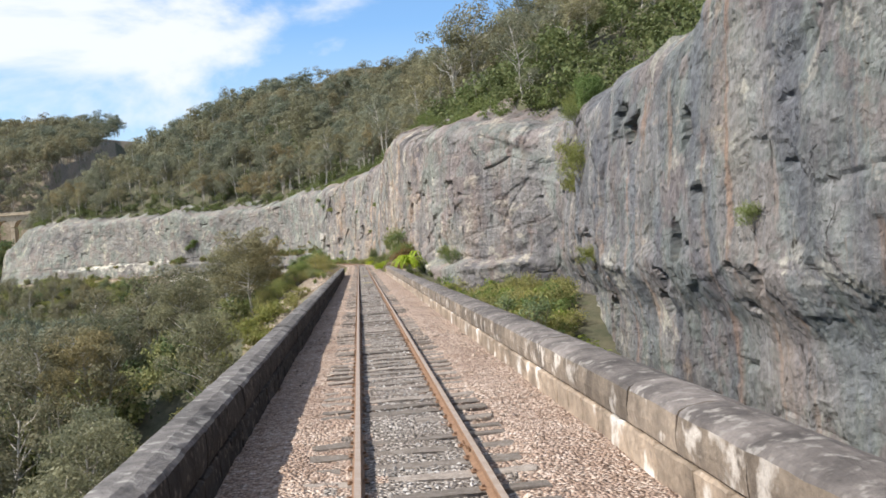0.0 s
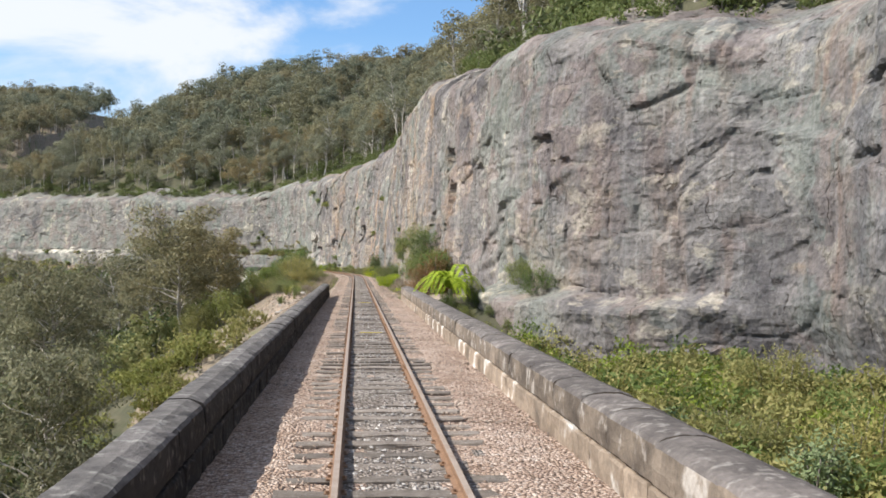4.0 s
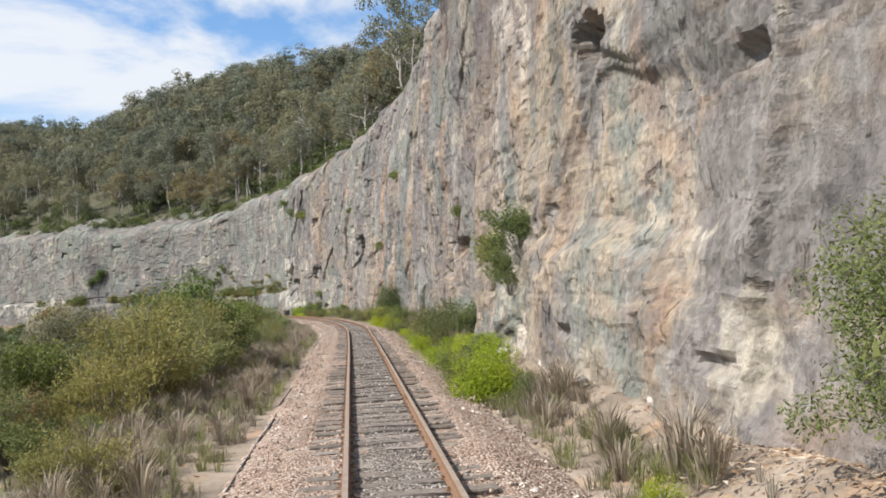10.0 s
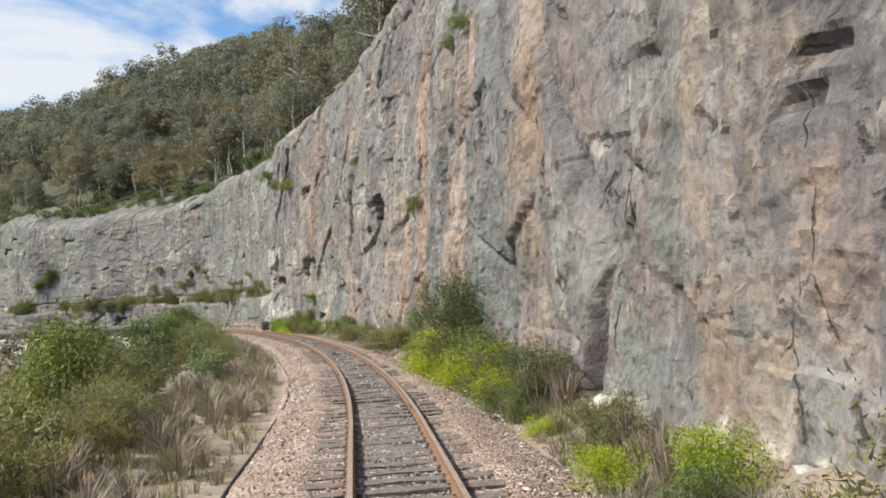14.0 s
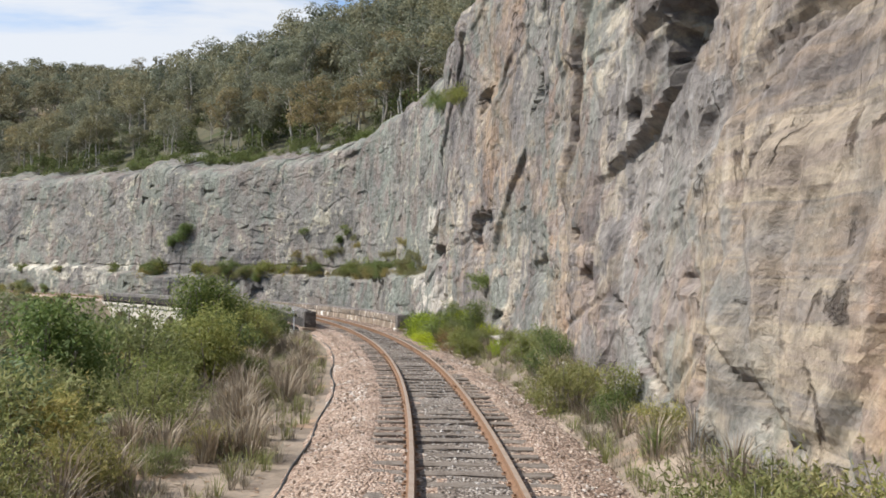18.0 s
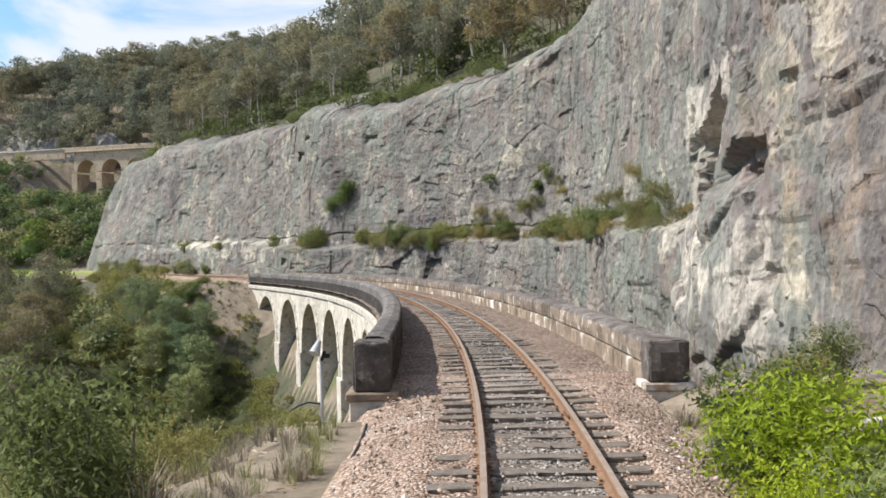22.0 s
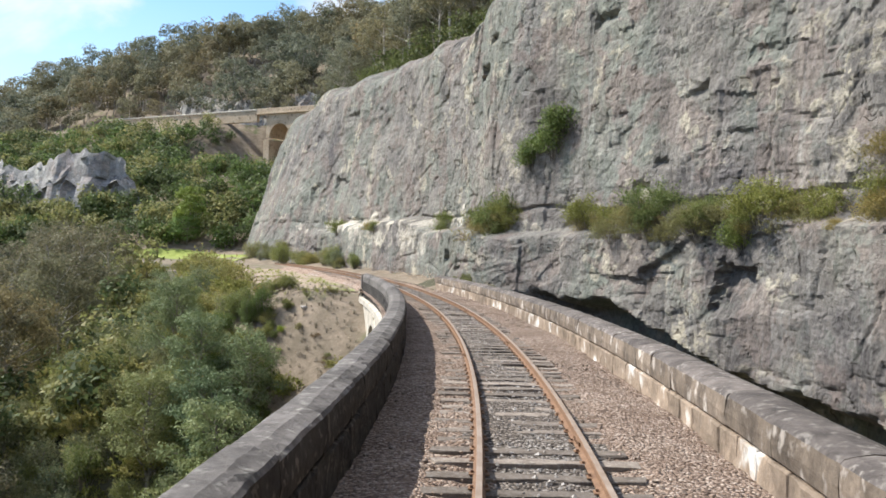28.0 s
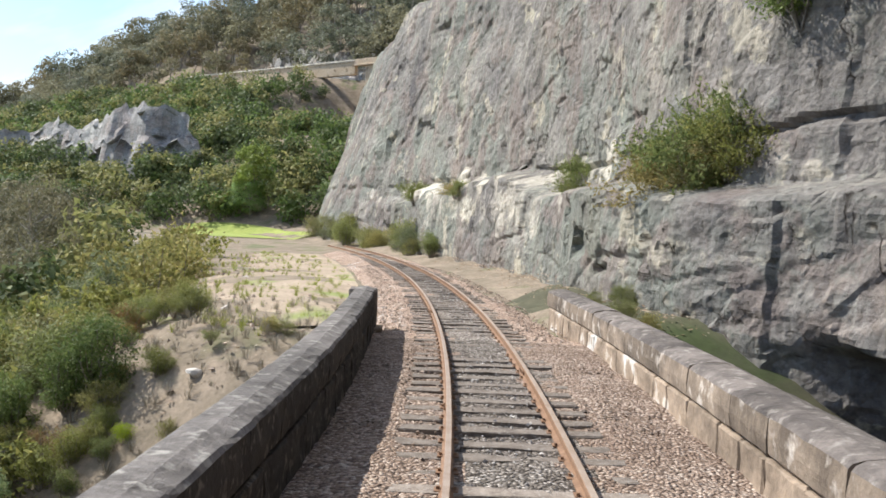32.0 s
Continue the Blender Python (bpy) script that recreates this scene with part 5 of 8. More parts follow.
def wall_block_mesh(length, seed, material, width=0.63, z0=-0.75, z1=0.138):
    rng = random.Random(seed)
    bm = bmesh.new()
    block(bm, Matrix.Translation((0, 0, (z0 + z1) / 2)), (width, length - 0.012, z1 - z0), 0.024)
    bmesh.ops.subdivide_edges(bm, edges=[e for e in bm.edges if e.calc_length() > 0.5], cuts=4, use_grid_fill=True)
    for v in bm.verts:
        v.co.x += rng.uniform(-0.016, 0.016)
        if v.co.z > z1 - 0.06:
            v.co.z -= rng.uniform(0.0, 0.02)
    me = bpy.data.meshes.new("wall_block")
    bm.to_mesh(me)
    bm.free()
    me.materials.append(material)
    return me


LENGTHS = (1.15, 1.45, 1.75)
# left walls: faces towards the track carry the shade-darkened colour
COPINGS, DARK_COPINGS = ({L: [coping_mesh(L, 10 * i + int(L * 100), mat, side, w) for i in range(5)] for L in LENGTHS} for mat, side, w in ((M_COPING_BROWN, M_COPING_FACE, 0.62), (M_COPING, M_WALL_SHADED, 0.46)))
BLOCKS, DARK_BLOCKS = ({L: [wall_block_mesh(L, 50 + 10 * i + int(L * 100), mat, w) for i in range(4)] for L in (0.75, 1.0, 1.3)} for mat, w in ((M_WALL, 0.63), (M_WALL_SHADED, 0.47)))


def parapet(name, s0, s1, d, seed, label, lift=0.0):
    root = tagged(new(name), label, "parapet wall", group="viaduct parapets")
    rng = random.Random(seed)
    s = s0
    while s < s1 - 0.4:
        L = rng.choice(LENGTHS)
        if s + L > s1:
            L = min(LENGTHS, key=lambda q: abs(q - (s1 - s)))
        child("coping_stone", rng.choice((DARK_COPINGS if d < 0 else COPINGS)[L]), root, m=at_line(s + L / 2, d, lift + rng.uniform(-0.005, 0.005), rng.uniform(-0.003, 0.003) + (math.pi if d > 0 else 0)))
        s += L
    end = s
    s = s0
    while s < end - 0.3:
        L = rng.choice(tuple(BLOCKS))
        L = min(BLOCKS, key=lambda q: abs(q - (end - s))) if s + L > end else L
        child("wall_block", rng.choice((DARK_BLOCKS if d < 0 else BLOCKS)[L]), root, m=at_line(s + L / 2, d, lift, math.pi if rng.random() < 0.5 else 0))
        s += L
    return root, end


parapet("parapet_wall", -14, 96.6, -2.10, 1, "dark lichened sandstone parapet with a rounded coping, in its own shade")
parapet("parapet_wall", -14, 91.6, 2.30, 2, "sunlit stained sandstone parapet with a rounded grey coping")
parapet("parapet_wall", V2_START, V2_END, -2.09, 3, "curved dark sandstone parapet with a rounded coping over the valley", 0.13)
parapet("parapet_wall", V2_START + 0.4, V2_END + 4.0, 2.46, 4, "curved sandstone parapet with white stains along its foot")


def pedestal(s, d, seed, label):
    """The square end block of a parapet, with a sunk panel and a moulded cap below it."""
    root = tagged(new("parapet_pier"), label, "pier", group="parapet end piers")
    root.matrix_basis = at_line(s, d, 0)
    bm = bmesh.new()
    w = 0.64 if d > 0 else 0.56
    top = 0.55 if d > 0 else 0.66
    block(bm, Matrix.Translation((0, 0, (top - 0.10) / 2)), (w, 0.62, top + 0.10), 0.035)
    bmesh.ops.subdivide_edges(bm, edges=list(bm.edges), cuts=3, use_grid_fill=True)
    rng = random.Random(seed)
    for v in bm.verts:
        rim = max(abs(v.co.x) / w * 2, abs(v.co.z - (top - 0.10) / 2) / (top + 0.10) * 2)
        if v.co.y < -0.25 and rim < 0.75:
            v.co.y -= rng.uniform(0.01, 0.06)
        v.co += Vector((rng.uniform(-0.008, 0.008), rng.uniform(-0.008, 0.008), rng.uniform(-0.008, 0.008)))
    part("cap_block", bm, M_COPING_BROWN, root, "grey lichened block with a raised panel")
    bm = bmesh.new()
    block(bm, Matrix.Translation((0, 0, -0.16)), (0.80, 0.78, 0.12), 0.02)
    part("string_course", bm, M_WALL, root)
    bm = bmesh.new()
    block(bm, Matrix.Translation((0, 0, -0.85)), (0.70, 0.70, 1.26), 0.02)
    part("base", bm, M_ASHLAR, root)


pedestal(V2_START - 0.33, -2.10, 1, "grey stone end pier of the curved parapet")
pedestal(V2_START + 0.1, 2.46, 2, "low weathered stone end pier beside shrubs")
pedestal(V2_END + 0.32, -2.10, 3, "stone end pier of the curved parapet above the steps")


ARCH_MID = [Y0 + RAD * radians(40.25 - 2.69 * k) for k in range(8)]
HALF_SPAN, CROWN, PIER_FOOT = 3.95, -1.45, -8.6


def viaduct_body():
    """Spandrel walls, arch soffits and piers of the curved viaduct."""
    root = tagged(new("viaduct"), "curved pale sandstone viaduct with round arches", "viaduct", kind="structure")
    left, right, deck = -2.36, 2.76, -0.55
    spring = CROWN - HALF_SPAN
    n = 20
    for mid in ARCH_MID:
        t = np.linspace(-1, 1, 2 * n + 1)
        s = mid + HALF_SPAN * np.sin(t * math.pi / 2)
        za = spring + HALF_SPAN * np.cos(t * math.pi / 2)
        s = np.concatenate([[mid - RAD * radians(2.69) / 2], s, [mid + RAD * radians(2.69) / 2]])
        za = np.concatenate([[spring], za, [spring]])
        rows = []
        for d, z in ((left, None), (left, deck), (right, deck), (right, None)):
            x, y = on_line(s, d)
            rows.append(np.stack([x, y, (za if z is None else np.full(len(s), z)) + drop_of(s)], -1))
        m = len(s)
        v = np.concatenate(rows)
        f = []
        for a in range(4):
            b = (a + 1) % 4
            for i in range(m - 1):
                f.append((a * m + i, b * m + i, b * m + i + 1, a * m + i + 1))
        child("arch", mesh_of("arch", v, np.array(f), M_ASHLAR), root)
        # ring of voussoirs on the outer face
        for k in range(15):
            a0 = math.pi * (k + 0.5) / 15
            bm = bmesh.new()
            block(bm, Matrix.Identity(4), (0.10, 0.80, 0.62), 0.02)
            sm, zz = mid - (HALF_SPAN + 0.30) * math.cos(a0), spring + (HALF_SPAN + 0.30) * math.sin(a0)
            part("voussoir", bm, M_ASHLAR, root, m=at_line(sm, left - 0.01, zz) @ Matrix.Rotation(-(a0 - math.pi / 2), 4, "X"))
    pitch = RAD * radians(2.69)
    for k in range(9):
        s = ARCH_MID[0] + pitch / 2 - k * pitch
        w = pitch - 2 * HALF_SPAN
        for z0, z1, grow, nm in ((PIER_FOOT, spring + 0.02, 0.0, "pier"), (PIER_FOOT - 0.35, PIER_FOOT, 0.22, "string_course"), (-16, PIER_FOOT - 0.35, 0.12, "pier_base")):
            bm = bmesh.new()
            block(bm, Matrix.Translation((0, 0, (z0 + z1) / 2)), (right - left + 2 * grow, w + 2 * grow, z1 - z0), 0.03)
            part(nm, bm, M_ASHLAR, root, m=at_line(s, 0.02, 0))
    for s0, s1 in ((V2_START - 0.7, ARCH_MID[-1] - pitch / 2 + 0.1), (ARCH_MID[0] + pitch / 2 - 0.1, V2_END + 0.7)):
        v, f = sweep_line([(left, -14), (left, deck), (right, deck), (right, -14)], s0, s1, 0.8)
        cap = len(v)
        child("abutment", mesh_of("abutment", v, np.concatenate([f, [[0, 3, 2, 1], [cap - 4, cap - 3, cap - 2, cap - 1]]]), M_ASHLAR), root)
    v, f = sweep_line([(left - 0.16, -0.80), (left - 0.16, -0.56), (left, -0.50), (left, -0.86)], V2_START, V2_END, 0.8)
    child("string_course", mesh_of("string_course", v, f, M_ASHLAR), root)
    # stepped wing wall down the bank at the far end
    for k in range(9):
        bm = bmesh.new()
        block(bm, Matrix.Translation((0, 0, -2)), (1.5, 0.8, 4.0), 0.03)
        part("wing_wall_step", bm, M_COPING_BROWN, root, m=at_line(V2_END + 0.3 - 0.62 * k, -3.25, -0.85 - 0.55 * k))
    return root


viaduct_body()


def first_viaduct_body():
    root = tagged(new("viaduct"), "straight sandstone viaduct on solid walls", "viaduct", kind="structure")
    for a, b in ((-2.38, -1.85), (1.98, 2.6)):
        v, f = sweep_line([(a, -16), (a, -0.75), (b, -0.75), (b, -16)], -30, 97 if a < 0 else 92, 2.0)
        cap = len(v)
        child("side_wall", mesh_of("side_wall", v, np.concatenate([f, [[0, 3, 2, 1], [cap - 4, cap - 3, cap - 2, cap - 1]]]), M_WALL), root)


first_viaduct_body()


# ---- the upper road's viaduct on the far slope ----
def upper_viaduct():
    root = tagged(new("upper_viaduct"), "distant warm sandstone viaduct with round arches high on the slope", "viaduct")
    y0, y1, deck, pitch, half = 395.0, 399.5, 26.2, 6.7, 2.6
    for k in range(5):
        mid = -154.3 + pitch * k
        t = np.linspace(-1, 1, 25)
        s = np.concatenate([[mid - pitch / 2], mid + half * np.sin(t * math.pi / 2), [mid + pitch / 2]])
        za = np.concatenate([[deck - 2.0 - half], deck - 2.0 - half + half * np.cos(t * math.pi / 2), [deck - 2.0 - half]])
        rows = [np.stack([s, np.full(len(s), y), za if z is None else np.full(len(s), z)], -1) for y, z in ((y0, None), (y0, deck), (y1, deck), (y1, None))]
        m = len(s)
        f = [(a * m + i, ((a + 1) % 4) * m + i, ((a + 1) % 4) * m + i + 1, a * m + i + 1) for a in range(4) for i in range(m - 1)]
        child("arch", mesh_of("arch", np.concatenate(rows), np.array(f)[:, ::-1], M_ASHLAR_WARM), root)
        bm = bmesh.new()
        block(bm, Matrix.Translation((mid - pitch / 2, (y0 + y1) / 2, deck - 11)), (pitch - 2 * half, y1 - y0, 12.0), 0.05)
        part("pier", bm, M_ASHLAR_WARM, root)
    for y in (y0, y1):
        bm = bmesh.new()
        block(bm, Matrix.Translation((-134, y, deck + 0.5)), (52, 0.55, 1.0), 0.06)
        part("parapet", bm, M_ASHLAR_WARM, root)
        bm = bmesh.new()
        block(bm, Matrix.Translation((-134, y, deck + 0.02)), (52, 0.85, 0.3), 0.05)
        part("string_course", bm, M_ASHLAR_WARM, root)
    road = tagged(new("retaining_wall"), "long pale stone retaining wall of the upper road", "retaining wall")
    bm = bmesh.new()
    block(bm, Matrix.Translation((-183, 395.2, deck - 0.4)), (46, 0.8, 2.2), 0.06)
    part("wall_face", bm, M_ASHLAR_WARM, road)
    bm = bmesh.new()
    block(bm, Matrix.Translation((-183, 395.2, deck + 0.8)), (46, 1.1, 0.3), 0.06)
    part("coping", bm, M_ASHLAR, road)


upper_viaduct()
lay_sleepers()


# ---- plants ----
def leaf_quads(c, size, rng, face=None, slim=0.55, loose=0.65):
    """Small leaf-shaped quads round the centres c; size in metres (one each); face: the way that each tends to look."""
    n = len(c)
    nor = rng.normal(0, loose, (n, 3)) + (0, 0, 0.5)
    if face is not None:
        nor += face
    nor /= np.linalg.norm(nor, axis=1)[:, None] + 1e-9
    a = np.cross(nor, rng.normal(0, 1, (n, 3)))
    a /= np.linalg.norm(a, axis=1)[:, None] + 1e-9
    b = np.cross(nor, a)
    l, w = a * size[:, None] * 0.5, b * size[:, None] * 0.5 * slim
    v = np.stack([c - l + w, c + l, c - l - w], 1).reshape(-1, 3)
    return v, np.arange(3 * n).reshape(n, 3)


def limb(p0, p1, r0, r1, rng, sides=6, rings=4, wobble=0.08):
    """A tapered, slightly bent limb as (verts, faces)."""
    p0, p1 = np.array(p0, float), np.array(p1, float)
    ax = p1 - p0
    L = np.linalg.norm(ax)
    ax = ax / max(L, 1e-6)
    side = np.cross(ax, (0.31, 0.87, 0.21))
    side /= np.linalg.norm(side)
    oth = np.cross(ax, side)
    vs = []
    for i in range(rings + 1):
        t = i / rings
        c = p0 + ax * L * t + (side * rng.normal() + oth * rng.normal()) * wobble * L * t * (1 - t) * 1.5
        r = r0 + (r1 - r0) * t
        a = np.arange(sides) * 2 * math.pi / sides
        vs.append(c + r * (np.cos(a)[:, None] * side + np.sin(a)[:, None] * oth))
    v = np.concatenate(vs)
    i = np.arange((rings + 1) * sides).reshape(rings + 1, sides)
    j = np.roll(i, -1, 1)
    return v, np.stack([i[:-1], j[:-1], j[1:], i[1:]], -1).reshape(-1, 4)


def join(pieces):
    vs, fs, o = [], [], 0
    for v, f in pieces:
        vs.append(v)
        fs.append(f + o)
        o += len(v)
    return np.concatenate(vs), np.concatenate(fs)


def blob(center, radii, n, rng, hollow=0.45):
    """Points in an uneven ellipsoid, denser near its skin."""
    d = rng.normal(0, 1, (n, 3))
    d /= np.linalg.norm(d, axis=1)[:, None]
    r = (hollow + (1 - hollow) * rng.random(n) ** 0.6)
    r *= 1 + 0.25 * vnoise(d[:, 0] * 2.1 + center[0], d[:, 1] * 2.1 + center[1], d[:, 2] * 2.1, 7)
    return np.array(center) + d * r[:, None] * np.array(radii)


def gum_shape(seed, h=10.0, spread=3.0, leaves=240, leaf=0.55, clumps=11, sides=5, bare=0.45, puff=0.38, slim=0.55, loose=0.65):
    """Wood and leaves of a gum tree, its foot at the origin."""
    rng = np.random.default_rng(seed)
    lean = rng.normal(0, 0.05, 2) * h
    top = np.array([lean[0], lean[1], h * 0.82])
    r = 0.016 * h
    wood = [limb((0, 0, -0.6), top, r, r * 0.35, rng, sides, 5, 0.05)]
    cs, outs = [], []
    for k in range(clumps):
        t = bare + (0.97 - bare) * (k + rng.random()) / clumps
        a = k * 2.4 + rng.uniform(-0.5, 0.5)
        reach = spread * (0.35 + 0.65 * rng.random()) * (1.15 - 0.55 * (t - bare) / (1 - bare))
        base = np.array([lean[0] * t, lean[1] * t, h * 0.82 * t])
        tip = base + np.array([math.cos(a) * reach, math.sin(a) * reach, h * (0.10 + 0.10 * rng.random())])
        if sides > 4 or k % 4 == 0:
            wood.append(limb(base, tip, r * 0.42 * (1.2 - t * 0.6), r * 0.1, rng, max(3, sides - 2), 3 if sides > 4 else 1, 0.12))
        q = spread * puff * rng.uniform(0.75, 1.3)
        cs.append(blob(tip, (q, q, q * 0.6), max(3, leaves // clumps), rng, 0.7 if leaves < 1500 else 0.45))
        outs.append((cs[-1] - tip) / q)
    c = np.concatenate(cs)
    lv, lf = leaf_quads(c, rng.uniform(0.6, 1.3, len(c)) * leaf, rng, np.concatenate(outs) * 0.9, slim, loose)
    wv, wf = join(wood)
    return wv, wf, lv, lf


def shrub_shape(seed, h=2.0, w=1.4, leaves=500, leaf=0.16, lobes=7, flat=0.8, slim=0.55, loose=0.65):
    rng = np.random.default_rng(seed)
    wood, cs, outs = [], [], []
    for k in range(lobes):
        a = k * 2.4 + rng.uniform(-0.4, 0.4)
        q = rng.uniform(0.15, 0.75) * w * 0.8
        tip = np.array([math.cos(a) * q, math.sin(a) * q, h * (0.18 + 0.66 * rng.random())])
        if leaves > 500 or k % 3 == 0:
            wood.append(limb((0.06 * math.cos(a), 0.06 * math.sin(a), -0.25), tip, 0.018 * h, 0.006 * h, rng, 4 if leaves > 500 else 3, 3 if leaves > 500 else 1, 0.12))
        rr = w * rng.uniform(0.32, 0.5)
        cs.append(blob(tip, (rr, rr, rr * flat), leaves // lobes, rng, 0.3))
        outs.append((cs[-1] - tip) / rr)
    c = np.concatenate(cs)
    c[:, 2] = np.maximum(c[:, 2], 0.02)
    lv, lf = leaf_quads(c, rng.uniform(0.6, 1.35, len(c)) * leaf, rng, np.concatenate(outs) * 0.8, slim, loose)
    wv, wf = join(wood)
    return wv, wf, lv, lf


def broom_shape(seed, h=1.7, w=1.2, twigs=200, per=11, leaf=0.07, clumps=7, slim=0.3):
    """A heath bush: many upright twigs in a few clumps, set with narrow leaves."""
    rng = np.random.default_rng(seed)
    wood = []
    ca = np.arange(clumps) * 2.4 + rng.uniform(-0.4, 0.4, clumps)
    cr = w * 0.62 * np.sqrt((np.arange(clumps) + 0.5) / clumps)
    hub = np.stack([np.cos(ca) * cr, np.sin(ca) * cr, h * rng.uniform(0.06, 0.66, clumps) * (1.15 - 0.6 * cr / w)], -1)
    for q in hub:
        if per < 9 and len(wood) > 1:
            break
        wood.append(limb((q[0] * 0.15, q[1] * 0.15, -0.25), q + (0, 0, 0.2 * h), 0.014 * h, 0.005 * h, rng, 4, 2, 0.1))
    k = rng.integers(0, clumps, twigs)
    d = rng.normal(0, 0.75, (twigs, 3)) * (1, 1, 0.5) + (0, 0, 0.6) + hub[k] * (0.55, 0.55, 0) / w
    d /= np.linalg.norm(d, axis=1)[:, None]
    base = hub[k] + rng.normal(0, 0.13 * w, (twigs, 3)) * (1, 1, 0.6)
    L = h * rng.uniform(0.14, 0.36, twigs)
    t = rng.random((twigs, per)) ** 0.8
    c = (base[:, None] + d[:, None] * (L[:, None] * t)[..., None]).reshape(-1, 3)
    c += rng.normal(0, 0.025, c.shape)
    c[:, 2] = np.maximum(c[:, 2], 0.02)
    a = np.repeat(d, per, 0) * 0.8 + rng.normal(0, 0.55, c.shape)
    a /= np.linalg.norm(a, axis=1)[:, None]
    b = np.cross(a, rng.normal(0, 1, c.shape) + np.repeat(d, per, 0) * 0.2)
    b /= np.linalg.norm(b, axis=1)[:, None] + 1e-9
    size = rng.uniform(0.6, 1.4, len(c))[:, None] * leaf
    l, q = a * size * 0.5, b * size * 0.5 * slim
    v = np.stack([c - l + q, c + l, c - l - q], 1).reshape(-1, 3)
    wv, wf = join(wood)
    return wv, wf, v, np.arange(len(v)).reshape(-1, 3)


def scatter(name, shapes, places, leaf_mat, wood_mat, label, category, seed):
    """Many plants in one object of kind stuff. places: rows of x, y, z, scale."""
    rng = np.random.default_rng(seed)
    wv, wf, lv, lf = [], [], [], []
    wo = lo = 0
    for x, y, z, sc in places:
        w, f, l, g = shapes[rng.integers(len(shapes))]
        a = rng.uniform(0, 6.283)
        R = np.array([(math.cos(a), -math.sin(a), 0), (math.sin(a), math.cos(a), 0), (0, 0, rng.uniform(0.85, 1.15))]) * sc
        for src, fc, vs, fs in ((w, f, wv, wf), (l, g, lv, lf)):
            vs.append(src @ R.T + (x, y, z))
        wf.append(f + wo)
        lf.append(g + lo)
        wo += len(w)
        lo += len(l)
    v = np.concatenate(wv + lv)
    me = mesh_of(name, v, [np.concatenate(wf), np.concatenate(lf) + wo], [wood_mat, leaf_mat])
    return tagged(new(name, me), label, category, kind="stuff")


def build_forest():
    rng = np.random.default_rng(21)
    n = 13500
    x, y = rng.uniform(-330, 60, n), rng.uniform(66, 590, n)
    cd, rim = behind_cliff(x, y)
    s, d = line_of(x, y)
    h2 = (x + 118) * -0.235 + (y - 352) * 0.97
    on_hill = (cd > 5.5) & (cd < 100) & (x > -150)
    on_far = (cd < 0) & (h2 > 60) & (x < -100) & (h2 < 250)
    z = ground_height(x, y)
    gums = [gum_shape(k, 9 + k % 4, 3.3, 840, 0.43, 12, 4, 0.40, 0.42, 0.8, 0.32) for k in range(8)]
    near_gums = [gum_shape(60 + k, 9 + k % 4, 3.2, 2100, 0.26, 14, 5, 0.44, 0.38, 0.7, 0.36) for k in range(6)]
    low = [shrub_shape(40 + k, 2.4, 2.1, 330, 0.26, 7, 0.85, 0.8, 0.45) for k in range(5)]
    keep = rng.random(n)
    sel = (on_hill & (keep < np.where(cd < 30, np.where(y < 112, 0.3, 1.0), 0.85))) | (on_far & (keep < 0.98))
    pl = np.stack([x, y, z - 0.2, rng.uniform(0.55, 1.1, n) * np.where((y < 112) & (cd < 24) & (cd > 0), 0.6, 1.0)], -1)
    tone = vnoise(x / 22, y / 22, None, 5) + rng.normal(0, 0.4, n)
    for k, (mat, mask, bark, lab) in enumerate(((M_GUM, tone < -0.2, M_BARK_PALE, "grey-green gum forest with pale trunks covering the hillside"), (M_GUM, (tone >= -0.2) & (tone < 0.62), M_BARK_PALE, "grey-green gum forest covering the hillside"),
                                                (M_GUM_BROWN, tone >= 0.62, M_BARK, "browning gum trees among the hillside forest"))):
        close = (cd > 0) & (cd < 24) & (y > 60) & (x > -125)
        scatter("hillside_forest", gums, pl[sel & mask & ~close], mat, bark, lab, "forest", 30 + k)
        scatter("rim_forest", near_gums, pl[sel & mask & close & (keep < 0.75)], mat, bark, lab.replace("hillside", "slope above the cliff"), "forest", 34 + k)
    n = 3300
    x, y = rng.uniform(-190, -8, n), rng.uniform(6, 345, n)
    s, d = line_of(x, y)
    h2 = (x + 118) * -0.235 + (y - 352) * 0.97
    sel = (d < np.where(s > 205, -13, -22)) & (d > -100) & (h2 < -3) & (y > 0.25 * -x) & ~((s > 304) & (d > -17))
    pl = np.stack([x, y, ground_height(x, y) - 0.2, rng.uniform(0.6, 1.1, n) * np.where(s > 225, 0.75, 1.0)], -1)
    tone = vnoise(x / 14, y / 14, None, 6) + rng.normal(0, 0.4, n)
    for k, (mat, mask, lab) in enumerate(((M_GUM, tone < 0.1, "olive gum trees filling the valley below the track"), (M_GUM_BROWN, tone >= 0.1, "brown-tinged gum trees in the valley below the track"))):
        scatter("valley_forest", near_gums if k else gums, pl[sel & mask & ((d > -60) if k else (d < -40))], mat, M_BARK_PALE if k else M_BARK, lab, "forest", 40 + k)
    # understorey
    m = 5200
    x, y = rng.uniform(-150, 40, m), np.where(rng.random(m) < 0.25, rng.uniform(60, 120, m), rng.uniform(60, 400, m))
    cd, rim = behind_cliff(x, y)
    pl = np.stack([x, y, ground_height(x, y) - 0.1, rng.uniform(0.6, 1.4, m)], -1)
    scatter("hillside_scrub", low, pl[(cd > 4.0) & (cd < 60)], M_SHRUB_FAR, M_BARK, "green scrub under the hillside trees", "scrub", 50)
    m = 4200
    x, y = rng.uniform(-290, -106, m), rng.uniform(335, 440, m)
    cd, rim = behind_cliff(x, y)
    h2 = (x + 118) * -0.235 + (y - 352) * 0.97
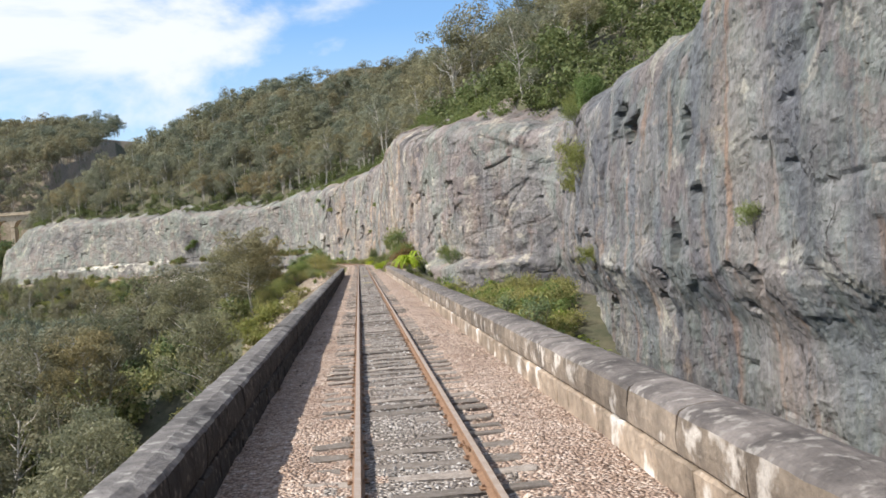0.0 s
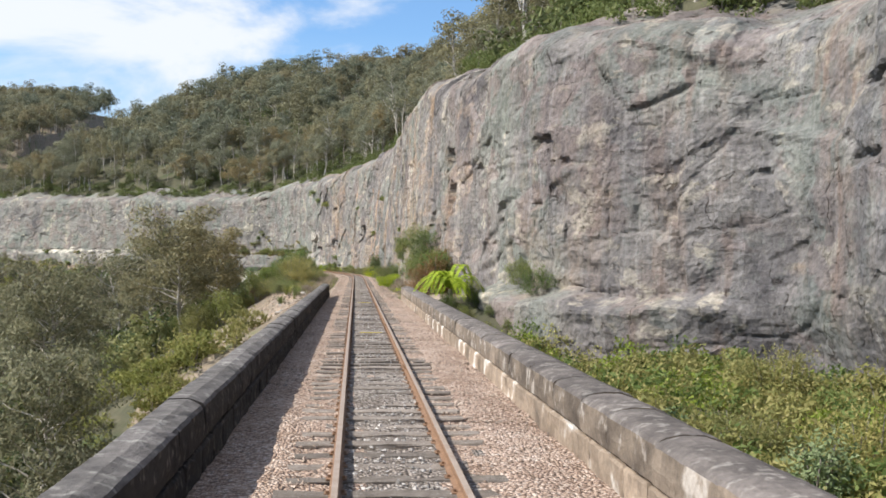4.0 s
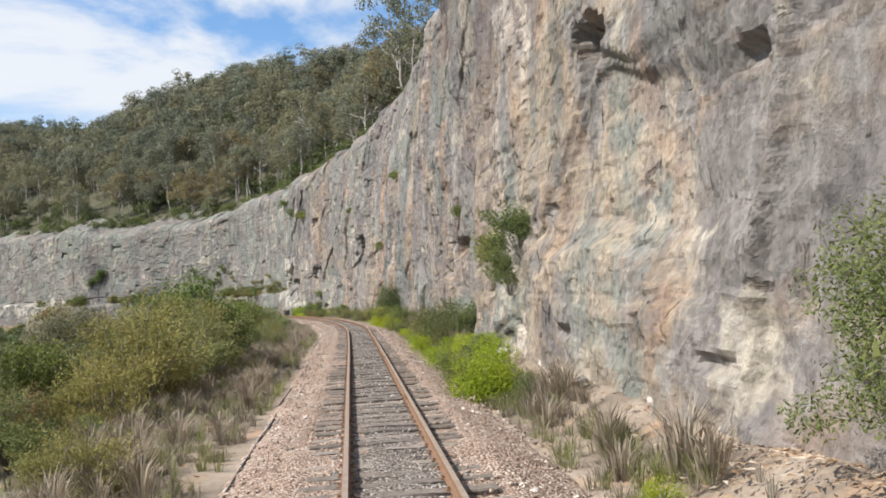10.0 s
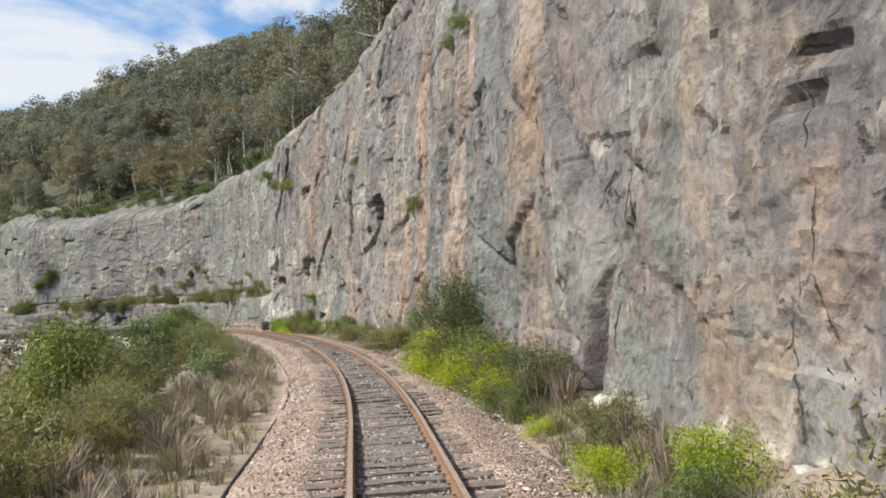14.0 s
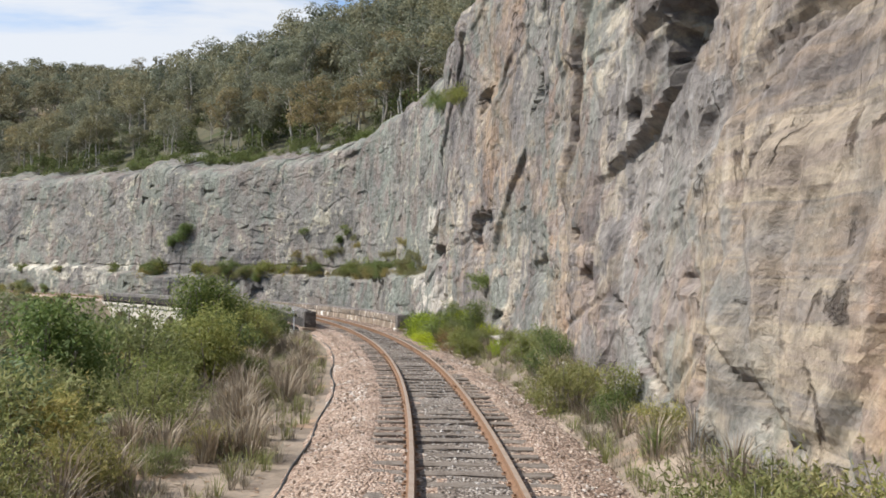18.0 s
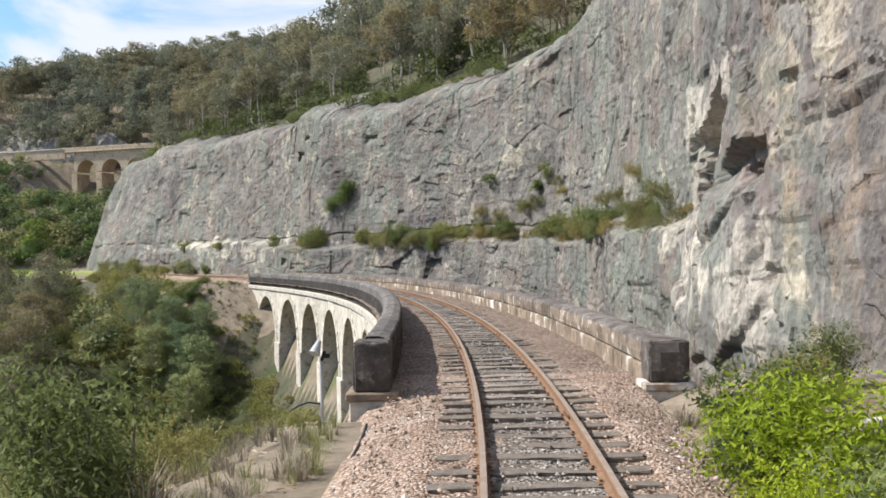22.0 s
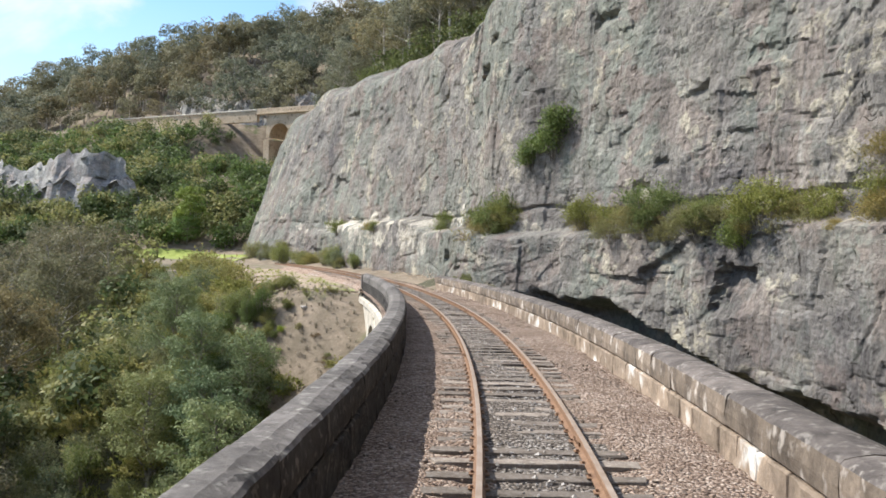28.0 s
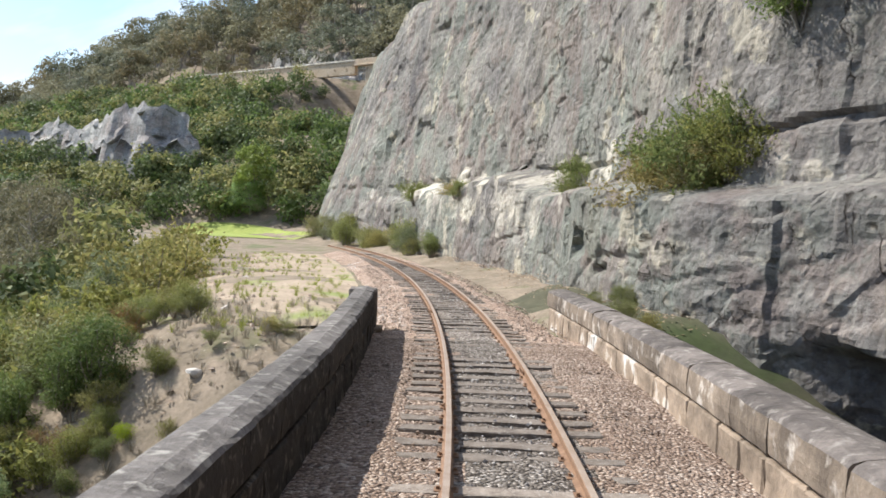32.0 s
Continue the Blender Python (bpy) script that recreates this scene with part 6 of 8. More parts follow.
    keep = (cd < -1.5) & (h2 > -4) & (h2 < 57) & ~((h2 > 50.5) & (x < -158)) & ~((h2 > 36) & (x > -164)) & ~((h2 < 3) & (x > -141))
    pl = np.stack([x, y, ground_height(x, y) - 0.1, rng.uniform(0.7, 1.9, m)], -1)[keep]
    t = rng.random(len(pl))
    scatter("slope_scrub", low, pl[t < 0.45], M_SHRUB_FAR, M_BARK, "dense green scrub on the slope below the upper road", "scrub", 51)
    scatter("slope_scrub", low, pl[t >= 0.75], M_GLOSSY, M_BARK, "dark green bushes on the slope below the upper road", "scrub", 53)
    scatter("slope_scrub", low, pl[(t >= 0.45) & (t < 0.75)], M_HEATH, M_BARK, "olive scrub on the slope below the upper road", "scrub", 55)
    m = 5200
    x, y = rng.uniform(-150, -8, m), rng.uniform(6, 345, m)
    s, d = line_of(x, y)
    sel = (d < -14) & (d > -60) & (y > 0.25 * -x) & ~((s > 304) & (d > -15))
    pl = np.stack([x, y, ground_height(x, y) - 0.1, rng.uniform(0.7, 1.6, m)], -1)
    t = rng.random(m)
    scatter("valley_scrub", low, pl[sel & (t < 0.55)], M_HEATH, M_BARK, "olive scrub on the slope below the track", "scrub", 52)
    scatter("valley_scrub", low, pl[sel & (t >= 0.55)], M_SHRUB_FAR, M_BARK, "green scrub on the slope below the track", "scrub", 54)


build_forest()


# ---- single plants near the line ----
def frond_fern(seed, reach=1.7, fronds=17, trunk=0.5):
    """A tree fern: short shaggy trunk and arching fronds with paired leaflets."""
    rng = np.random.default_rng(seed)
    wood = [limb((0, 0, -0.3), (0.05, 0.03, trunk), 0.13, 0.10, rng, 8, 4, 0.03)]
    lv, lf, o = [], [], 0
    for k in range(fronds):
        a = k * 2 * math.pi / fronds + rng.uniform(-0.25, 0.25)
        L, lift = reach * rng.uniform(0.7, 1.1), rng.uniform(1.1, 2.5)
        d = np.array([math.cos(a), math.sin(a), 0])
        t = np.linspace(0, 1, 29)
        pts = np.array([0.05, 0.03, trunk]) + d * (L * t)[:, None] + np.array([0, 0, 1]) * (L * (lift * t - (lift + 0.25) * t * t))[:, None]
        side = np.array([-d[1], d[0], 0])
        for i in range(2, 29):
            w = 0.36 * reach * 0.55 * math.sin(math.pi * min(1, 0.12 + 0.88 * t[i])) ** 0.8
            ax = pts[i] - pts[i - 1]
            for sg in (-1, 1):
                tip = pts[i] + sg * side * w + ax * 0.8 - np.array([0, 0, 0.10 * w])
                lv += [pts[i - 1] + ax * 0.35, pts[i - 1] + ax * 0.1 + (tip - pts[i]) * 0.5, tip, pts[i] + (tip - pts[i]) * 0.55 + ax * 0.35]
                lf.append((o, o + 1, o + 2, o + 3))
                o += 4
    wv, wf = join(wood)
    return wv, wf, np.array(lv), np.array(lf)


def tuft_shape(seed, n=26, h=0.38, w=0.28, blade=0.006):
    rng = np.random.default_rng(seed)
    lv, lf = [], []
    for i in range(n):
        a, q = rng.uniform(0, 6.28), rng.uniform(0, w * 0.4)
        b = np.array([math.cos(a) * q, math.sin(a) * q, -0.03])
        out = np.array([math.cos(a), math.sin(a), 0]) * rng.uniform(0.2, 1.0) * w
        hh = h * rng.uniform(0.5, 1.1)
        mid, tip = b + out * 0.4 + (0, 0, hh * 0.7), b + out * 1.2 + (0, 0, hh)
        s = np.array([-math.sin(a), math.cos(a), 0]) * blade
        o = len(lv)
        lv += [b - s, b + s, mid + s * 0.8, mid - s * 0.8, tip]
        lf += [(o, o + 1, o + 2), (o, o + 2, o + 3), (o + 3, o + 2, o + 4)]
    return np.array(lv), np.array(lf)


KINDS = {
    "heath_shrub": (lambda k: broom_shape(100 + k, 1.9, 1.25, 620, 11, 0.078, 17, 0.34), M_HEATH, M_BARK, "stem", "foliage", "olive-green heath shrub on the bank beside the track", "shrub"),
    "green_shrub": (lambda k: shrub_shape(120 + k, 1.75, 1.15, 4600, 0.085, 19, 0.8, 0.40), M_SHRUB, M_BARK, "stem", "foliage", "leafy green shrub growing beside the rock", "shrub"),
    "fern_clump": (lambda k: shrub_shape(140 + k, 0.95, 0.95, 5200, 0.055, 18, 0.7, 0.4), M_FERN, M_BARK, "stem", "foliage", "bright yellow-green bush at the foot of the cliff", "bush"),
    "broadleaf_tree": (lambda k: gum_shape(160 + k, 5.6, 2.7, 17000, 0.12, 38, 7, 0.20, 0.36, 0.42, 0.5), M_OLIVE, M_BARK, "trunk", "crown", "bushy green tree with grey stems against the cliff", "tree"),
    "tree_fern": (lambda k: frond_fern(180 + k), M_FERN, M_BARK, "trunk", "fronds", "tree fern with arching bright green fronds behind the parapet", "fern"),
    "wattle": (lambda k: gum_shape(200 + k, 5.2, 1.6, 5200, 0.19, 26, 5, 0.10, 0.40, 0.45), M_WATTLE, M_BARK, "trunk", "crown", "blue-grey wattle sapling on the bank", "tree"),
    "gum_tree": (lambda k: gum_shape(220 + k, 11.0, 3.9, 10000, 0.25, 30, 7, 0.30, 0.34, 0.5), M_GUM_NEAR, M_BARK_PALE, "trunk", "crown", "gum tree with a pale trunk and olive-brown crown", "tree"),
    "ledge_shrub": (lambda k: broom_shape(240 + k, 1.2, 0.95, 560, 14, 0.05, 14, 0.42), M_SHRUB, M_BARK, "stem", "foliage", "green shrub rooted on a ledge of the cliff", "shrub"),
    "dark_ledge_bush": (lambda k: shrub_shape(260 + k, 1.5, 1.15, 7600, 0.085, 18, 0.8, 0.42), M_GLOSSY, M_BARK, "stem", "foliage", "dense dark green bush growing out of the cliff face", "bush"),
}
KINDS["red_shrub"] = (lambda k: broom_shape(280 + k, 1.5, 0.9, 260, 15, 0.05, 6, 0.4), M_RED, M_BARK, "stem", "foliage", "small shrub with reddish-brown shoots", "shrub")
KINDS["grey_sapling"] = (lambda k: shrub_shape(290 + k, 1.5, 0.7, 1500, 0.065, 14, 0.9, 0.65), M_WATTLE, M_BARK, "stem", "foliage", "young blue-grey gum sapling with round leaves", "sapling")
KINDS["bank_bush"] = (lambda k: shrub_shape(310 + k, 2.6, 1.35, 6000, 0.105, 24, 0.85, 0.45), M_GLOSSY, M_BARK, "stem", "foliage", "large dark green bush standing on the bank", "bush")
KINDS["valley_wattle"] = (lambda k: gum_shape(330 + k, 6.6, 2.3, 9500, 0.16, 40, 6, 0.15, 0.30, 0.42, 0.5), M_WATTLE, M_BARK, "trunk", "crown", "tall feathery green wattle growing beside the viaduct", "tree")
KINDS["dark_heath"] = (lambda k: broom_shape(390 + k, 1.7, 1.2, 1100, 16, 0.042, 15, 0.36), M_SHRUB_FAR, M_BARK, "stem", "foliage", "tall dark heath bush with thin twigs against the cliff", "shrub")
KINDS["clearing_tree"] = (lambda k: gum_shape(410 + k, 4.6, 1.9, 11000, 0.13, 36, 6, 0.14, 0.34, 0.42, 0.5), M_FRESH, M_BARK, "trunk", "crown", "small fresh green tree standing on the grassy clearing", "tree")
KINDS["bench_scrub"] = (lambda k: broom_shape(350 + k, 1.25, 1.35, 640, 12, 0.06, 16, 0.40), M_BENCH, M_BARK, "stem", "foliage", "low brown-olive heath bush growing along the rock bench", "shrub")
KINDS["valley_scrub"] = (lambda k: shrub_shape(370 + k, 1.8, 1.3, 4400, 0.085, 22, 0.8, 0.46), M_SCRUB, M_BARK, "stem", "foliage", "feathery grey-green bush on the slope below the viaduct", "bush")
MADE = {}
STATURE = {"green_shrub": 0.64, "heath_shrub": 0.62, "bench_scrub": 0.68, "dark_heath": 0.66, "valley_scrub": 0.62, "fern_clump": 0.78, "ledge_shrub": 1.2, "dark_ledge_bush": 1.3, "valley_wattle": 0.9, "gum_tree": 0.95, "wattle": 0.8, "broadleaf_tree": 0.84}
PLANT_RNG = random.Random(77)


def plant(kind, x, y, z, scale=1.0, variant=None):
    shape, leaf, bark, wood_name, leaf_name, label, category = KINDS[kind]
    k = PLANT_RNG.randrange(3) if variant is None else variant
    scale *= STATURE.get(kind, 1.0)
    size = Vector((scale, scale, scale * PLANT_RNG.uniform(0.88, 1.12)))
    at = pose(x, y, z, PLANT_RNG.uniform(-4, 4), PLANT_RNG.uniform(-4, 4), PLANT_RNG.uniform(0, 360))
    m = at @ Matrix.Diagonal((*size, 1))
    if (kind, k) in MADE:
        made = copy_thing(MADE[kind, k], at)
        made.matrix_basis = m
        return made
    wv, wf, lv, lf = shape(k)
    root = tagged(new(kind), label, category, group=kind.replace("_", " ") + "s")
    child(wood_name, mesh_of(wood_name, wv, wf, bark, True), root)
    child(leaf_name, mesh_of(leaf_name, lv, lf, leaf), root)
    root.matrix_basis = m
    MADE[kind, k] = root
    return root


def ground_at(x, y):
    return float(ground_height(np.array([x]), np.array([y]))[0])


def grow(kind, places, sink=0.05):
    for x, y, sc in places:
        plant(kind, x, y, ground_at(x, y) - sink, sc)


def line_place(s, d):
    x, y = on_line(s, d)
    return float(x), float(y)


# at the foot of the cliff, from the first viaduct on
grow("broadleaf_tree", ((4.55, 103.9, 0.92), (4.6, 101.6, 0.7), (4.3, 107.5, 0.5)))
grow("grey_sapling", ((6.0, 52, 1.7), (7.5, 47, 1.9), (8.2, 57, 1.6), (6.5, 61, 1.5), (9.0, 52, 1.8)))
grow("heath_shrub", ((7.0, 55, 1.6), (8.5, 61, 1.5), (9.6, 58, 1.7), (10.5, 64, 1.8), (5.2, 66, 1.4)))
grow("bank_bush", ((4.2, 94.4, 0.95), (4.5, 95.7, 1.0)))
grow("red_shrub", ((3.8, 93.3, 1.7), (4.2, 95.0, 1.9), (4.5, 94.0, 2.0), (4.2, 104.6, 1.3)))
grow("heath_shrub", ((5.0, 98.6, 0.5), (3.3, 113.4, 0.4), (3.2, 151, 0.9), (3.1, 156, 0.7), (3.3, 142, 1.05), (3.4, 139.4, 0.8), (3.5, 136.2, 0.9), (2.6, 169.5, 0.6), (3.0, 163.8, 0.9), (2.9, 161.5, 0.85), (2.2, 176, 0.65)))
grow("fern_clump", ((2.9, 110.3, 0.5), (3.0, 125.2, 0.8), (2.7, 121, 1.0), (3.1, 122.3, 0.8), (2.8, 128, 0.75), (2.9, 131.2, 0.75), (2.8, 134, 0.7), (2.6, 139.8, 0.95), (2.9, 141.5, 0.8), (2.7, 145.5, 0.7), (2.6, 149, 0.8), (2.7, 153.5, 0.7),
                    (2.5, 158.2, 0.85), (2.4, 162.2, 0.95), (2.5, 165, 0.75), (1.8, 167.4, 0.7), (1.9, 172, 0.5)))
grow("green_shrub", ((3.1, 118.5, 0.55), (3.2, 126.8, 0.75), (3.0, 133, 0.6), (2.9, 146.8, 0.7), (2.6, 155, 0.65), (2.3, 160, 0.6), (1.7, 178.2, 0.75), (1.0, 182, 0.55), (0.6, 185.5, 0.5), (0.2, 189, 0.6), (-0.2, 193.5, 0.5), (-1.0, 196.5, 0.75),
                     (-1.2, 199.6, 0.85), (-2.0, 203, 0.7), (-3.0, 205.5, 0.8), (-3.8, 208.5, 0.8), (-4.6, 211, 0.85), (-5.2, 213.5, 0.7)))
grow("fern_clump", ((-5.4, 210.2, 0.95), (-5.9, 212.6, 1.15), (-5.1, 208, 0.7), (-6.3, 215, 0.9), (-4.6, 205.6, 0.6), (-6.6, 217, 0.7)))
plant("tree_fern", 4.25, 84.6, 0.1, 1.1, 0)
grow("green_shrub", [(*line_place(72 + 0.78 * k, 3.7 + 2.3 * ((7 * k) % 5) / 4), 0.5 + 0.5 * ((3 * k) % 7) / 6) for k in range(17)])
# left bank between the viaducts
rng_bank = random.Random(5)


def left_bank():
    for s in np.arange(106.5, 217, 1.25):
        for _ in range(2):
            near = 3.2 + 1.8 * (s < 112) + rng_bank.random() ** 1.3 * 8.0
            x, y = line_place(s + rng_bank.uniform(-1, 1), -near)
            grow(rng_bank.choice(("heath_shrub", "heath_shrub", "green_shrub")), ((x, y, rng_bank.uniform(0.55, 1.2) * (0.5 if near < 3.9 else (0.9 if near < 4.6 else (1.35 if near < 5.8 else 1.9))) * (1.15 if s > 176 and near > 3.9 else 1.0)),))
    for s, d, sc in ((118, -7, 1.2), (122, -6.2, 1.2), (127, -7.5, 1.35), (131, -6.4, 1.3), (134, -8.5, 1.5), (139, -7, 1.3), (146, -6.5, 1.4), (148, -8, 1.6), (158, -7, 1.2), (164, -8, 1.3), (172, -7.5, 1.2), (187, -8.5, 1.2), (193, -7.2, 1.2), (199, -6.4, 1.25), (204, -7.5, 1.1), (209, -7, 1.1)):
        x, y = line_place(s, d)
        grow("green_shrub" if s % 2 else "heath_shrub", ((x, y, sc),))
    for s, d, sc in ((150, -8.5, 0.6), (214, -14, 0.95), (211.7, -10.3, 1.05), (203, -12.5, 0.6), (188, -11, 0.6)):
        x, y = line_place(s, d)
        grow("wattle", ((x, y, sc),))


left_bank()
for k_ in range(44):
    s_ = rng_bank.uniform(195, 217.5)
    grow(rng_bank.choice(("green_shrub", "heath_shrub", "green_shrub")), ((*line_place(s_, -rng_bank.uniform(3.9 + 0.9 * (s_ < 203), 8.0)), rng_bank.uniform(1.0, 1.6)),))
for s_, d_, sc_ in ((117, -5.6, 0.9), (141, -6.4, 1.1), (156, -5.2, 0.8), (180, -6.0, 1.1), (198, -6.8, 1.3), (111, -7.0, 1.0)):
    grow("red_shrub", ((*line_place(s_, d_), sc_),))
for s_, d_, sc_ in ((169.5, -4.2, 1.0), (170.4, -4.6, 1.15), (153, -5, 0.8), (184, -5.5, 1.2), (127, -6.5, 1.1), (206, -5.6, 1.2)):
    grow("grey_sapling", ((*line_place(s_, d_), sc_),))
for s_, d_, sc_ in ((137.4, -4.9, 0.95), (139.2, -5.6, 1.1), (116, -7.0, 1.0), (124, -7.6, 1.0), (131, -6.6, 0.9), (134.5, -6.8, 1.35), (146, -7.5, 1.2), (152, -7.0, 1.1), (158.5, -6.2, 1.0), (166, -7.5, 1.2), (178, -7.0, 1.1), (190, -6.6, 1.0), (203, -6.0, 1.0), (211, -6.6, 1.1), (184, -9, 1.3), (171, -9, 1.3)):
    grow("bank_bush", ((*line_place(s_, d_), sc_),))
# thick growth between the track and the cliff
for s_, d_, sc_, kind_ in ((211.8, 3.6, 1.2, "fern_clump"), (213.4, 3.9, 1.5, "fern_clump"), (210.4, 3.6, 1.1, "green_shrub"), (212.2, 3.3, 1.0, "green_shrub"), (207.6, 3.6, 0.9, "fern_clump"), (217.6, 3.5, 0.8, "heath_shrub"), (210.6, 3.0, 0.8, "heath_shrub"),
                           (205.2, 3.2, 0.5, "green_shrub"), (218.6, 4.3, 0.8, "green_shrub"), (103.4, 4.2, 1.2, "red_shrub"), (105.2, 3.8, 0.8, "green_shrub")):
    grow(kind_, ((*line_place(s_, d_), sc_),))
for s_, d_, sc_, kind_ in ((159.6, 2.62, 1.1, "heath_shrub"), (160.8, 2.62, 1.3, "green_shrub"), (162.0, 2.62, 1.35, "heath_shrub"), (163.2, 2.8, 0.9, "red_shrub"), (164.6, 2.62, 1.3, "heath_shrub"), (166.5, 2.62, 1.2, "heath_shrub"), (168, 2.62, 1.2, "green_shrub"), (169.4, 2.62, 1.0, "red_shrub"), (170.6, 2.62, 1.0, "heath_shrub"), (172, 2.62, 0.9, "green_shrub"), (173.6, 2.62, 0.8, "heath_shrub"),
                           (164.8, 2.5, 1.1, "fern_clump"), (167.2, 2.5, 1.2, "fern_clump"), (169.2, 2.5, 0.9, "fern_clump"), (161.2, 2.5, 1.3, "fern_clump"), (162.9, 2.45, 1.5, "fern_clump"), (158.6, 2.6, 1.3, "fern_clump"), (160.0, 2.7, 1.5, "fern_clump"), (164.6, 3.0, 1.6, "heath_shrub"), (163.2, 2.7, 1.7, "fern_clump"), (161.9, 2.45, 1.6, "fern_clump"), (160.9, 2.3, 1.3, "fern_clump"), (163.9, 2.8, 1.9, "heath_shrub"), (165.6, 2.9, 1.8, "heath_shrub"), (143.0, 3.0, 1.5, "heath_shrub"),
                           (124.3, 2.9, 1.2, "fern_clump"), (127.5, 3.1, 1.1, "fern_clump"), (130.2, 2.9, 1.0, "fern_clump"), (143.5, 2.8, 1.0, "fern_clump"), (147.4, 3.0, 1.0, "fern_clump"), (135, 3.6, 1.3, "green_shrub"), (138, 3.8, 1.25, "heath_shrub"),
                           (133.4, 2.8, 0.9, "fern_clump"), (195.5, 3.2, 1.0, "green_shrub"), (197.6, 3.5, 0.9, "heath_shrub"), (199.4, 3.1, 0.9, "green_shrub"), (202.4, 3.0, 0.8, "fern_clump"), (206.5, 3.2, 0.6, "heath_shrub"),
                           (209.6, 3.3, 0.6, "green_shrub"), (212.4, 3.1, 0.9, "fern_clump"), (186, 3.0, 0.7, "heath_shrub"), (189, 3.1, 0.8, "green_shrub"), (192, 3.0, 0.8, "heath_shrub"), (181, 2.9, 0.7, "heath_shrub")):
    grow(kind_, ((*line_place(s_, d_), sc_),))
# taller heath, ferns and bushes close to the foot of the rock
for s_, d_, sc_, kind_ in ((120.4, 2.1, 1.5, "fern_clump"), (129.3, 2.1, 1.2, "fern_clump"), (124.3, 2.1, 1.0, "green_shrub"), (136.9, 2.1, 1.0, "fern_clump"), (135.4, 3.0, 1.9, "dark_heath"), (155.6, 2.7, 1.6, "dark_heath"),
                           (122.1, 2.1, 0.9, "green_shrub"), (166.3, 2.1, 1.8, "fern_clump"), (164.7, 2.1, 1.9, "fern_clump"), (163.6, 2.1, 1.5, "fern_clump"), (162.7, 3.35, 1.3, "fern_clump"), (165.6, 3.23, 2.0, "dark_heath"),
                           (163.5, 2.97, 2.2, "dark_heath"), (163.4, 3.5, 2.5, "dark_heath"), (163.1, 3.5, 2.3, "dark_heath"), (171.3, 3.5, 1.9, "dark_heath"), (165.6, 3.5, 1.5, "green_shrub"), (179.8, 2.1, 1.2, "heath_shrub"),
                           (178.2, 2.84, 1.3, "heath_shrub"), (176.3, 3.5, 1.5, "green_shrub"), (190.8, 2.4, 1.2, "heath_shrub"), (213.8, 2.39, 2.0, "fern_clump"), (214.6, 2.1, 1.2, "green_shrub"), (211.6, 2.45, 1.5, "green_shrub"),
                           (208.3, 2.6, 0.9, "green_shrub"), (206.4, 2.5, 0.8, "green_shrub"), (206.9, 2.1, 0.7, "red_shrub"), (204.4, 2.28, 1.0, "green_shrub")):
    grow(kind_, ((*line_place(s_, d_), sc_),))
grow("bank_bush", [(*line_place(s_, d_), sc_) for s_, d_, sc_ in ((134.0, -5.4, 1.3), (136.6, -6.0, 1.2))])
grow("heath_shrub", [(*line_place(s_, d_), sc_) for s_, d_, sc_ in ((132.0, -5.4, 2.4), (128.6, -5.8, 2.5), (126.4, -5.0, 2.0), (130.4, -4.8, 1.9), (124.2, -5.4, 2.2))])
# tall wattles rising beside the far end of the second viaduct
for s_, d_, sc_ in ((303.5, -8.0, 0.75), (302.2, -9.6, 0.9), (300.6, -9.0, 1.0), (299.0, -9.0, 1.15), (297.6, -8.8, 1.0), (295.6, -10.2, 1.05), (305.5, -10.5, 0.85), (303.0, -12.5, 1.0), (309.0, -12.0, 0.8), (312.5, -12.5, 0.7)):
    grow("valley_wattle", ((*line_place(s_, d_), sc_),))
for k in range(26):
    grow(rng_bank.choice(("heath_shrub", "green_shrub")), ((*line_place(rng_bank.uniform(304.5, 313), -rng_bank.uniform(6.0, 10)), rng_bank.uniform(0.35, 0.8)),))
for k in range(64):
    grow(rng_bank.choice(("green_shrub", "heath_shrub", "bank_bush", "red_shrub")), ((*line_place(rng_bank.uniform(296, 312), -rng_bank.uniform(7.0, 11.0)), rng_bank.uniform(0.5, 1.1)),))
for k in range(52):
    grow(rng_bank.choice(("valley_scrub", "green_shrub", "heath_shrub", "valley_scrub")), ((*line_place(rng_bank.uniform(287, 302), -rng_bank.uniform(4.6, 9.0)), rng_bank.uniform(0.6, 1.3)),))
for k in range(22):
    grow(rng_bank.choice(("fern_clump", "heath_shrub", "red_shrub")), ((*line_place(rng_bank.uniform(300, 311), -rng_bank.uniform(3.4, 7.0)), rng_bank.uniform(0.25, 0.5)),))
# bushes crowding the outside of the second viaduct
for k in range(60):
    grow(rng_bank.choice(("green_shrub", "valley_scrub", "valley_scrub")), ((*line_place(rng_bank.uniform(270, 305.5), -rng_bank.uniform(8.5, 14)), rng_bank.uniform(0.8, 1.6)),))
for k in range(90):
    grow(rng_bank.choice(("green_shrub", "valley_scrub", "valley_scrub", "heath_shrub")), ((*line_place(rng_bank.uniform(288, 314), -rng_bank.uniform(8.5, 21)), rng_bank.uniform(1.0, 2.3)),))
for k in range(26):
    grow(rng_bank.choice(("heath_shrub", "heath_shrub")), ((*line_place(rng_bank.uniform(294, 313), rng_bank.uniform(3.2, 4.6)), rng_bank.uniform(0.3, 0.55)),))
for k in range(90):
    s_, d_ = rng_bank.uniform(262, 326), -rng_bank.uniform(4.5, 15)
    if s_ > 270:
        d_ -= 5.0
    x_, y_ = line_place(s_, d_)
    grow(rng_bank.choice(("green_shrub", "valley_scrub", "heath_shrub", "valley_scrub")), ((x_, y_, rng_bank.uniform(1.2, 2.3)),))
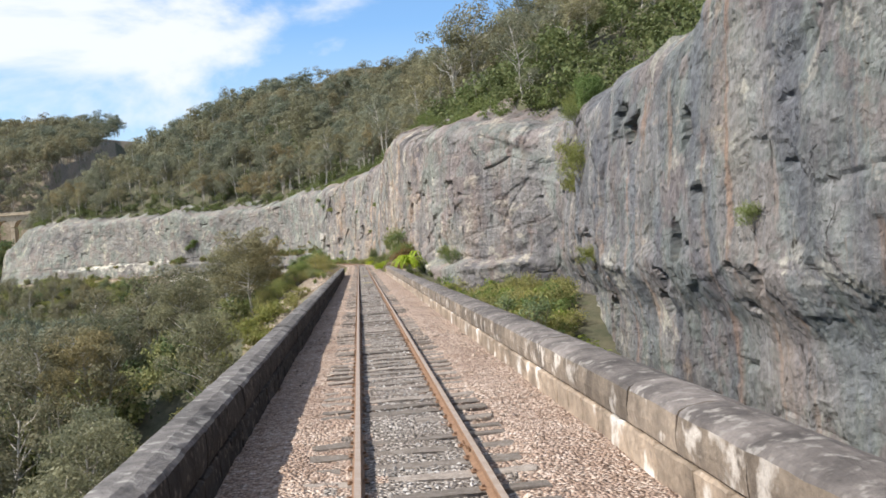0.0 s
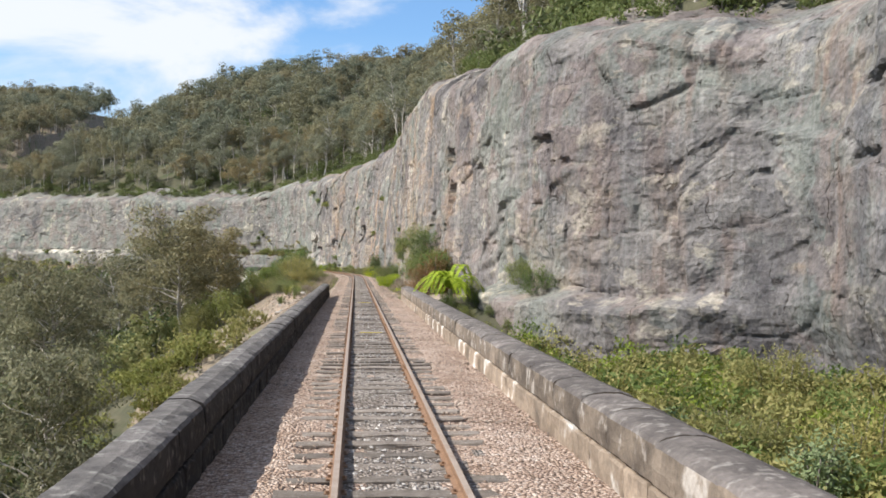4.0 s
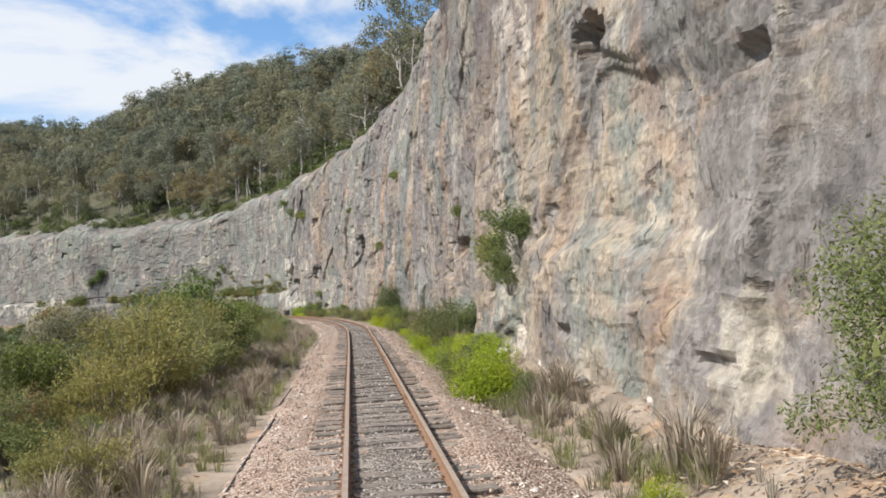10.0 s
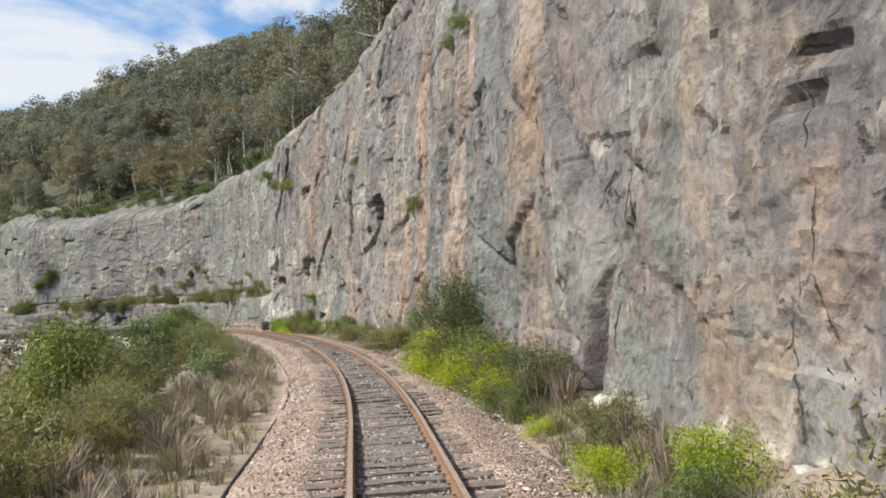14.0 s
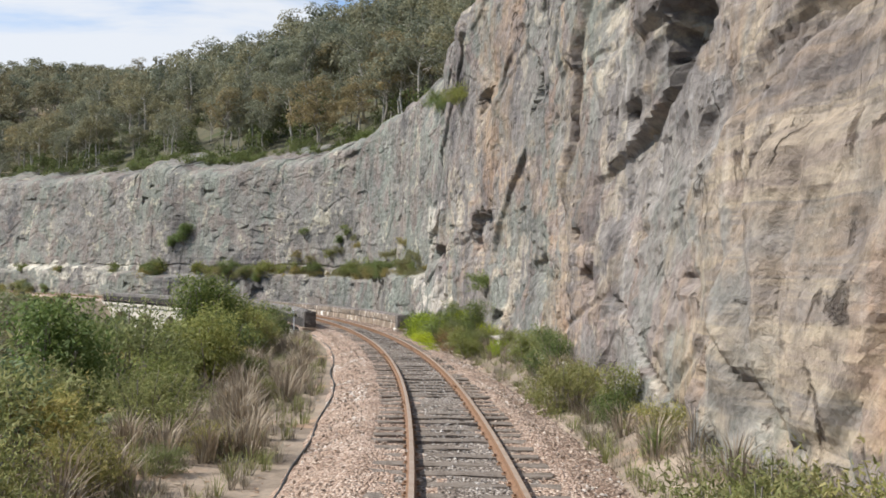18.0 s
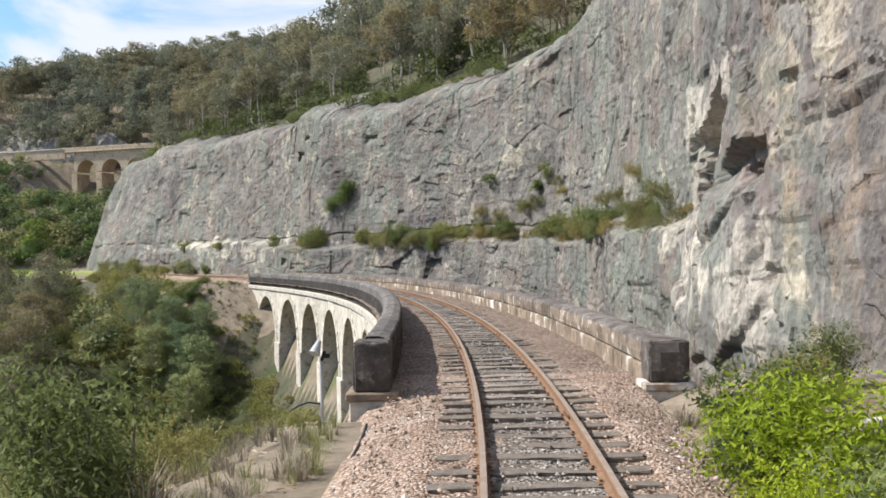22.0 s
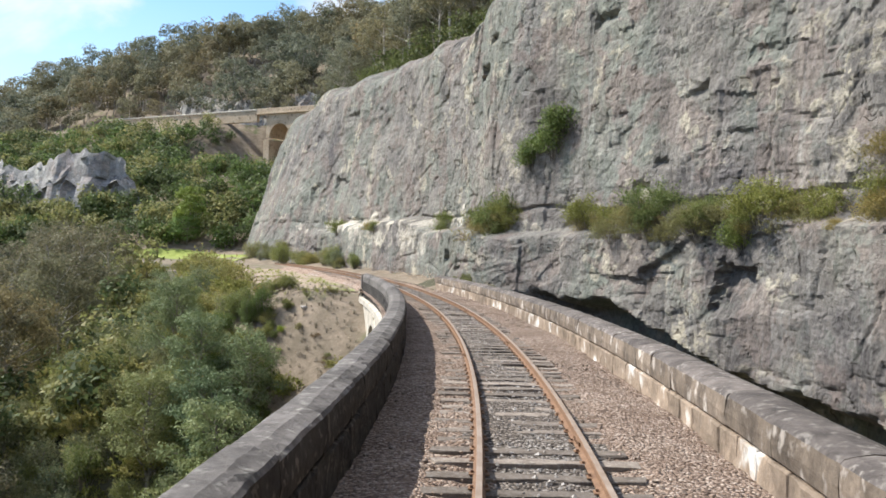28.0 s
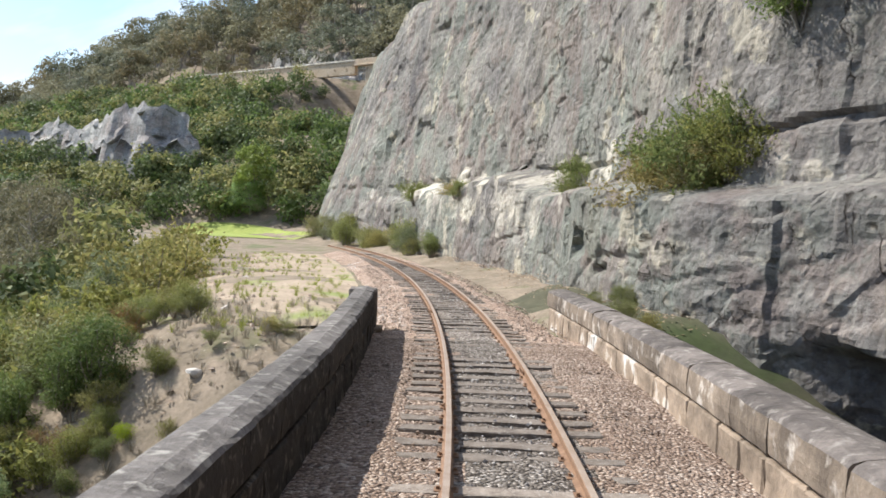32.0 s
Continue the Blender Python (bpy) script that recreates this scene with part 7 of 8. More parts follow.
for s_, d_, sc_ in ((296, -13, 1.1), (301, -15, 1.1), (289, -14, 1.1), (310, -16, 1.0), (286, -10, 0.9), (292, -10.5, 1.0), (299, -9.5, 0.75), (304, -11, 1.0), (281, -10.5, 1.0)):
    grow("green_shrub", ((*line_place(s_, d_), 2.2 * sc_),))
# bushes at the foot of the cliff past the clearing
grow("green_shrub", ((-97.5, 333.5, 2.0), (-100.5, 336.5, 2.4), (-103.5, 340.5, 2.3), (-106, 345, 2.6), (-107.5, 350, 2.4), (-109.5, 355, 2.6)))
grow("clearing_tree", ((-132.8, 352.3, 1.1),))
for k in range(26):
    grow(rng_bank.choice(("green_shrub", "valley_scrub", "heath_shrub")), ((*line_place(rng_bank.uniform(340, 384), rng_bank.uniform(2.6, 3.6)), rng_bank.uniform(0.9, 1.9)),))
# strap-leaved clumps at the end of the first viaduct
for s_, d_, sc_ in ((103.6, -4.1, 1.0), (104.8, -4.7, 1.15), (106.2, -4.2, 0.95), (107.6, -4.9, 1.1), (102.4, -5.0, 0.9), (109.2, -4.4, 0.8), (139, -4.0, 0.7), (188, -4.3, 0.9), (191, -4.8, 1.0)):
    x_, y_ = line_place(s_, d_)
    v_, f_ = tuft_shape(360 + int(10 * s_) % 7, 90, 0.85, 0.62, 0.016)
    ob_ = tagged(new("strap_leaf_clump", mesh_of("strap_leaf_clump", v_, f_, M_SHRUB)), "arching clump of bright green strap leaves", "grass clump", group="strap-leaf clumps")
    ob_.matrix_world = pose(x_, y_, ground_at(x_, y_), 0, 0, 40 * s_) @ Matrix.Diagonal((0.75 * sc_, 0.75 * sc_, 0.75 * sc_, 1))
# taller trees below the bank
grow("gum_tree", ((-12.0, 110.5, 1.0), (-15.5, 118, 0.95), (-11.0, 122, 0.75), (-18, 101, 0.9), (-13.5, 84, 0.95), (-20, 72, 0.9), (-16, 58, 0.85), (-24, 88, 1.0), (-14, 131, 0.8), (-17, 143, 0.8), (-15, 157, 0.75), (-18, 168, 0.8), (-19, 181, 0.75),
                   (-27, 110, 1.0), (-22, 46, 0.9), (-13, 38, 0.8), (-26, 60, 0.95), (-32, 80, 1.0), (-18, 28, 0.8), (-30, 36, 0.9)))
for s_, d_, sc_ in ((250, -26, 0.8), (262, -22, 0.75), (275, -24, 0.85), (290, -22, 0.8), (300, -26, 0.9), (240, -30, 0.8), (308, -24, 0.85), (318, -22, 0.8), (326, -20, 0.75)):
    grow("gum_tree", ((*line_place(s_, d_), sc_),))


# shrubs on ledges of the cliff: plan place, height, scale
def on_face(kind, places):
    for x, y, z, sc in places:
        i = int(np.argmin((CLIFF_X[:, 50] - x) ** 2 + (CLIFF_Y[:, 50] - y) ** 2))
        j = int(np.argmin(np.abs(CLIFF_Z[i, :100] - z)))
        plant(kind, float(CLIFF_X[i, j]), float(CLIFF_Y[i, j]), float(CLIFF_Z[i, j]) - 0.4 * sc, sc)


on_face("ledge_shrub", ((11.9, 54.5, 5.6, 1.4), (12.2, 57, 6.6, 1.3), (12.5, 58.5, 5.0, 1.0), (13.2, 65.2, 10.6, 1.5), (13.3, 67, 11, 1.2), (12.6, 60.5, 9.2, 1.3), (10.7, 26.1, 2.1, 0.6), (11.8, 52, 0.8, 1.0), (8.4, 81.8, 1.0, 1.1), (7.7, 83.2, 1.2, 0.9),
                        (4.0, 127.6, 3.1, 0.9), (4.1, 125.0, 3.2, 1.05), (4.1, 125.9, 2.4, 0.8), (2.8, 169.5, 10, 0.6), (3.7, 139.5, 4.8, 0.5), (3.1, 165.5, 9.5, 0.6), (-5.9, 222.9, 11.5, 1.3)))
on_face("ledge_shrub", ((-0.7, 195.2, 9.8, 0.6), (2.2, 178.1, 5.5, 0.5), (2.3, 176.7, 5.6, 0.5), (2.6, 172.2, 1.9, 0.5), (-9.3, 241, 15, 1.2), (-3.6, 215.1, 2.2, 0.9), (-7.6, 232.4, 13, 1.0), (-22.9, 276.1, 7.4, 1.0), (-24.8, 278.4, 5.2, 1.1), (-28.4, 282.5, 7.6, 0.9)))
on_face("dark_ledge_bush", ((-48.6, 299.5, 7.4, 1.35), (-50.2, 300.6, 6.6, 0.9), (12.4, 59, 10, 1.0), (-34.5, 289, 2.2, 0.8), (-24, 277.5, 6.6, 0.6)))
BENCH = ((-10.8, 244.3, 0.9), (-12.2, 248, 1.0), (-13.4, 252.6, 0.9), (-14.8, 258, 1.1), (-16.4, 262.6, 1.2), (-17.6, 265.4, 1.3), (-19.4, 269.4, 1.15), (-20.9, 272.7, 1.25), (-22.4, 275.6, 1.0), (-26.4, 280.6, 1.15), (-28.3, 282.5, 1.2),
         (-31.5, 286.3, 1.1), (-33.6, 288.4, 1.15), (-36.3, 290.6, 1.2), (-39.4, 292.7, 1.3), (-40.8, 293.6, 1.1), (-43.2, 295.6, 1.2), (-45.4, 297.2, 1.0), (-51.6, 301.8, 1.6), (-52.6, 302.5, 1.7), (-53.6, 303.3, 1.6), (-55.0, 304.4, 0.9), (-64, 311.4, 0.8), (-75, 320, 0.75), (-86, 329, 1.0))
on_face("ledge_shrub", [(x, y, 3.2, sc * (0.7 + 0.75 * ((7 * k) % 5) / 4)) for k, (x, y, sc) in enumerate(BENCH)])
on_face("bench_scrub", [(x - 0.9, y + 0.7, 3.3, sc * (0.8 + 0.9 * ((5 * k) % 4) / 3)) for k, (x, y, sc) in enumerate(BENCH)])
on_face("bench_scrub", [(x - 0.4, y + 0.3, 3.25, sc * (0.9 + 0.7 * ((3 * k) % 5) / 4)) for k, (x, y, sc) in enumerate(BENCH) if -46 < x < -14])
BENCH_U = np.arange(303, 372, 1.7)
on_face("bench_scrub", [(float(np.interp(u, CU, CXS)), float(np.interp(u, CU, CYS)), 3.1 + 0.3 * math.sin(5 * u), 0.95 + 0.45 * math.sin(17 * u)) for u in BENCH_U])
on_face("green_shrub", [(float(np.interp(u, CU, CXS)), float(np.interp(u, CU, CYS)), 3.4 + 0.4 * math.sin(9 * u), 1.05 + 0.5 * math.sin(11 * u)) for u in (309.4, 316.2, 318.8, 321.0, 324.3, 333.1, 352.6, 361.3)])
on_face("red_shrub", [(x + 0.5, y - 0.4, 3.3, 0.5 * sc) for x, y, sc in BENCH[6:18:2]])
on_face("bench_scrub", ((-20.5, 272, 6.2, 1.3), (-21.6, 274, 6.8, 1.0), (-23.6, 277, 5.9, 1.4), (-27.2, 281.5, 4.6, 1.5), (-29.4, 283.6, 5.2, 1.2), (-12.6, 249, 5.5, 1.2), (-13.8, 254, 4.8, 1.4), (-15.6, 260, 5.0, 1.2), (-10.6, 243, 4.2, 1.6), (-11.4, 246, 4.0, 1.5)))


# ---- ground cover, litter and rubble ----
def tufts(name, places, material, label, seed, scale=(0.6, 1.3), shapes=None):
    rng = np.random.default_rng(seed)
    shapes = shapes or [tuft_shape(300 + seed + k) for k in range(4)]
    vs, fs, o = [], [], 0
    for x, y, z in places:
        v, f = shapes[rng.integers(4)]
        a, sc = rng.uniform(0, 6.28), rng.uniform(*scale)
        R = np.array([(math.cos(a), -math.sin(a), 0), (math.sin(a), math.cos(a), 0), (0, 0, 1)]) * sc
        vs.append(v @ R.T + (x, y, z))
        fs.append(f + o)
        o += len(v)
    me = mesh_of(name, np.concatenate(vs), np.concatenate(fs), material)
    tagged(new(name, me), label, "grass", kind="stuff")


def ground_cover():
    rng = np.random.default_rng(91)
    n = 5200
    s = rng.uniform(97, 219, n)
    s = np.where((s < 110) & (rng.random(n) < 0.8), s + 20, s)
    left = rng.random(n) < 0.55
    d = np.where(left, -rng.uniform(2.3, 5.2, n), rng.uniform(2.15, 3.1, n))
    x, y = on_line(s, d)
    p = np.stack([x, y, ground_height(x, y)], -1)
    tufts("dry_grass", p[: n * 2 // 3], M_DRY, "dry straw-coloured grass along the track", 1, (0.4, 1.0))
    tufts("green_grass", p[n * 2 // 3:], M_HEATH, "olive grass tufts along the track", 2, (0.5, 1.1))
    n = 500
    s, d = rng.uniform(309, 350, n), -rng.uniform(2.6, 9, n)
    x, y = on_line(s, d)
    tufts("clearing_grass", np.stack([x, y, ground_height(x, y)], -1), M_GRASS, "patchy bright grass on the clearing", 3, (0.4, 0.8))
    n = 900
    s, d = rng.uniform(286, 316, n), -rng.uniform(2.8, 9, n)
    x, y = on_line(s, d)
    tufts("straw_grass", np.stack([x, y, ground_height(x, y)], -1), M_DRY, "thin straw grass on the bank at the viaduct end", 5, (0.4, 0.9))
    # grey-brown tussocks beside the gravel
    n = 420
    s = rng.uniform(110, 214, n)
    d = np.where(rng.random(n) < 0.75, -rng.uniform(2.7, 4.6, n), rng.uniform(2.5, 3.2, n))
    x, y = on_line(s, d)
    big = [tuft_shape(340 + k, 70, 0.62, 0.42, 0.009) for k in range(4)]
    tufts("dry_tussocks", np.stack([x, y, ground_height(x, y)], -1), M_DRY, "soft grey-brown tussocks of dry grass beside the gravel", 4, (0.6, 1.25), big)
    # litter: small flat leaves, thickest at the end of the first viaduct
    n = 34000
    s = np.concatenate([rng.uniform(90, 222, n), rng.uniform(286, 350, 16000), rng.uniform(93, 112, 14000)])
    n = len(s)
    d = np.where(rng.random(n) < 0.5, -rng.uniform(2.3, 8.5, n), rng.uniform(2.1, 5.5, n))
    x, y = on_line(s, d)
    cd, _ = behind_cliff(x, y)
    k = cd < 0.6
    c = np.stack([x, y, ground_height(x, y) + 0.015], -1)[k]
    v, f = leaf_quads(c, rng.uniform(0.05, 0.16, len(c)), rng, None, 0.45)
    v = v.reshape(-1, 3, 3)
    v[:, :, 2] = c[:, None, 2] + (v[:, :, 2] - c[:, None, 2]) * 0.3
    tagged(new("leaf_litter", mesh_of("leaf_litter", v.reshape(-1, 3), f, M_LITTER)), "fallen brown and pale leaves and bark strips", "leaf litter", kind="stuff")
    # ferns and scrub on the gully floor behind the first parapet
    n = 2100
    x, y = rng.uniform(3.0, 13.5, n), rng.uniform(10, 81, n)
    cd, _ = behind_cliff(x, y)
    k = cd < -0.4
    low = [shrub_shape(400 + i, 1.0, 1.0, 300, 0.13, 8, 0.6, 0.5) for i in range(4)]
    pl = np.stack([x, y, ground_height(x, y) - 0.05, rng.uniform(0.6, 1.3, n) * (0.6 + 0.4 * (x > 4.2))], -1)[k]
    half = len(pl) // 8
    scatter("gully_ferns", low, pl[:half], M_GULLY, M_BARK, "bright ferns crowding the gully below the parapet", "ferns", 71)
    third = half + len(pl) // 3
    scatter("gully_scrub", low, pl[half:third], M_GLOSSY, M_BARK, "dark green scrub crowding the gully below the parapet", "scrub", 76)
    scatter("gully_scrub", low, pl[third:], M_HEATH, M_BARK, "green scrub crowding the gully below the parapet", "scrub", 72)
    # shrubs on the steep bank beside both viaducts
    n = 800
    s = np.concatenate([rng.uniform(-2, 100, n), rng.uniform(214, 345, n)])
    d = -rng.uniform(3.2, 18, 2 * n)
    d = np.where(((s > 214) & (s < 264)) | ((s > 97) & (s < 108)), d - 9, d)
    d = np.where(s > 306, d - 5.5, np.where((s < 100) & (d > -5.5), d - 5, d))
    x, y = on_line(s, d)
    fine = [broom_shape(420 + i, 1.8, 1.5, 130, 7, 0.15, 10, 0.55) for i in range(5)]
    pl = np.stack([x, y, ground_height(x, y) - 0.1, rng.uniform(0.5, 1.25, 2 * n)], -1)
    t = rng.random(2 * n)
    scatter("bank_scrub", fine, pl[t < 0.45], M_HEATH, M_BARK, "olive scrub on the steep bank below the viaducts", "scrub", 73)
    scatter("bank_scrub", fine, pl[(t >= 0.45) & (t < 0.8)], M_SHRUB, M_BARK, "green scrub on the steep bank below the viaducts", "scrub", 74)
    scatter("rim_scrub", fine, rim_places(rng), M_SHRUB, M_BARK, "green scrub along the rim of the cliff", "scrub", 75)


def rim_places(rng):
    out = []
    n = len(CLIFF_X)
    for i in rng.integers(0, n, 800):
        j = 100 + int(rng.integers(4, 14))
        if CLIFF_Y[i, j] > 4:
            out.append((CLIFF_X[i, j], CLIFF_Y[i, j], CLIFF_Z[i, j] - 0.15, rng.uniform(0.4, 1.1)))
    return np.array(out)


ground_cover()


def rubble():
    rng = np.random.default_rng(55)
    n = 700
    s = np.concatenate([rng.uniform(97, 112, n), rng.uniform(196, 219, 500), rng.uniform(308, 345, 500)])
    d = np.concatenate([-rng.uniform(2.4, 6.5, n), rng.uniform(2.2, 3.6, 500), -rng.uniform(2.6, 8, 500)])
    x, y = on_line(s, d)
    scatter_stones("rubble", s, d, ground_height(x, y) - drop_of(s) + 0.01, rng.uniform(0.02, 0.09, len(s)), M_STONE, "broken brownish stone lying beside the track", 56)


rubble()


# ---- rock outcrop, lawn and tree on the far slope ----
def outcrop():
    """A broken band of pale rock across the far slope."""
    u = np.arange(0, 118, 0.8)
    q = np.linspace(0, 1, 26)
    U, Q = np.meshgrid(u, q, indexing="ij")
    hh = 9.5 + 4 * np.sin(U / 31) + 3.0 * fbm(U / 14, U * 0, None, 3, 80)
    height = (7.0 + 2.4 * fbm(U / 17, U * 0, None, 3, 81)) * ss(0, 12, U) * (1 - ss(100, 118, U))
    v, sl, gap = cells(U / 3.2, Q * 7 / 2.6, 82)
    lean = Q * 4.2 + 1.5 * (v - 0.5) * ss(0, 0.1, gap) + 0.9 * sl - 1.2 * (1 - ss(0, 0.06, gap))
    h2 = hh + lean
    x = -118 - 0.97 * (U + 26) - 0.235 * h2
    y = 352 - 0.235 * (U + 26) + 0.97 * h2
    g = ground_height(x - 0.235 * -4, y - 0.97 * 4)
    z = g - 1.5 + Q * (height + 2.0) + 0.8 * fbm(U / 1.5, Q * 5, None, 3, 83)
    root = tagged(new("rock_outcrop"), "broken band of pale grey rock across the bushy slope", "rock outcrop")
    co = np.stack([x, y, z], -1)
    cuts = (0, 19, 41, 58, 83, 104, 127, len(u))
    for a, b in zip(cuts[:-1], cuts[1:]):
        child("rock_ledge", mesh_of("rock_ledge", co[a:min(b + 1, len(u))].reshape(-1, 3), grid_faces(min(b + 1, len(u)) - a, 26), M_ROCK_FAR), root)


outcrop()


def road_cutting():
    """The bare rock cut behind the upper road."""
    u = np.arange(0, 62, 0.8)
    q = np.linspace(0, 1, 16)
    U, Q = np.meshgrid(u, q, indexing="ij")
    top = (5.0 + 1.5 * fbm(U / 9, U * 0, None, 3, 90)) * ss(0, 10, U) * (1 - ss(48, 62, U))
    v, sl, gap = cells(U / 2.2, Q * 2.4, 91)
    x = -206 + U
    y = 403.5 + Q * 3.0 + 0.9 * (v - 0.5)
    z = 25.0 + Q * (top + 2.0) + 0.3 * fbm(U / 1.2, Q * 4, None, 2, 92)
    ob = new("road_cutting", mesh_of("road_cutting", np.stack([x, y, z], -1).reshape(-1, 3), grid_faces(len(u), 16, True), M_ROCK_FAR))
    tagged(ob, "pinkish rock cutting above the upper road", "rock face")


road_cutting()


def lawn():
    a, r = np.meshgrid(np.linspace(0, 2 * math.pi, 40), np.linspace(0, 1, 12), indexing="ij")
    x = -124 + 15 * r * np.cos(a) + 3 * np.sin(2 * a) * r
    y = 345 + 6.5 * r * np.sin(a)
    z = ground_height(x, y) + 0.06 + 0.02 * fbm(x, y, None, 2, 95)
    m = mottled("mown_grass", (0.20, 0.25, 0.05), (0.29, 0.33, 0.085), 0.8, 0.9, 0.5, 0.04, grain=14.0)
    ob = new("lawn", mesh_of("lawn", np.stack([x, y, z], -1).reshape(-1, 3), grid_faces(40, 12, False), m, True))
    tagged(ob, "sunlit patch of bright green mown grass", "lawn", kind="structure")


lawn()


def clearing():
    """Trodden pale earth and grass beside the track past the second viaduct."""
    s, q = np.meshgrid(np.arange(310.4, 352, 0.6), np.linspace(0, 1, 14), indexing="ij")
    far = 4.2 + 4.6 * ss(309, 318, s) + 1.0 * fbm(s / 5, s * 0, None, 2, 97)
    d = -2.35 - q * far
    x, y = on_line(s, d)
    z = ground_height(x, y) + 0.05 + 0.04 * fbm(x / 0.8, y / 0.8, None, 3, 98) - 0.55 * q ** 3
    ob = new("clearing", mesh_of("clearing", np.stack([x, y, z], -1).reshape(-1, 3), grid_faces(s.shape[0], 14, False), M_CLEARING, True))
    tagged(ob, "sunlit clearing of trodden earth, dry litter and patchy grass", "clearing", kind="structure")


clearing()
KINDS["round_tree"] = (lambda k: gum_shape(500 + k, 6.6, 2.1, 2600, 0.30, 18, 6, 0.22), M_GRASS, M_BARK, "trunk", "crown", "small round bright green tree on the lawn", "tree")
plant("round_tree", -133.5, 353.0, ground_at(-133.5, 353.0) - 0.1, 1.25, 0)


# ---- small things by the line ----
def signal_lamp():
    """A floodlight on a thin steel post beside the viaduct's end."""
    root = tagged(new("floodlight_post"), "thin galvanised post with a small tilted floodlight", "lamp post")
    root.matrix_basis = at_line(219.9, -2.85, 0)
    bm = bmesh.new()
    bmesh.ops.create_cone(bm, cap_ends=True, segments=12, radius1=0.030, radius2=0.026, depth=3.4, matrix=Matrix.Translation((0, 0, -1.25)))
    part("post", bm, M_METAL, root)
    bm = bmesh.new()
    bmesh.ops.create_cone(bm, cap_ends=True, segments=16, radius1=0.035, radius2=0.085, depth=0.22, matrix=pose(-0.06, -0.02, 0.60, 150, 20, 0))
    part("lamp_housing", bm, M_METAL, root, "pale metal lamp housing")
    bm = bmesh.new()
    block(bm, pose(0.03, 0.0, 0.47, 0, 20, 0), (0.05, 0.06, 0.16), 0.01)
    block(bm, pose(0.09, 0.0, 0.47, 0, 0, 0), (0.08, 0.05, 0.07), 0.01)
    part("bracket", bm, M_BLACK, root, "black bracket")
    pts = [(-0.02, 0, -0.25), (-0.2, 0, -0.22), (-0.36, -0.02, -0.27), (-0.48, -0.02, -0.34)]
    bits = [limb(pts[i], pts[i + 1], 0.014, 0.014, np.random.default_rng(i), 6, 2, 0.0) for i in range(3)]
    v, f = join(bits)
    child("cable", mesh_of("cable", v, f, M_BLACK, True), root, "sagging black cable")


signal_lamp()


def line_cable(s0, s1, d, seed):
    rng = np.random.default_rng(seed)
    s = np.arange(s0, s1, 0.8)
    dd = d + 0.10 * fbm(s / 5, s * 0, None, 3, seed)
    x, y = on_line(s, dd)
    z = ground_height(x, y)
    z = np.maximum(z, -0.15 - 0.30 * (np.abs(dd) - 1.25) + drop_of(s)) + 0.025
    rows = []
    for a in range(6):
        t = a * math.pi / 3
        rows.append(np.stack([x + 0.022 * math.cos(t), y, z + 0.022 * math.sin(t)], -1))
    v = np.stack(rows, 1).reshape(-1, 3)
    i = np.arange(len(s) * 6).reshape(len(s), 6)
    j = np.roll(i, -1, 1)
    f = np.stack([i[:-1], j[:-1], j[1:], i[1:]], -1).reshape(-1, 4)
    tagged(new("cable", mesh_of("cable", v, f, M_BLACK, True)), "black cable lying along the edge of the ballast", "cable")


line_cable(98, 219, -2.05, 61)


def yellow_strip(s):
    bm = bmesh.new()
    block(bm, Matrix.Identity(4), (0.62, 0.045, 0.02), 0.004)
    ob = part("marker_strip", bm, M_YELLOW, None, m=at_line(s, 0.05, -0.118, 0.03))
    tagged(ob, "faded yellow marker strip lying on a sleeper", "marker", group="marker strips")


yellow_strip(68.2)
yellow_strip(87.9)


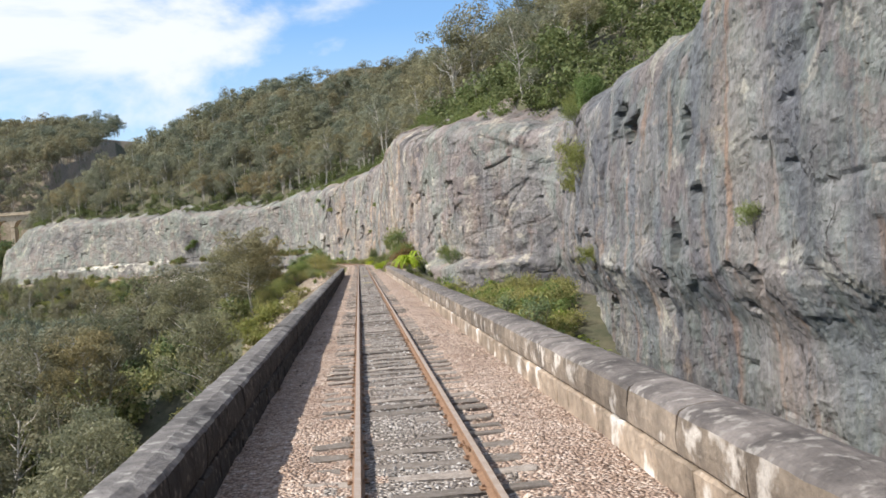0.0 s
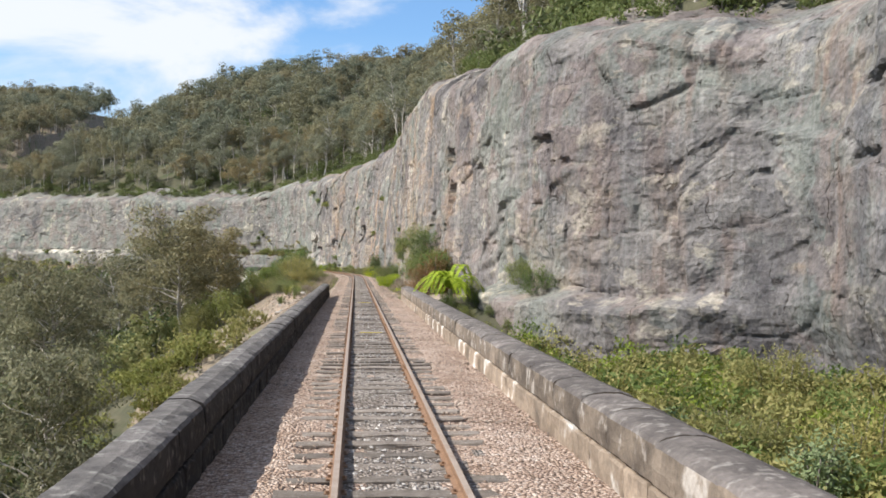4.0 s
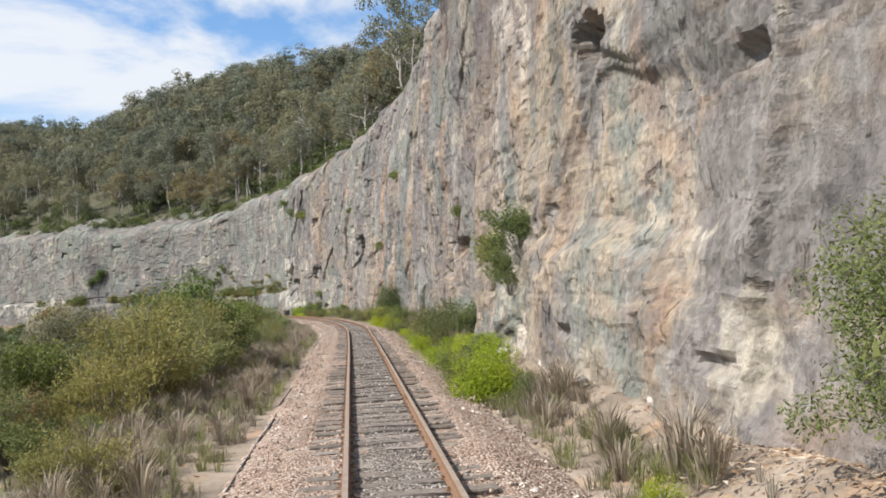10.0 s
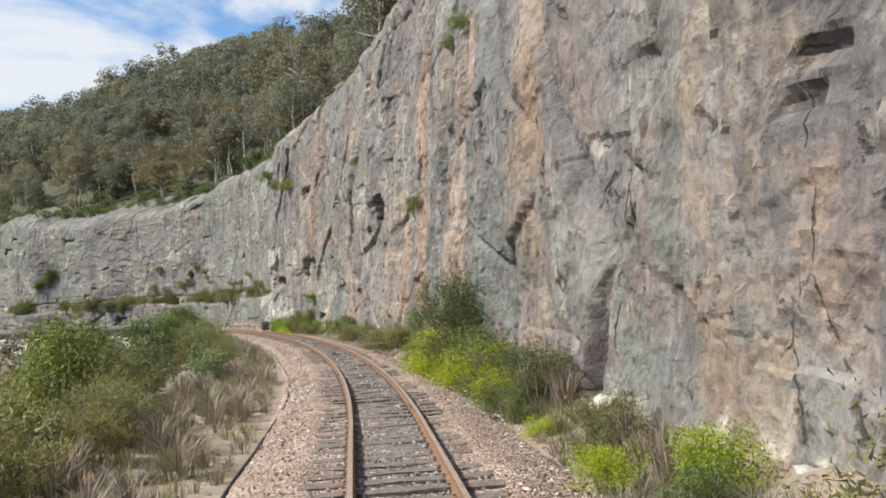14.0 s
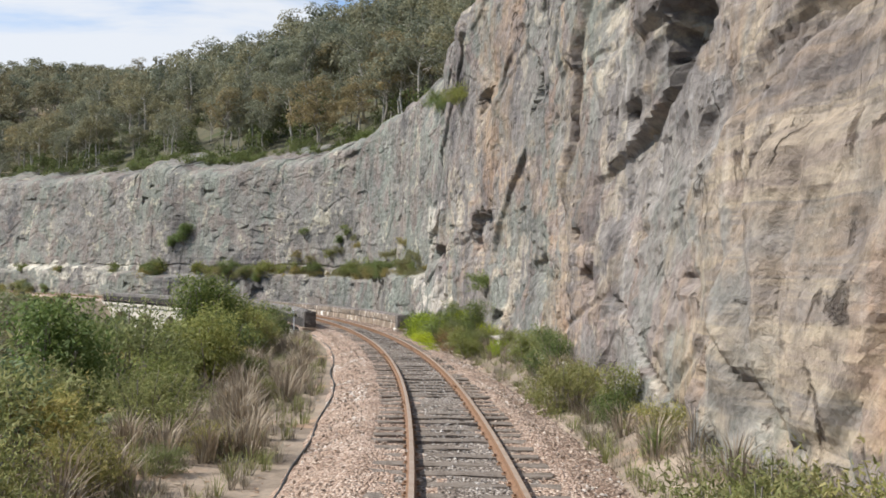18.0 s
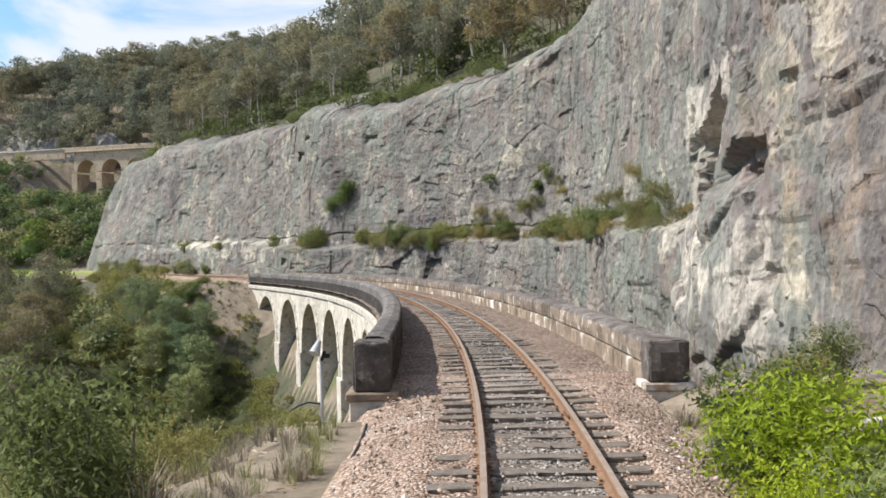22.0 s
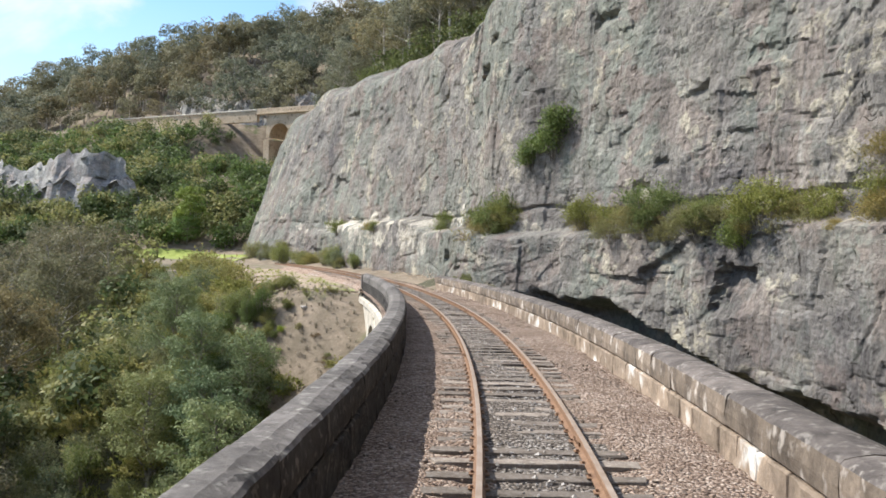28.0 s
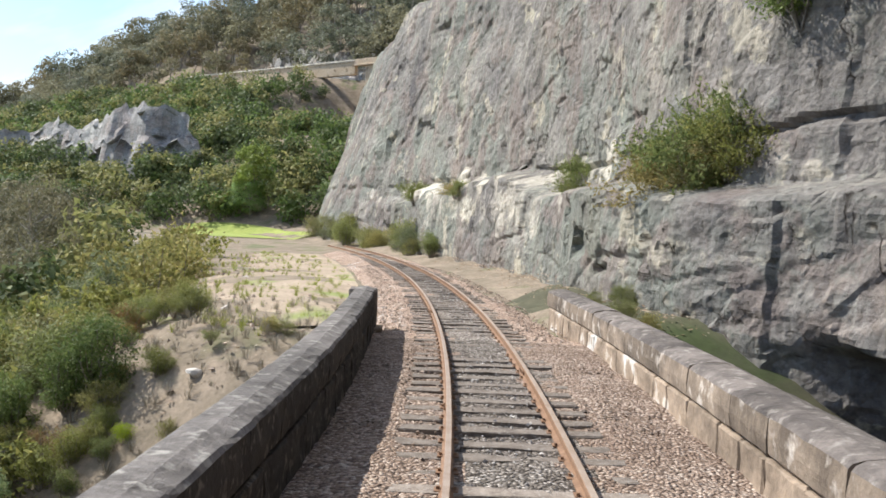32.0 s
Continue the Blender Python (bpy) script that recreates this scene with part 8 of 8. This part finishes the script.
# ---- boulders at the foot of the cliff ----
def boulder_mesh(seed):
    """An angular fallen block, flat-sided and chipped, resting on its base."""
    rng = random.Random(seed)
    bm = bmesh.new()
    bmesh.ops.create_icosphere(bm, subdivisions=2, radius=1.0)
    cuts = [(Vector((rng.uniform(-1, 1), rng.uniform(-1, 1), rng.uniform(-0.6, 1))).normalized(), rng.uniform(0.45, 0.8)) for _ in range(9)]
    for vert in bm.verts:
        for nrm, off in cuts:
            over = vert.co.dot(nrm) - off
            if over > 0:
                vert.co -= nrm * over
        vert.co.z *= 0.7
        vert.co += Vector((rng.uniform(-0.03, 0.03), rng.uniform(-0.03, 0.03), rng.uniform(-0.03, 0.03)))
    me = bpy.data.meshes.new("boulder")
    bm.to_mesh(me)
    bm.free()
    me.materials.append(M_BOULDER)
    return me


M_BOULDER = mottled("pale_fallen_rock", (0.40, 0.36, 0.32), (0.58, 0.54, 0.49), 1.2, 0.92, 0.7, 0.04, rand="object", c3=(0.26, 0.21, 0.17), spots=3.0, grain=12.0, spread=0.25)
BOULDERS = [boulder_mesh(900 + k) for k in range(5)]


def boulders():
    rng = random.Random(14)
    spots = [(rng.uniform(192, 207), rng.uniform(2.9, 4.4), rng.uniform(0.14, 0.36)) for _ in range(44)]
    spots += [(rng.uniform(210, 219), rng.uniform(3.2, 4.6), rng.uniform(0.15, 0.4)) for _ in range(10)]
    spots += [(rng.uniform(112, 190), rng.uniform(3.1, 3.9), rng.uniform(0.10, 0.28)) for _ in range(26)]
    spots += [(rng.uniform(98, 108), -rng.uniform(3.4, 6.0), rng.uniform(0.10, 0.26)) for _ in range(10)]
    spots += [(rng.uniform(308, 330), -rng.uniform(4, 8.5), rng.uniform(0.10, 0.22)) for _ in range(8)]
    for s, d, r in spots:
        x, y = line_place(s, d)
        ob = tagged(new("boulder", rng.choice(BOULDERS)), "pale angular sandstone block fallen beside the track", "boulder", group="fallen boulders")
        ob.matrix_world = pose(x, y, ground_at(x, y) + 0.2 * r, 0, 0, rng.uniform(0, 360)) @ Matrix.Diagonal((r, r * rng.uniform(0.7, 1.1), r * rng.uniform(0.7, 1.1), 1))


boulders()
